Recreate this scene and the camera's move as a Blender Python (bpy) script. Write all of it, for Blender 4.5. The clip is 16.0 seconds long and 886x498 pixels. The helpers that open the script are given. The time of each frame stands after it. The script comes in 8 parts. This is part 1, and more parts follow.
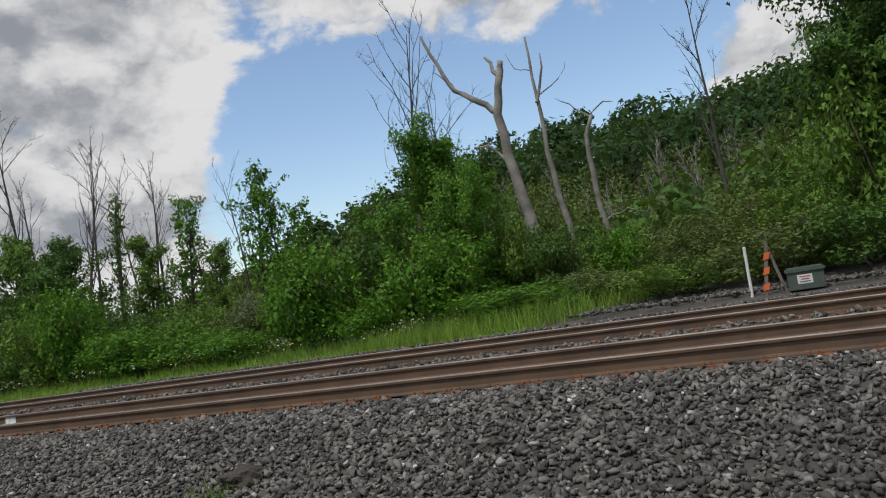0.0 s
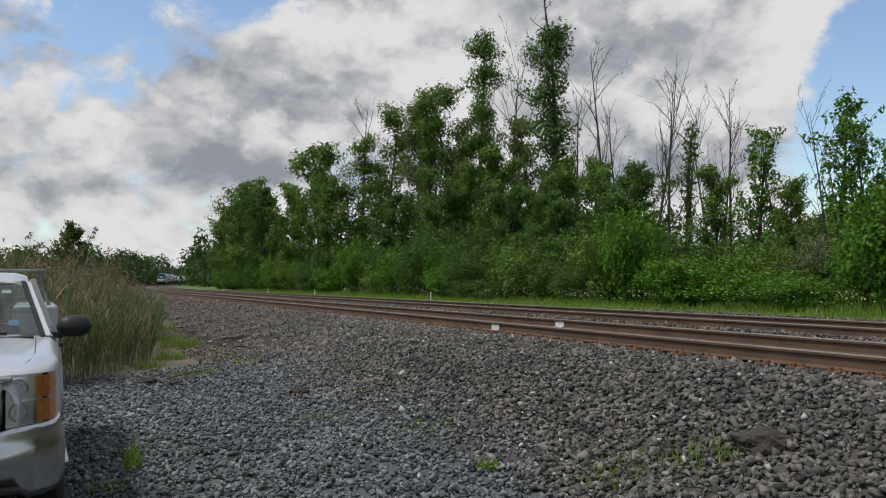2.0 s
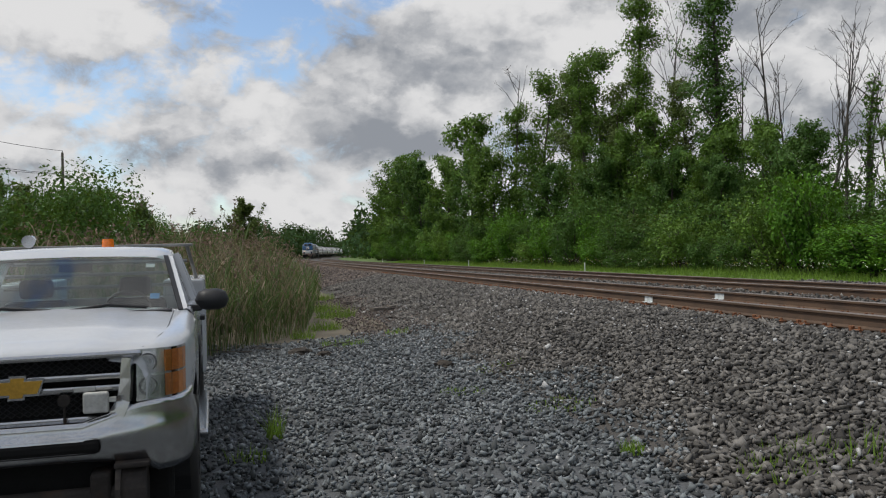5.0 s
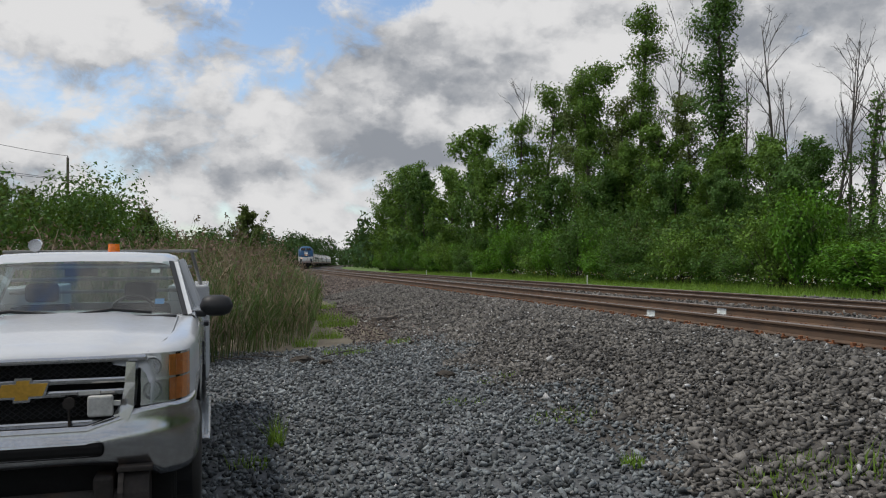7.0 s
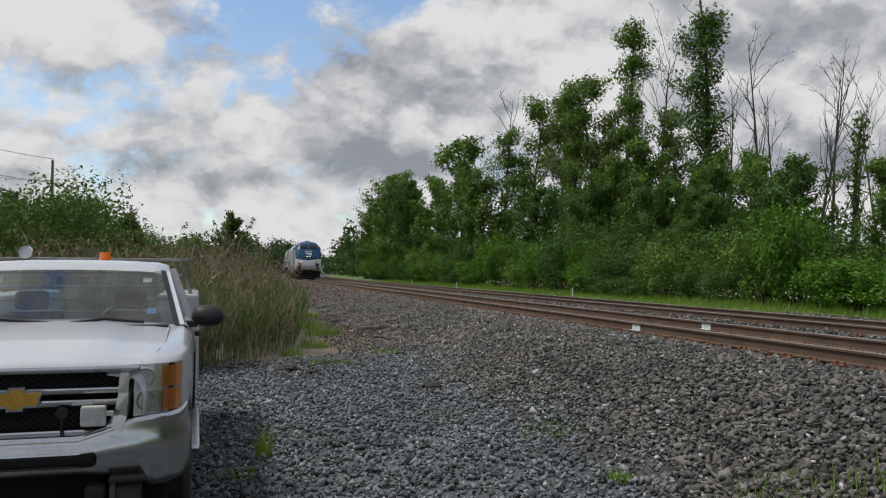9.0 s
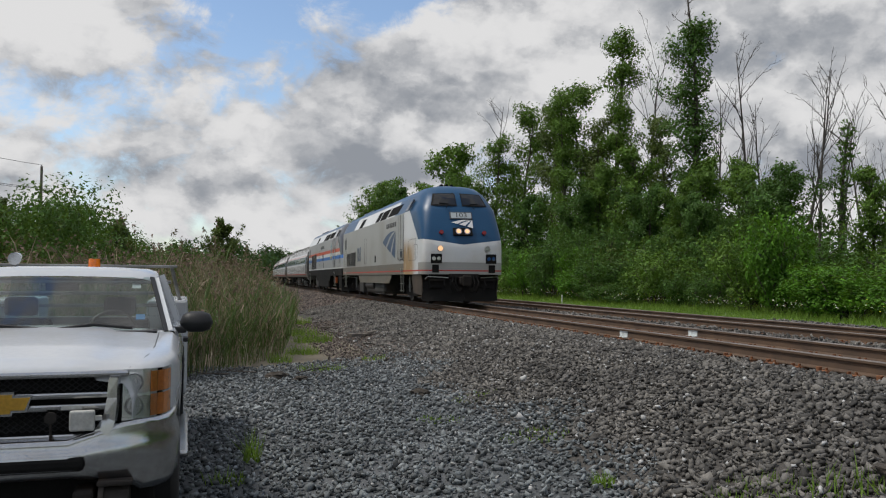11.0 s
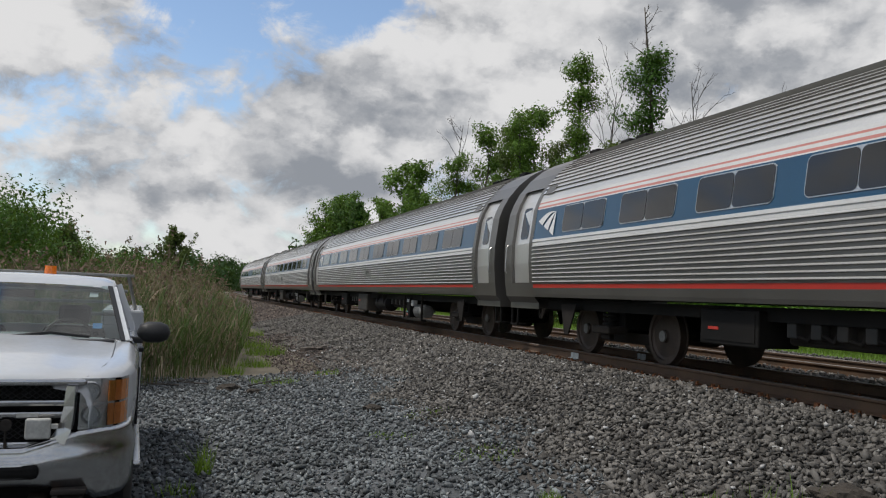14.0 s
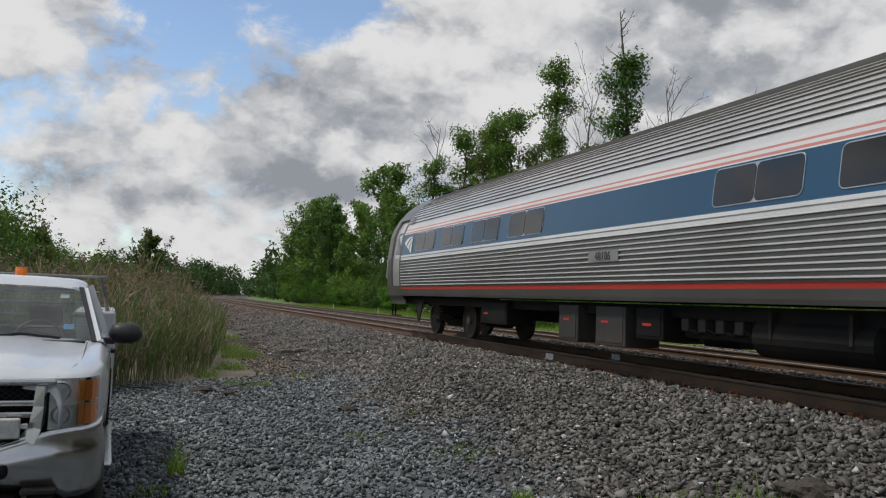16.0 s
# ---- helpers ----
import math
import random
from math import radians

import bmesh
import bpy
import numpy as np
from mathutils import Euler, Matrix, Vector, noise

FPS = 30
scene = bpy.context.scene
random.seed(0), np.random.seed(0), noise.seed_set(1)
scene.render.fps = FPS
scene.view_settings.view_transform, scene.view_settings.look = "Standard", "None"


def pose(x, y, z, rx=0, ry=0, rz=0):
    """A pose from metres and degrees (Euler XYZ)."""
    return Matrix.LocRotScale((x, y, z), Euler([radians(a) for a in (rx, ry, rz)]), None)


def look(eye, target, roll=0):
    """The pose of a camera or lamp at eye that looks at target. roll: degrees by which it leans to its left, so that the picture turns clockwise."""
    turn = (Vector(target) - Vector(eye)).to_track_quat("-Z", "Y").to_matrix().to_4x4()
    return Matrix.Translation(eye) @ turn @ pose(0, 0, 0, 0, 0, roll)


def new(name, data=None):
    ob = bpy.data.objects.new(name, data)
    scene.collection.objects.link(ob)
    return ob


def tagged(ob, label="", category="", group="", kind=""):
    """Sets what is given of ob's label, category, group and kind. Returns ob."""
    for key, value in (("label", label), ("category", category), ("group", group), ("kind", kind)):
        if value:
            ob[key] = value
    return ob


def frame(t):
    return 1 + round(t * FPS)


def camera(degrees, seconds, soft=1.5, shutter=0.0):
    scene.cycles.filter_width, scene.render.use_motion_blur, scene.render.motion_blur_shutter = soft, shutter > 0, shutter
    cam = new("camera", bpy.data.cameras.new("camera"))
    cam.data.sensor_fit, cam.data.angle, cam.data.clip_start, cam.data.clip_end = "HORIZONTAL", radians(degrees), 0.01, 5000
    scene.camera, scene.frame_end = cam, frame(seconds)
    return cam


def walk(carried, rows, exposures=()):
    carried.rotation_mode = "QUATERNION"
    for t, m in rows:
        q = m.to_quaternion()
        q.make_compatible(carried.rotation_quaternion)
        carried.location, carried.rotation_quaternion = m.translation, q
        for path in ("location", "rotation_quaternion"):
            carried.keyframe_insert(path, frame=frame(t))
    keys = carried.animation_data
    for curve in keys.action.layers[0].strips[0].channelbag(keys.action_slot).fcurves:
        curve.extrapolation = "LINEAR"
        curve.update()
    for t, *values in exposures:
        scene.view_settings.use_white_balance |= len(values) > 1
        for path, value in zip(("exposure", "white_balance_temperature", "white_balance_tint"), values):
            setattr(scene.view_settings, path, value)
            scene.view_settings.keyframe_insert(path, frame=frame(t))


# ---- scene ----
cam = camera(56.6, 16.0, soft=1.15)
PATH = [
    (0, (-8.854, -15.404, 1.033), (-7.079, -14.488, 1.13), -9.5),
    (0.5, (-8.482, -15.211, 1.012), (-6.934, -13.948, 1.107), -6.7),
    (1, (-7.987, -14.993, 0.926), (-6.827, -13.364, 0.98), -5.1),
    (1.5, (-7.784, -14.848, 0.943), (-6.865, -13.073, 1.013), -2.9),
    (2, (-7.696, -14.692, 0.909), (-6.881, -12.867, 0.978), -1.0),
    (2.5, (-7.552, -14.538, 0.894), (-6.948, -12.632, 0.955), -0.3),
    (3, (-7.42, -14.487, 0.888), (-6.862, -12.567, 0.928), -0.2),
    (3.5, (-7.409, -14.463, 0.917), (-6.851, -12.543, 0.95), -0.7),
    (4, (-7.412, -14.392, 0.93), (-6.898, -12.46, 0.951), -1.3),
    (4.5, (-7.412, -14.366, 0.914), (-6.928, -12.426, 0.927), -1.4),
    (5, (-7.391, -14.386, 0.911), (-6.934, -12.439, 0.917), -1.5),
    (7.5, (-7.431, -14.445, 0.905), (-6.97, -12.499, 0.945), -0.3),
    (8, (-7.476, -14.473, 0.922), (-7.002, -12.531, 0.968), 0.0),
    (10.5, (-7.481, -14.46, 0.953), (-6.99, -12.522, 1.015), 0.5),
    (11, (-7.469, -14.563, 0.944), (-6.961, -12.63, 1.016), 0.4),
    (11.5, (-7.5, -14.637, 0.947), (-6.97, -12.712, 1.052), 0.7),
    (12, (-7.509, -14.674, 0.95), (-6.952, -12.755, 1.048), 1.0),
    (12.5, (-7.541, -14.723, 0.96), (-6.96, -12.812, 1.057), 2.1),
    (13, (-7.548, -14.695, 0.974), (-6.953, -12.789, 1.091), 2.5),
    (13.5, (-7.546, -14.674, 0.958), (-6.941, -12.772, 1.075), 2.4),
    (14, (-7.546, -14.702, 0.966), (-6.935, -12.801, 1.08), 2.2),
    (14.5, (-7.513, -14.65, 0.95), (-6.896, -12.751, 1.064), 2.0),
    (15, (-7.496, -14.628, 0.934), (-6.874, -12.731, 1.051), 2.0),
    (15.5, (-7.496, -14.658, 0.952), (-6.864, -12.764, 1.069), 2.0),
    (16, (-7.515, -14.776, 0.941), (-6.854, -12.892, 1.064), 2.0),
]
walk(cam, [(t, look(eye, target, roll)) for t, eye, target, roll in PATH])


# ---- world ----
SUN = Vector((-0.45, 0.12, 0.88)).normalized()


# azimuth, elevation, half-width in degrees and weight of gaps and heavy parts of the cloud cover
CLEARINGS = ((5, 20, 10, -0.17), (-7, 13.5, 4, -0.05), (-10, 16, 7, 0.12), (56, 12.5, 10, -0.30), (66, 11.5, 11, -0.32), (77, 13, 9, -0.28), (9, 9, 12, 0.16), (41, 13, 15, 0.2), (44, 17, 7, 0.14), (53, 9, 9, -0.30), (58, 21, 6, 0.20), (68, 19.5, 6, 0.22), (73.5, 16.8, 5, 0.22), (86, 9.5, 7, 0.24), (24, 15, 11, 0.18))
GREY_BASES = ((9, 11, 7, 0.40), (-4, 10, 4, 0.15), (-10, 15, 7, -0.3), (38, 16, 12, 0.38), (23, 17, 9, -0.30), (50, 14, 9, -0.45))


def build_world():
    w = bpy.data.worlds.new("sky")
    scene.world = w
    w.use_nodes = True
    nt = w.node_tree
    nt.nodes.clear()
    N, L = nt.nodes.new, nt.links.new

    def math_node(op, a, b=None, clamp=False):
        n = N("ShaderNodeMath")
        n.operation, n.use_clamp = op, clamp
        for i, v in enumerate((a, b)):
            if v is None:
                continue
            if isinstance(v, (int, float)):
                n.inputs[i].default_value = v
            else:
                L(v, n.inputs[i])
        return n.outputs[0]

    def ramp(v, a, b, c=0.0, d=1.0):
        n = N("ShaderNodeMapRange")
        n.interpolation_type = "SMOOTHSTEP"
        L(v, n.inputs[0])
        for i, k in enumerate((a, b, c, d)):
            n.inputs[1 + i].default_value = k
        return n.outputs[0]

    co = N("ShaderNodeTexCoord")
    sep = N("ShaderNodeSeparateXYZ")
    L(co.outputs["Generated"], sep.inputs[0])
    comb = N("ShaderNodeCombineXYZ")
    L(sep.outputs[0], comb.inputs[0])
    L(sep.outputs[1], comb.inputs[1])
    L(math_node("MULTIPLY", sep.outputs[2], 1.5), comb.inputs[2])

    def fbm(scale, detail, rough, offset, twist=0.3):
        mp = N("ShaderNodeMapping")
        mp.inputs["Location"].default_value = offset
        L(comb.outputs[0], mp.inputs[0])
        n = N("ShaderNodeTexNoise")
        n.inputs["Scale"].default_value, n.inputs["Detail"].default_value = scale, detail
        n.inputs["Roughness"].default_value = rough
        n.inputs["Distortion"].default_value = twist
        L(mp.outputs[0], n.inputs["Vector"])
        return n.outputs[0]

    def toward(az, el, wide):
        d = Vector((math.sin(radians(az)) * math.cos(radians(el)), math.cos(radians(az)) * math.cos(radians(el)), math.sin(radians(el))))
        n = N("ShaderNodeVectorMath")
        n.operation = "DOT_PRODUCT"
        L(co.outputs["Generated"], n.inputs[0])
        n.inputs[1].default_value = d
        return ramp(n.outputs["Value"], math.cos(radians(wide)), 1.0)

    # a gentle warp makes the heaps uneven
    warp = N("ShaderNodeTexNoise")
    warp.inputs["Scale"].default_value, warp.inputs["Detail"].default_value = 9.0, 6.0
    warp.inputs["Roughness"].default_value = 0.62
    L(comb.outputs[0], warp.inputs["Vector"])
    push = N("ShaderNodeVectorMath")
    push.operation = "MULTIPLY_ADD"
    L(warp.outputs["Color"], push.inputs[0])
    push.inputs[1].default_value = (0.13, 0.13, 0.13)
    L(comb.outputs[0], push.inputs[2])

    def heaps(scale, detail, offset):
        """Rounded cloud heaps, high in the middle of each."""
        mp = N("ShaderNodeMapping")
        mp.inputs["Location"].default_value = offset
        L(push.outputs[0], mp.inputs[0])
        n = N("ShaderNodeTexVoronoi")
        n.feature, n.normalize = "F1", True
        n.inputs["Scale"].default_value, n.inputs["Detail"].default_value = scale, detail
        n.inputs["Roughness"].default_value, n.inputs["Lacunarity"].default_value = 0.55, 2.2
        L(mp.outputs[0], n.inputs["Vector"])
        return math_node("SUBTRACT", 1.0, n.outputs["Distance"])

    def mass(lift):
        """How much cloud stands in a direction, a little higher with lift."""
        a = math_node("MULTIPLY", fbm(6.0, 7, 0.5, (3.1, 0.4, 0.2 + lift), 0.0), 0.7)
        return math_node("ADD", a, math_node("MULTIPLY", heaps(9.0, 2.0, (3.1, 0.4, 0.2 + lift)), 0.80))

    body, above = mass(0.0), mass(0.05)
    broad = fbm(2.6, 5, 0.5, (8.3, 2.1, 0.5), 0.2)
    wisp = fbm(13.0, 7, 0.66, (1.3, 4.4, 0.9), 0.5)
    cover = math_node("ADD", math_node("MULTIPLY", math_node("SUBTRACT", body, 0.25), 0.75), math_node("MULTIPLY", broad, 0.30))
    cover = math_node("ADD", cover, math_node("MULTIPLY", math_node("SUBTRACT", wisp, 0.11), 0.54))
    for az, el, wide, k in CLEARINGS:
        cover = math_node("ADD", cover, math_node("MULTIPLY", toward(az, el, wide), k))
    mask = ramp(cover, 0.72, 0.90)
    # bases are grey where cloud stands above them and where it is thick
    shade = math_node("MULTIPLY", math_node("SUBTRACT", above, body), 3.6)
    shade = math_node("ADD", shade, math_node("MULTIPLY", math_node("SUBTRACT", broad, 0.5), 1.3))
    shade = math_node("ADD", shade, math_node("MULTIPLY", math_node("SUBTRACT", wisp, 0.5), 0.45))
    for az, el, wide, k in GREY_BASES:
        shade = math_node("ADD", shade, math_node("MULTIPLY", toward(az, el, wide), k))
    dark = ramp(shade, -0.5, 0.9)
    mix = N("ShaderNodeMix")
    mix.data_type = "RGBA"
    L(dark, mix.inputs[0])
    mix.inputs[6].default_value = (0.735, 0.732, 0.735, 1)
    mix.inputs[7].default_value = (0.28, 0.30, 0.335, 1)
    sky = N("ShaderNodeTexSky")
    sky.sky_type, sky.sun_disc = "NISHITA", False
    sky.sun_elevation, sky.sun_rotation = math.asin(SUN.z), math.atan2(SUN.x, SUN.y)
    sky.air_density, sky.dust_density, sky.ozone_density = 1.0, 0.6, 1.5
    b1, b2, ms, out = N("ShaderNodeBackground"), N("ShaderNodeBackground"), N("ShaderNodeMixShader"), N("ShaderNodeOutputWorld")
    L(sky.outputs[0], b1.inputs[0])
    b1.inputs[1].default_value = 0.15
    L(mix.outputs[2], b2.inputs[0])
    b2.inputs[1].default_value = 1.0
    L(mask, ms.inputs[0])
    L(b1.outputs[0], ms.inputs[1])
    L(b2.outputs[0], ms.inputs[2])
    L(ms.outputs[0], out.inputs[0])
    lamp = bpy.data.lights.new("sun", "SUN")
    lamp.energy, lamp.angle, lamp.color = 2.6, radians(6), (1.0, 0.95, 0.88)
    ob = new("sun", lamp)
    ob.matrix_world = look(SUN * 200, (0, 0, 0))


build_world()


# ---- materials ----
def surface(name, color, color2=None, scale=8.0, rough=0.6, metal=0.0, bump=0.0, fine=60.0, island=0.0, rand=0.0, dirt=None, dirt_scale=1.2, translucent=0.0, coat=0.0, spec=0.5, grain_amp=0.15):
    """A procedural surface: two colours mixed by coarse noise, fine grain, optional dirt, relief, and variation by piece."""
    m = bpy.data.materials.new(name)
    m.use_nodes = True
    nt = m.node_tree
    N, L = nt.nodes.new, nt.links.new
    bs = nt.nodes["Principled BSDF"]
    co = N("ShaderNodeTexCoord")
    color2 = color2 or tuple(c * 0.8 for c in color)

    def noise_tex(s, detail=4.0):
        n = N("ShaderNodeTexNoise")
        n.inputs["Scale"].default_value, n.inputs["Detail"].default_value = s, detail
        L(co.outputs["Object"], n.inputs["Vector"])
        return n.outputs[0]

    def blend(fac, a, b, mode="MIX"):
        n = N("ShaderNodeMix")
        n.data_type, n.blend_type = "RGBA", mode
        for sock, v in ((n.inputs[0], fac), (n.inputs[6], a), (n.inputs[7], b)):
            if isinstance(v, (int, float)):
                sock.default_value = v
            elif isinstance(v, tuple):
                sock.default_value = (*v[:3], 1)
            else:
                L(v, sock)
        return n.outputs[2]

    def remap(v, a, b, c=0.0, d=1.0):
        n = N("ShaderNodeMapRange")
        L(v, n.inputs[0])
        for i, k in enumerate((a, b, c, d)):
            n.inputs[1 + i].default_value = k
        return n.outputs[0]

    coarse, grain = noise_tex(scale), noise_tex(fine, 3.0)
    col = blend(remap(coarse, 0.35, 0.65), color, color2)
    g = remap(grain, 0.3, 0.7, 1.0 - 1.2 * grain_amp, 1.0 + 0.8 * grain_amp)
    comb = N("ShaderNodeCombineXYZ")
    for i in range(3):
        L(g, comb.inputs[i])
    col = blend(1.0, col, comb.outputs[0], "MULTIPLY")
    if dirt:
        col = blend(remap(noise_tex(dirt_scale, 6.0), 0.52, 0.72, 0.0, 0.8), col, dirt)
    if island or rand:
        src = N("ShaderNodeNewGeometry").outputs["Random Per Island"] if island else N("ShaderNodeObjectInfo").outputs["Random"]
        k = island or rand
        r = remap(src, 0.0, 1.0, 1.0 - k, 1.0 + k)
        c2 = N("ShaderNodeCombineXYZ")
        for i in range(3):
            L(r, c2.inputs[i])
        col = blend(1.0, col, c2.outputs[0], "MULTIPLY")
    L(col, bs.inputs["Base Color"])
    bs.inputs["Metallic"].default_value = metal
    bs.inputs["Specular IOR Level"].default_value = spec
    bs.inputs["Coat Weight"].default_value = coat
    bs.inputs["Coat Roughness"].default_value = 0.08
    vary = 0.08 if rough > 0.45 else 0.02
    L(remap(grain, 0.2, 0.8, max(rough - vary, 0.02), min(rough + vary, 1.0)), bs.inputs["Roughness"])
    if bump:
        b = N("ShaderNodeBump")
        b.inputs["Strength"].default_value, b.inputs["Distance"].default_value = min(bump * 20, 1.0), bump
        L(grain, b.inputs["Height"])
        L(b.outputs[0], bs.inputs["Normal"])
    if translucent:
        tr, ms = N("ShaderNodeBsdfTranslucent"), N("ShaderNodeMixShader")
        L(blend(0.35, col, (0.30, 0.42, 0.04)), tr.inputs[0])
        ms.inputs[0].default_value = translucent
        L(bs.outputs[0], ms.inputs[1])
        L(tr.outputs[0], ms.inputs[2])
        L(ms.outputs[0], nt.nodes["Material Output"].inputs[0])
    return m


def glowing(name, color, strength):
    m = bpy.data.materials.new(name)
    m.use_nodes = True
    bs = m.node_tree.nodes["Principled BSDF"]
    bs.inputs["Base Color"].default_value = (*color, 1)
    bs.inputs["Emission Color"].default_value = (*color, 1)
    bs.inputs["Emission Strength"].default_value = strength
    return m


SOIL = surface("soil", (0.10, 0.085, 0.06), (0.16, 0.14, 0.10), 0.7, 0.95, bump=0.02, fine=9)
TURF = surface("turf", (0.10, 0.165, 0.03), (0.07, 0.12, 0.022), 0.35, 0.9, bump=0.03, fine=12)
BED = surface("ballast_bed", (0.075, 0.068, 0.06), (0.05, 0.045, 0.04), 1.2, 0.95, bump=0.03, fine=22)
LOT = surface("gravel_fines", (0.10, 0.105, 0.11), (0.065, 0.07, 0.073), 0.8, 0.95, bump=0.02, fine=40)
STONE = surface("ballast_stone", (0.128, 0.120, 0.108), (0.084, 0.079, 0.072), 1.1, 0.85, fine=45, island=0.75)
STONE_RUST = surface("rusty_ballast_stone", (0.15, 0.12, 0.102), (0.10, 0.082, 0.072), 1.3, 0.88, fine=45, island=0.7)
STONE_GREY = surface("blue_grey_stone", (0.150, 0.164, 0.168), (0.10, 0.112, 0.116), 0.9, 0.82, fine=45, island=0.8)
PALE_STONE = surface("pale_stone", (0.42, 0.42, 0.41), (0.30, 0.30, 0.29), 1.0, 0.8, fine=45, island=0.4)
RAIL_SIDE = surface("rusty_rail_steel", (0.118, 0.072, 0.043), (0.078, 0.050, 0.033), 2.0, 0.85, 0.0, 0.004, 70)
RAIL_TOP = surface("polished_rail_head", (0.24, 0.21, 0.19), (0.17, 0.145, 0.13), 1.0, 0.58, 0.6, fine=90)
TIE_WOOD = surface("weathered_tie", (0.16, 0.10, 0.065), (0.09, 0.06, 0.045), 3.0, 0.9, bump=0.01, fine=35, rand=0.3)
RUST = surface("rusted_iron", (0.25, 0.105, 0.045), (0.15, 0.066, 0.034), 6.0, 0.85, 0.2, 0.004, 60)
WHITE_MARK = surface("white_paint_mark", (0.62, 0.66, 0.66), (0.45, 0.48, 0.47), 14, 0.7, fine=50)
BARK = surface("bark", (0.085, 0.070, 0.055), (0.05, 0.042, 0.034), 3.0, 0.95, bump=0.02, fine=25)
DEADWOOD = surface("bleached_dead_wood", (0.27, 0.255, 0.235), (0.14, 0.128, 0.112), 1.5, 0.9, bump=0.015, fine=20)
DARKWOOD = surface("dark_dead_wood", (0.075, 0.066, 0.057), (0.05, 0.044, 0.038), 1.5, 0.92, bump=0.01, fine=20)
LEAF_A = surface("leaf_mid_green", (0.110, 0.198, 0.030), (0.078, 0.150, 0.025), 0.5, 0.55, island=0.42, translucent=0.2, spec=0.14)
LEAF_B = surface("leaf_dark_green", (0.066, 0.140, 0.027), (0.050, 0.110, 0.023), 0.5, 0.55, island=0.42, translucent=0.2, spec=0.14)
LEAF_C = surface("leaf_bright_green", (0.085, 0.205, 0.018), (0.062, 0.155, 0.016), 0.6, 0.5, island=0.42, translucent=0.2, spec=0.14)
LEAF_D = surface("leaf_olive", (0.100, 0.138, 0.036), (0.076, 0.110, 0.030), 0.6, 0.55, island=0.42, translucent=0.2, spec=0.14)
LEAF_G = surface("leaf_grey_green", (0.13, 0.16, 0.085), (0.10, 0.125, 0.065), 0.6, 0.6, island=0.4, translucent=0.17, spec=0.3)
FAR_LEAF = surface("far_woods_leaf", (0.0356, 0.0796, 0.0272), (0.0251, 0.0577, 0.0208), 0.08, 0.8, island=0.5, translucent=0.2, spec=0.2)
GRASS = surface("grass_blade", (0.19, 0.31, 0.045), (0.14, 0.235, 0.036), 0.4, 0.6, island=0.4, translucent=0.35, spec=0.3)
REED_TAN = surface("dry_reed", (0.32, 0.25, 0.185), (0.24, 0.185, 0.14), 0.6, 0.8, island=0.4, translucent=0.2, spec=0.2)
REED_GREEN = surface("green_reed", (0.095, 0.15, 0.045), (0.07, 0.112, 0.036), 0.6, 0.6, island=0.4, translucent=0.17, spec=0.3)
PLUME = surface("reed_plume", (0.21, 0.145, 0.12), (0.15, 0.105, 0.09), 0.8, 0.9, island=0.35, translucent=0.17, spec=0.1)
PETAL = surface("white_petal", (0.75, 0.75, 0.66), (0.66, 0.66, 0.52), 2.0, 0.7, island=0.15)
PETAL_Y = surface("yellow_petal", (0.62, 0.55, 0.06), (0.5, 0.42, 0.05), 2.0, 0.7, island=0.15)


# ---- building helpers ----
def mesh_of(name, verts, faces, material, smooth=False):
    me = bpy.data.meshes.new(name)
    me.from_pydata([tuple(v) for v in verts], [], faces)
    for m in material if isinstance(material, (list, tuple)) else [material]:
        me.materials.append(m)
    if smooth:
        me.polygons.foreach_set("use_smooth", [True] * len(me.polygons))
    me.update()
    return me


def poly_mesh(name, verts, size, material):
    """A mesh of separate polygons with the same number of corners; verts is (pieces, corners, 3)."""
    verts = np.asarray(verts, dtype=np.float32).reshape(-1, size, 3)
    n = len(verts)
    me = bpy.data.meshes.new(name)
    me.vertices.add(n * size)
    me.vertices.foreach_set("co", verts.ravel())
    me.loops.add(n * size)
    me.loops.foreach_set("vertex_index", np.arange(n * size, dtype=np.int32))
    me.polygons.add(n)
    me.polygons.foreach_set("loop_start", np.arange(0, n * size, size, dtype=np.int32))
    me.materials.append(material)
    me.update(calc_edges=True)
    return me


def solid_mesh(name, verts, faces, material):
    """Many alike solids in one mesh; verts is (pieces, corners, 3), faces is (faces, 4) for one piece."""
    verts = np.asarray(verts, dtype=np.float32)
    n, k = verts.shape[:2]
    faces = np.asarray(faces, dtype=np.int32)
    idx = (faces[None] + (np.arange(n, dtype=np.int32) * k)[:, None, None]).reshape(-1)
    side = faces.shape[1]
    me = bpy.data.meshes.new(name)
    me.vertices.add(n * k)
    me.vertices.foreach_set("co", verts.ravel())
    me.loops.add(len(idx))
    me.loops.foreach_set("vertex_index", idx)
    me.polygons.add(len(idx) // side)
    me.polygons.foreach_set("loop_start", np.arange(0, len(idx), side, dtype=np.int32))
    me.materials.append(material)
    me.update(calc_edges=True)
    return me


def part(name, bm, material, parent=None, label="", smooth=False, m=None):
    """Links a bmesh or a mesh as one mesh object under a thing or a part."""
    if isinstance(bm, bpy.types.Mesh):
        me = bm
    else:
        bmesh.ops.recalc_face_normals(bm, faces=bm.faces)
        me = bpy.data.meshes.new(name)
        bm.to_mesh(me)
        bm.free()
        for k in material if isinstance(material, (list, tuple)) else [material]:
            me.materials.append(k)
        if smooth:
            me.polygons.foreach_set("use_smooth", [True] * len(me.polygons))
    ob = new(name, me)
    if parent is not None:
        ob.parent = parent
    if m is not None:
        ob.matrix_basis = m
    if label:
        tagged(ob, label)
    return ob


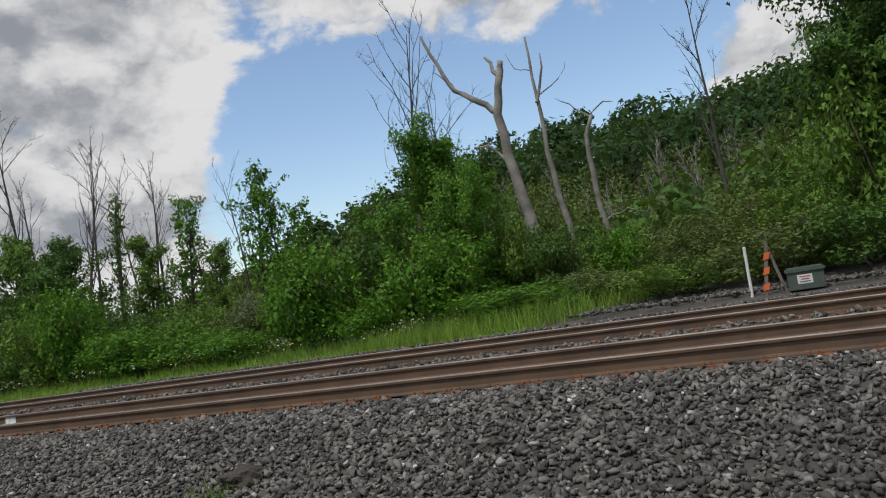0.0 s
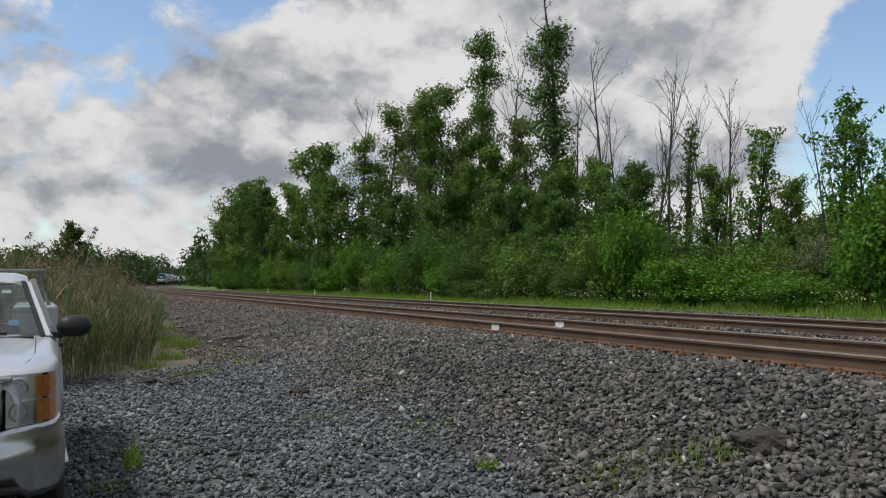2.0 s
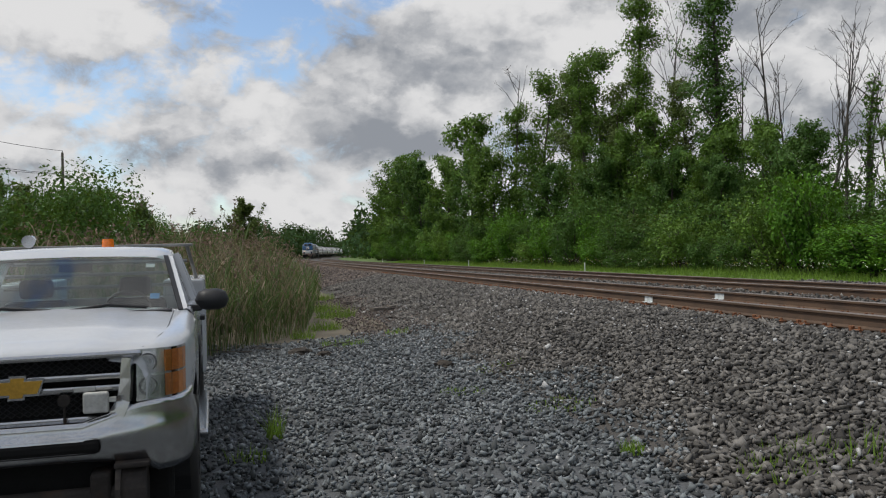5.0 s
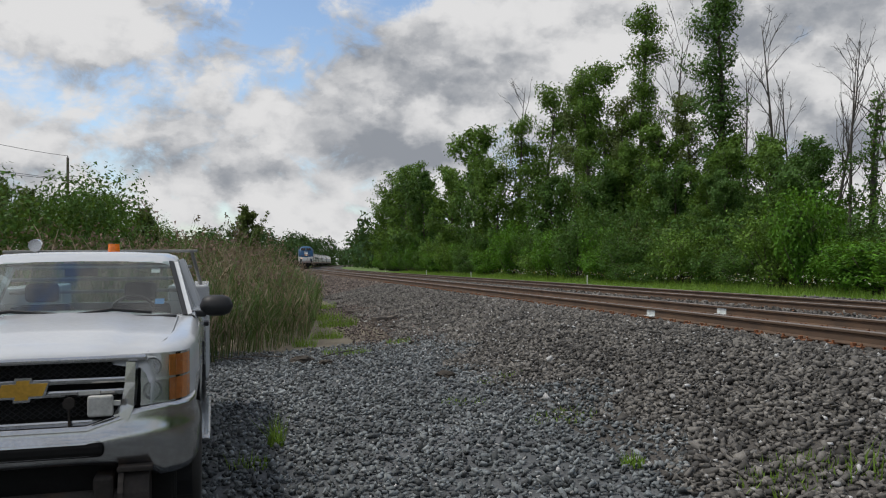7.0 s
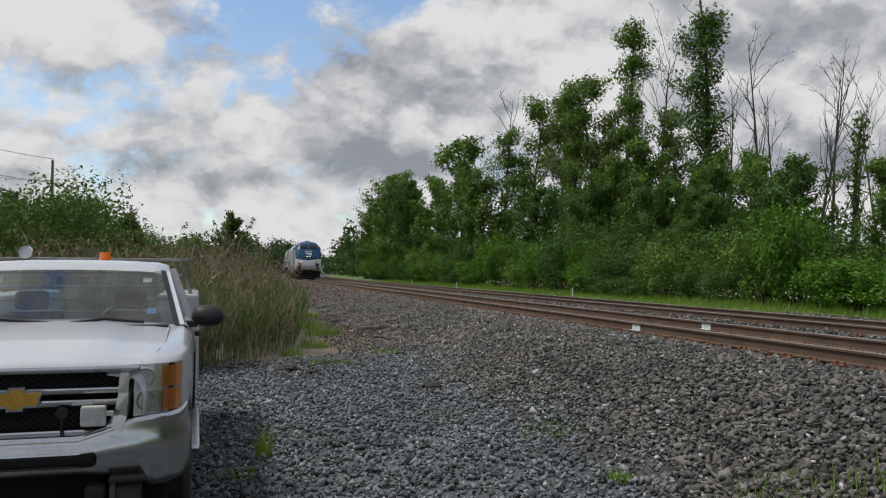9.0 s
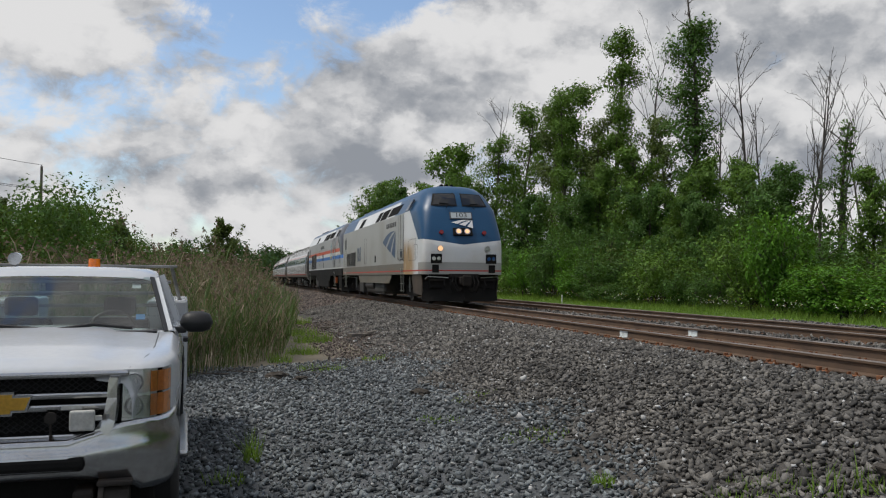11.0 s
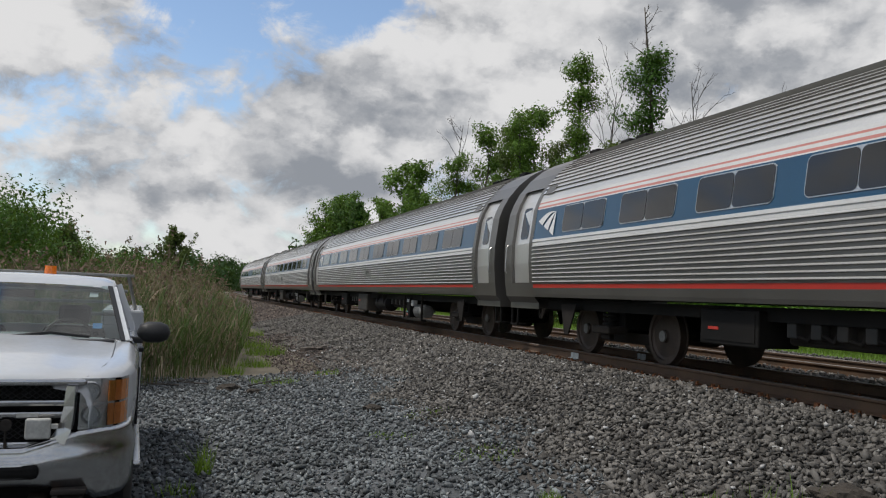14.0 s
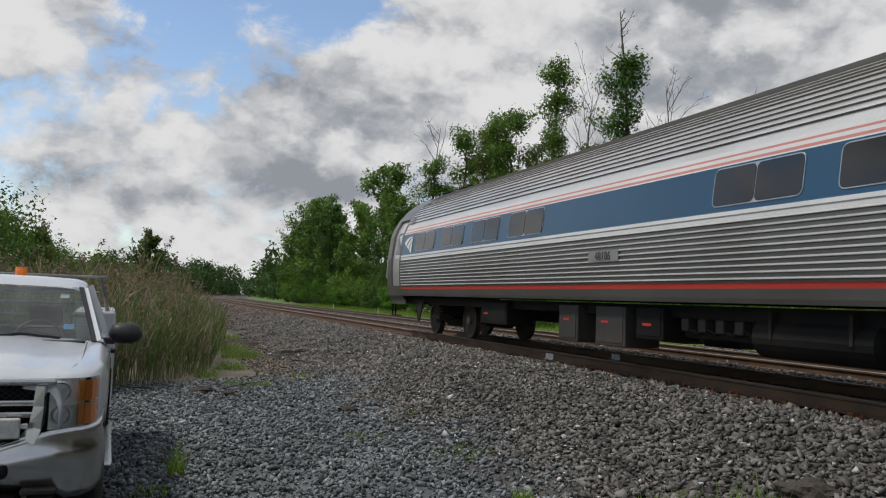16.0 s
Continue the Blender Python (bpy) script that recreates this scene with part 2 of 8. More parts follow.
def thing(name, label, category, group="", kind="", m=None):
    ob = tagged(new(name), label, category, group, kind)
    if m is not None:
        ob.matrix_basis = m
    return ob


def box(bm, x0, x1, y0, y1, z0, z1, bevel=0.0, mi=0):
    r = bmesh.ops.create_cube(bm, size=1.0, matrix=Matrix.Translation(((x0 + x1) / 2, (y0 + y1) / 2, (z0 + z1) / 2)) @ Matrix.Diagonal((x1 - x0, y1 - y0, z1 - z0, 1)))
    faces = {f for v in r["verts"] for f in v.link_faces}
    for f in faces:
        f.material_index = mi
    if bevel:
        edges = list({e for v in r["verts"] for e in v.link_edges})
        out = bmesh.ops.bevel(bm, geom=edges, offset=bevel, segments=2, profile=0.5, affect="EDGES")
        for f in out["faces"]:
            f.material_index = mi
    return bm


def cyl(bm, a, b, r, r2=None, seg=12, mi=0, caps=True):
    a, b = Vector(a), Vector(b)
    d = b - a
    m = Matrix.Translation((a + b) / 2) @ d.to_track_quat("Z", "Y").to_matrix().to_4x4()
    r_ = bmesh.ops.create_cone(bm, cap_ends=caps, segments=seg, radius1=r, radius2=r if r2 is None else r2, depth=d.length, matrix=m)
    for f in {f for v in r_["verts"] for f in v.link_faces}:
        f.material_index = mi
    return bm


def tube(bm, pts, r, seg=6, mi=0):
    for a, b in zip(pts[:-1], pts[1:]):
        cyl(bm, a, b, r, seg=seg, mi=mi)
    return bm


def quad(bm, pts, mi=0):
    f = bm.faces.new([bm.verts.new(p) for p in pts])
    f.material_index = mi
    return f


def slab(bm, pts, thick, mi=0):
    """A flat polygon with thickness along its own normal."""
    vs = [Vector(p) for p in pts]
    n = (vs[1] - vs[0]).cross(vs[2] - vs[0]).normalized() * thick
    lo, hi = [bm.verts.new(v) for v in vs], [bm.verts.new(v + n) for v in vs]
    fs = [bm.faces.new(lo[::-1]), bm.faces.new(hi)]
    for i in range(len(vs)):
        j = (i + 1) % len(vs)
        fs.append(bm.faces.new((lo[i], lo[j], hi[j], hi[i])))
    for f in fs:
        f.material_index = mi
    return bm


# ---- the line of the track ----
CURVE_AT, RADIUS, MID = 68.0, 1530.0, 0.7525


def along(s, d=0.0, z=0.0):
    """The place s metres up the line and d metres to the right of the near track's middle."""
    if s < CURVE_AT:
        return Vector((MID + d, s, z))
    a = (s - CURVE_AT) / RADIUS
    return Vector((MID + RADIUS - (RADIUS - d) * math.cos(a), CURVE_AT + (RADIUS - d) * math.sin(a), z))


def bend(s):
    return 0.0 if s < CURVE_AT else math.degrees((s - CURVE_AT) / RADIUS)


def hill(x, y):
    """The wooded rise behind the line and the bank beside the signal box."""
    h = 14.5 * np.clip((x - 34) / 52.0, 0, 1) ** 1.1 * np.clip((66 - y) / 40.0, 0, 1)
    h = h + 0.25 * np.clip((x - 9.0) / 4, 0, 1) * np.clip((-2 - y) / 6, 0, 1)
    return h


PROFILE_D = (-1500, -400, -120, -60, -30, -18, -10, -5.5, -4.9, -2.0, -1.5, 7.3, 8.6, 12, 16, 22, 32, 45, 65, 95, 140, 250, 600, 1300)
PROFILE_Z = (-1.0, -1.0, -1.0, -1.0, -0.95, -0.90, -0.88, -0.87, -0.84, -0.25, -0.205, -0.22, -0.42, -0.40, -0.35, -0.3, -0.3, -0.3, -0.3, -0.3, -0.3, -0.3, -0.3, -0.3)


def level(d, s=0.0):
    z = float(np.interp(d, PROFILE_D, PROFILE_Z))
    near = min(max((-4.0 - s) / 8, 0), 1)
    if d > 7.3:
        z += near * 0.30 * min(max((d - 7.3) / 1.3, 0), 1)
    return z + (float(hill(d, s)) if d > 8 else 0.0)


def build_ground():
    ss = [-900, -400, -160, -80, -40] + [-30 + 2.5 * i for i in range(44)] + [90, 110, 140, 180, 230, 300, 400, 600, 900, 1300]
    ds = sorted(set(PROFILE_D) | {-8, -3.4, -2.7, -0.75, 0, 0.75, 2, 3.5, 5, 10, 14, 19, 26, 38, 54, 80, 115})
    verts, faces, mats = [], [], []
    for s in ss:
        for d in ds:
            verts.append(along(s, d, level(d, s) - 0.02))
    w = len(ds)
    for i in range(len(ss) - 1):
        for j in range(w - 1):
            faces.append((i * w + j, i * w + j + 1, (i + 1) * w + j + 1, (i + 1) * w + j))
            mid = (ds[j] + ds[j + 1]) / 2
            mats.append(1 if ss[i] < -8 and 5 < mid < 11.5 else 0 if mid > 8.2 or mid < -30 else 1 if mid > -4.6 else 2 if -18 < mid and ss[i] < 2 else 3)
    me = mesh_of("ground", verts, faces, [TURF, BED, LOT, SOIL], True)
    me.polygons.foreach_set("material_index", mats)
    tagged(new("ground", me), "gravel lot, stone track bed and grassy verge beside the railway", "ground", kind="structure")


build_ground()


# ---- crushed stone ----
ROCK_FACES = ((0, 1, 3, 2), (4, 6, 7, 5), (0, 4, 5, 1), (2, 3, 7, 6), (0, 2, 6, 4), (1, 5, 7, 3))


def rocks(rng, xs, ys, zs, sizes):
    n = len(xs)
    corner = np.array([[x, y, z] for x in (-1, 1) for y in (-1, 1) for z in (-1, 1)], dtype=np.float32)
    c = corner[None] * rng.uniform(0.25, 1.05, (n, 8, 3))
    c *= (rng.uniform(0.55, 1.15, (n, 1, 3)) * np.array([1.3, 0.85, 0.6])) * (sizes[:, None, None] * 0.5)
    q = rng.normal(size=(n, 4)) * np.array([1.6, 0.6, 0.6, 1.6])
    q /= np.linalg.norm(q, axis=1)[:, None]
    w, x, y, z = q.T
    R = np.stack([1 - 2 * (y * y + z * z), 2 * (x * y - z * w), 2 * (x * z + y * w), 2 * (x * y + z * w), 1 - 2 * (x * x + z * z), 2 * (y * z - x * w), 2 * (x * z - y * w), 2 * (y * z + x * w), 1 - 2 * (x * x + y * y)], 1).reshape(n, 3, 3)
    c = np.einsum("nij,nkj->nki", R, c)
    return c + np.stack([xs, ys, zs], 1)[:, None, :]


def scatter(rng, count, x0, x1, y0, y1, power=1.0):
    u = rng.random(count) ** power
    return rng.uniform(x0, x1, count), y0 + (y1 - y0) * u


def build_stones():
    rng = np.random.default_rng(4)
    base = np.interp

    def spread(name, count, d0, d1, s0, s1, lo, hi, mat, label, power=1.0, keep=None, lift=0.0):
        d, s = scatter(rng, count, d0, d1, s0, s1, power)
        if keep is not None:
            k = keep(d, s)
            d, s = d[k], s[k]
        z = base(d, PROFILE_D, PROFILE_Z) + rng.uniform(-0.015, 0.02, len(d)) + lift
        x = np.where(s < CURVE_AT, MID + d, MID + RADIUS - (RADIUS - d) * np.cos(np.maximum(s - CURVE_AT, 0) / RADIUS))
        y = np.where(s < CURVE_AT, s, CURVE_AT + (RADIUS - d) * np.sin(np.maximum(s - CURVE_AT, 0) / RADIUS))
        size = rng.uniform(lo, hi, len(d)) * (1 + 0.6 * (rng.random(len(d)) > 0.96))
        tagged(new(name, solid_mesh(name, rocks(rng, x, y, z, size), ROCK_FACES, mat)), label, "ballast", kind="stuff")

    edge = lambda d, s: d > -4.55 + 0.35 * np.sin(s * 0.9) + 0.25 * np.sin(s * 2.3)
    lot = lambda d, s: (d <= -4.35 + 0.35 * np.sin(s * 0.9) + 0.25 * np.sin(s * 2.3)) & (s < 3.5 + 0.8 * np.sin(d))
    spread("ballast_stones", 31000, -5.0, -0.98, -18, 3, 0.042, 0.092, STONE, "angular grey-brown crushed stones of the track shoulder", keep=edge)
    spread("ballast_stones", 19000, -5.0, -1.0, 3, 28, 0.055, 0.11, STONE, "angular grey-brown crushed stones of the track shoulder", 1.3, keep=edge)
    spread("ballast_stones", 7000, -4.6, -1.25, 28, 90, 0.08, 0.14, STONE_RUST, "rust-dusted crushed stones beside the far track", 1.2)
    spread("lot_gravel", 33000, -9.6, -3.6, -15.5, 4.5, 0.035, 0.075, STONE_GREY, "blue-grey crushed gravel of the parking strip", 1.25, keep=lot)
    spread("pale_stones", 700, -5.2, -1.1, -16, 10, 0.03, 0.07, PALE_STONE, "scattered pale quartz stones in the ballast", lift=0.03)
    spread("pale_stones", 500, -8.5, -4.0, -14, 4, 0.02, 0.05, PALE_STONE, "scattered pale quartz stones in the gravel", lift=0.02)
    spread("lot_gravel", 9000, -15.0, -9.5, -24, 3, 0.05, 0.10, STONE_GREY, "blue-grey crushed gravel of the parking strip")
    spread("lot_gravel", 7000, -9.6, -3.8, -26, -15.4, 0.05, 0.10, STONE_GREY, "blue-grey crushed gravel of the parking strip")
    spread("ballast_stones", 5000, -4.2, -1.0, -26, -17.9, 0.06, 0.11, STONE, "angular grey-brown crushed stones of the track shoulder")
    spread("path_gravel", 3500, -6.0, -3.9, 3, 20, 0.035, 0.08, STONE_RUST, "brown dusty gravel at the edge of the reeds")
    spread("crib_ballast", 5000, -0.62, 0.62, -22, 30, 0.06, 0.10, STONE_RUST, "rust-brown stones between the rails", lift=-0.03)
    spread("crib_ballast", 9000, 0.9, 3.4, -22, 40, 0.06, 0.11, STONE, "grey stones between the two tracks", lift=0.01)
    spread("crib_ballast", 3500, 3.7, 4.9, -22, 30, 0.06, 0.10, STONE_RUST, "rust-brown stones between the far rails", lift=-0.03)
    spread("ballast_stones", 5000, 8.2, 11.4, -26, -9, 0.05, 0.10, STONE, "grey crushed stones beyond the far track", lift=0.33)
    spread("ballast_stones", 7000, 5.3, 8.4, -26, 6, 0.05, 0.10, STONE, "grey crushed stones beyond the far track", lift=0.04)


build_stones()


# ---- rails and ties ----
RAIL = ((-0.076, -0.186), (0.076, -0.186), (0.076, -0.174), (0.012, -0.152), (0.009, -0.05), (0.036, -0.038), (0.037, -0.010), (0.028, 0.0), (-0.028, 0.0), (-0.037, -0.010), (-0.036, -0.038), (-0.009, -0.05), (-0.012, -0.152), (-0.076, -0.174))


def build_track(mid, label, z):
    track = thing("railway_track", label, "railway track", "tracks", m=pose(0, 0, 0))
    ss = [-60, -20, 0, 30, 50] + [68 + 8 * i for i in range(48)] + [500, 600]
    k = len(RAIL)
    for off in (-0.7525, 0.7525):
        verts = [along(s, mid + off + p[0], z + p[1]) for s in ss for p in RAIL]
        faces, mats = [], []
        for i in range(len(ss) - 1):
            for j in range(k):
                faces.append((i * k + j, i * k + (j + 1) % k, (i + 1) * k + (j + 1) % k, (i + 1) * k + j))
                mats.append(1 if j in (6, 7, 8) else 0)
        me = mesh_of("rail", verts, faces, [RAIL_SIDE, RAIL_TOP])
        me.polygons.foreach_set("material_index", mats)
        part("rail", me, None, track, "rust-brown steel rail with a polished head")
    bm = bmesh.new()
    box(bm, -1.3, 1.3, -0.115, 0.115, -0.18, 0.0, 0.012)
    tie = bpy.data.meshes.new("tie")
    bm.to_mesh(tie)
    bm.free()
    tie.materials.append(TIE_WOOD)
    bm = bmesh.new()
    box(bm, -0.19, 0.19, -0.1, 0.1, 0.0, 0.018)
    for x, y in ((-0.11, -0.05), (-0.11, 0.06), (0.11, -0.05), (0.11, 0.06), (-0.16, 0.03)):
        box(bm, x - 0.012, x + 0.012, y - 0.012, y + 0.012, 0.018, 0.055)
    plate = bpy.data.meshes.new("tie_plate")
    bm.to_mesh(plate)
    bm.free()
    plate.materials.append(RUST)
    bm = bmesh.new()
    box(bm, -0.085, 0.085, -0.022, 0.022, 0.0, 0.045, 0.006)
    anchor = bpy.data.meshes.new("rail_anchor")
    bm.to_mesh(anchor)
    bm.free()
    anchor.materials.append(RUST)
    rng = random.Random(int(mid * 10) + 2)
    for i in range(110):
        s = -24 + 0.51 * i
        ob = part("tie", tie, None, track)
        ob.matrix_basis = pose(*along(s, mid + rng.uniform(-0.05, 0.05), z - 0.202 + rng.uniform(-0.006, 0.004)), 0, 0, rng.uniform(-1.2, 1.2))
        for off in (-0.7525, 0.7525) if mid < 1 else (-0.7525,):
            ob = part("tie_plate", plate, None, track)
            ob.matrix_basis = pose(*along(s, mid + off, z - 0.204))
            if i % 2 == 0 and mid < 1 and off < 0:
                ob = part("rail_anchor", anchor, None, track)
                ob.matrix_basis = pose(*along(s + 0.16, mid + off, z - 0.2))
    faces = ((0, 1, 3, 2), (4, 6, 7, 5), (0, 4, 5, 1), (2, 3, 7, 6), (0, 2, 6, 4), (1, 5, 7, 3))
    far = []
    for i in range(300):
        s = 32.2 + 0.51 * i
        far.append([along(s + y, mid + x, z - 0.21 + h) for x in (-1.3, 1.3) for y in (-0.11, 0.11) for h in (-0.1, 0.0)])
    tagged(part("far_ties", solid_mesh("far_ties", far, faces, TIE_WOOD), None, track), kind="stuff")
    return track


near_track = build_track(0.0, "rusty near railway track on wooden ties in ballast", 0.0)
build_track(4.27, "rusty far railway track on wooden ties in ballast", -0.045)


def rail_mark(d, s, label):
    bm = bmesh.new()
    box(bm, -0.016, -0.008, -0.16, 0.16, -0.155, -0.045, 0.003)
    box(bm, -0.075, -0.012, -0.16, 0.16, -0.172, -0.155, 0.003)
    part("rail_joint_mark", bm, WHITE_MARK, near_track, label).matrix_basis = pose(*along(s, d, 0.004))


rail_mark(-0.7525, 0.0, "white painted patch on the rail web")
rail_mark(0.7525, 0.0, "white painted patch on the rail web")


# ---- trees and plants ----
def leaf_cards(rng, centers, size, up=0.4, out=None):
    """Pointed four-cornered leaves at the given places."""
    n = len(centers)
    nrm = rng.normal(size=(n, 3))
    if out is not None:
        nrm = nrm * 0.42 + out * 0.9
        nrm[:, 2] += 0.35
    else:
        nrm[:, 2] = np.abs(nrm[:, 2]) + up
    nrm /= np.linalg.norm(nrm, axis=1)[:, None]
    u = np.cross(nrm, rng.normal(size=(n, 3)))
    u /= np.linalg.norm(u, axis=1)[:, None]
    v = np.cross(nrm, u)
    s = (size * rng.uniform(0.65, 1.35, n))[:, None]
    droop = nrm * s * 0.12
    return np.stack([centers - u * s * 0.45 - v * s * 0.4, centers - u * s * 0.45 + v * s * 0.4 + droop, centers + u * s * 0.75 - droop], 1)


class Wood:
    """Collects tapered limbs into one mesh."""

    def __init__(self):
        self.verts, self.faces = [], []

    def limb(self, pts, r0, r1, seg=5):
        base = len(self.verts)
        n = len(pts)
        for i, p in enumerate(pts):
            p = Vector(p)
            d = (Vector(pts[min(i + 1, n - 1)]) - Vector(pts[max(i - 1, 0)])).normalized()
            a = d.orthogonal().normalized()
            b = d.cross(a)
            r = r0 + (r1 - r0) * i / (n - 1)
            for k in range(seg):
                t = 2 * math.pi * k / seg
                self.verts.append(p + (a * math.cos(t) + b * math.sin(t)) * r)
        for i in range(n - 1):
            for k in range(seg):
                j = (k + 1) % seg
                self.faces.append((base + i * seg + k, base + i * seg + j, base + (i + 1) * seg + j, base + (i + 1) * seg + k))
        self.faces.append(tuple(base + (n - 1) * seg + k for k in range(seg)))

    def mesh(self, name, material):
        return mesh_of(name, self.verts, self.faces, material, True)


def crooked(rng, start, direction, length, n=5, wobble=0.12, rise=0.0):
    pts, p, d = [Vector(start)], Vector(start), Vector(direction).normalized()
    for _ in range(n):
        d = (d + Vector((rng.gauss(0, wobble), rng.gauss(0, wobble), rng.gauss(0, wobble * 0.6) + rise))).normalized()
        p = p + d * (length / n)
        pts.append(p.copy())
    return pts


def grow(seed, height, width, kind, leaf=None, leaf_size=0.2, bark=None, density=1.0):
    """A tree: its trunk with limbs, and its crown of leaves, standing on the origin."""
    rng, nrng = random.Random(seed), np.random.default_rng(seed)
    wood, clumps = Wood(), []
    r = 0.011 * height + 0.05
    if kind == "dead":
        r *= 0.65
    trunk = crooked(rng, (0, 0, -0.3), (rng.gauss(0, 0.03), rng.gauss(0, 0.03), 1), height * (0.95 if kind in ("dead", "column", "bare_top") else 0.82) + 0.3, 9, 0.035, 0.03)
    wood.limb(trunk, r, r * (0.12 if kind != "leafy" else 0.25), 7)
    low = {"leafy": 0.10, "column": 0.14, "bare_top": 0.12, "sparse": 0.22, "poplar": 0.22, "dead": 0.30, "tuft": 0.62}[kind]
    count = {"leafy": 30, "column": 46, "bare_top": 46, "sparse": 24, "poplar": 19, "dead": 15, "tuft": 12}[kind]
    for i in range(count):
        f = low + (0.99 - low) * (i + rng.random() * 0.9) / count
        k = f * 9 * 0.999
        p = trunk[int(k)].lerp(trunk[min(int(k) + 1, 9)], k - int(k))
        g = (f - low) / (1 - low)
        if kind == "leafy":
            reach = width * (0.42 + 0.75 * math.sin(math.pi * min(g * 0.9 + 0.12, 1))) * rng.uniform(0.55, 1.1)
            lift = rng.uniform(0.1, 0.7) + g * 0.9
        elif kind in ("column", "bare_top"):
            reach = width * (1.1 - 0.65 * g) * rng.uniform(0.3, 1.15) * (0.62 + 0.55 * math.sin(g * 21 + seed) ** 2)
            lift = rng.uniform(0.3, 0.9)
        elif kind == "sparse":
            reach = width * (0.9 - 0.45 * g) * rng.uniform(0.6, 1.3)
            lift = rng.uniform(0.7, 1.5)
        elif kind == "tuft":
            reach = width * rng.uniform(0.6, 1.2)
            lift = rng.uniform(0.1, 1.0)
        else:
            reach = width * (1.0 - 0.55 * g) * rng.uniform(0.7, 1.3)
            lift = rng.uniform(1.3, 2.4)
        a = rng.uniform(0, 2 * math.pi) if i % 2 else i * 2.4
        bare = kind == "dead" or (kind in ("column", "bare_top", "sparse") and i % 6 == 2) or (kind == "bare_top" and g > 0.80) or (kind == "column" and g > 0.97)
        d = Vector((math.cos(a), math.sin(a), lift))
        limb = crooked(rng, p, d, reach * d.length / 1.35, 4, 0.13, 0.06)
        lr = max(r * 0.33 * (1 - 0.6 * g), 0.018)
        wood.limb(limb, lr, 0.010, 4)
        subs = 5 if kind != "dead" else 4
        for j in range(subs):
            q = limb[rng.randint(1, 4)]
            d2 = (limb[4] - limb[0]).normalized() + Vector((rng.gauss(0, 0.6), rng.gauss(0, 0.6), rng.gauss(0.25, 0.4)))
            twig = crooked(rng, q, d2, reach * rng.uniform(0.25, 0.5), 3, 0.18, 0.05)
            wood.limb(twig, 0.016, 0.005, 3)
            if bare:
                for _ in range(2):
                    t2 = crooked(rng, twig[rng.randint(1, 2)], d2 + Vector((rng.gauss(0, 0.5), rng.gauss(0, 0.5), rng.gauss(0.2, 0.3))), reach * rng.uniform(0.12, 0.28), 2, 0.2)
                    wood.limb(t2, 0.009, 0.004, 3)
            else:
                clumps.append((twig[1], twig[3], rng.uniform(0.7, 1.25)))
                if kind == "leafy":
                    clumps.append((twig[0], twig[2], rng.uniform(0.5, 0.9)))
        if not bare:
            clumps.append((limb[3], limb[4], 1.1))
            clumps.append((limb[1], limb[3], 0.9))
    ww = wood.mesh("trunk", bark or BARK)
    if kind == "dead" or not clumps:
        return ww, None
    radius = {"leafy": 0.115, "column": 0.24, "bare_top": 0.26, "sparse": 0.15, "poplar": 0.12, "tuft": 0.20}[kind] * width
    cs, outs = [], []
    for a, c, k in clumps:
        m = int(density * 34 * k)
        off = nrng.normal(size=(m, 3)) * np.array([1.0, 1.0, 0.62])
        off *= np.minimum(1.0, 1.45 / np.linalg.norm(off, axis=1))[:, None]
        run = nrng.random((m, 1)) ** 0.7
        cs.append(off * (radius * k * 0.92) + np.array(a) * (1 - run) + np.array(c) * run)
        away = np.array([c[0], c[1], 0.0]) / max(width, 0.1)
        outs.append(off * 0.55 + away)
    return ww, poly_mesh("crown", leaf_cards(nrng, np.concatenate(cs), leaf_size, out=np.concatenate(outs)), 3, leaf)


def stand(name, label, category, group, meshes, places, height):
    """Sets copies of one grown tree at places (s, d, height, turn)."""
    first = None
    for s, d, h, turn in places:
        p = along(s, d)
        m = Matrix.Translation((p.x, p.y, level(d, s) - 0.03)) @ pose(0, 0, 0, 0, 0, turn) @ Matrix.Scale(h / height, 4)
        if first is None:
            first = thing(name, label, category, group)
            part("trunk", meshes[0], None, first)
            if meshes[1] is not None:
                part("crown", meshes[1], None, first)
            first.matrix_basis = m
            base = first
        else:
            ob = base.copy()
            scene.collection.objects.link(ob)
            ob.matrix_basis = m
            for c in base.children:
                k = c.copy()
                scene.collection.objects.link(k)
                k.parent = ob
    return first


LEAFY = "full-leaved deciduous tree at the edge of the woods"
stand("tree", LEAFY, "tree", "woodland trees", grow(11, 14, 4.3, "leafy", LEAF_A, 0.24, density=1.0), [(104, 13.5, 16.5, 0), (86, 16, 14, 130), (62, 15, 11.5, 250), (118, 14, 14.5, 40), (134, 14, 13, 90)], 14)
stand("tree", LEAFY, "tree", "woodland trees", grow(12, 14, 4.0, "leafy", LEAF_B, 0.24, density=1.0), [(93, 14.2, 14.5, 0), (71, 15, 12, 200), (111, 16, 16, 300), (54, 17.5, 9.5, 70), (128, 16.5, 15, 10)], 14)
stand("tree", "bushy bright-green deciduous tree beside the track", "tree", "woodland trees", grow(13, 8.5, 2.9, "leafy", LEAF_C, 0.115, density=2.0), [(-1.0, 18.2, 7.8, 0), (-3.0, 17.2, 5.6, 160), (2.4, 19.4, 5.2, 280)], 8.5)
stand("tree", "dark-green low tree in the thicket", "tree", "woodland trees", grow(14, 8, 2.5, "leafy", LEAF_B, 0.12, density=1.7), [(6.4, 19.5, 3.6, 0), (21.2, 19.2, 7.6, 120), (29, 19, 6.8, 240), (37, 20, 8.5, 20), (44, 19, 9.5, 100), (-16.6, 14.4, 7.6, 60), (-18.2, 16.6, 9.0, 210)], 8)
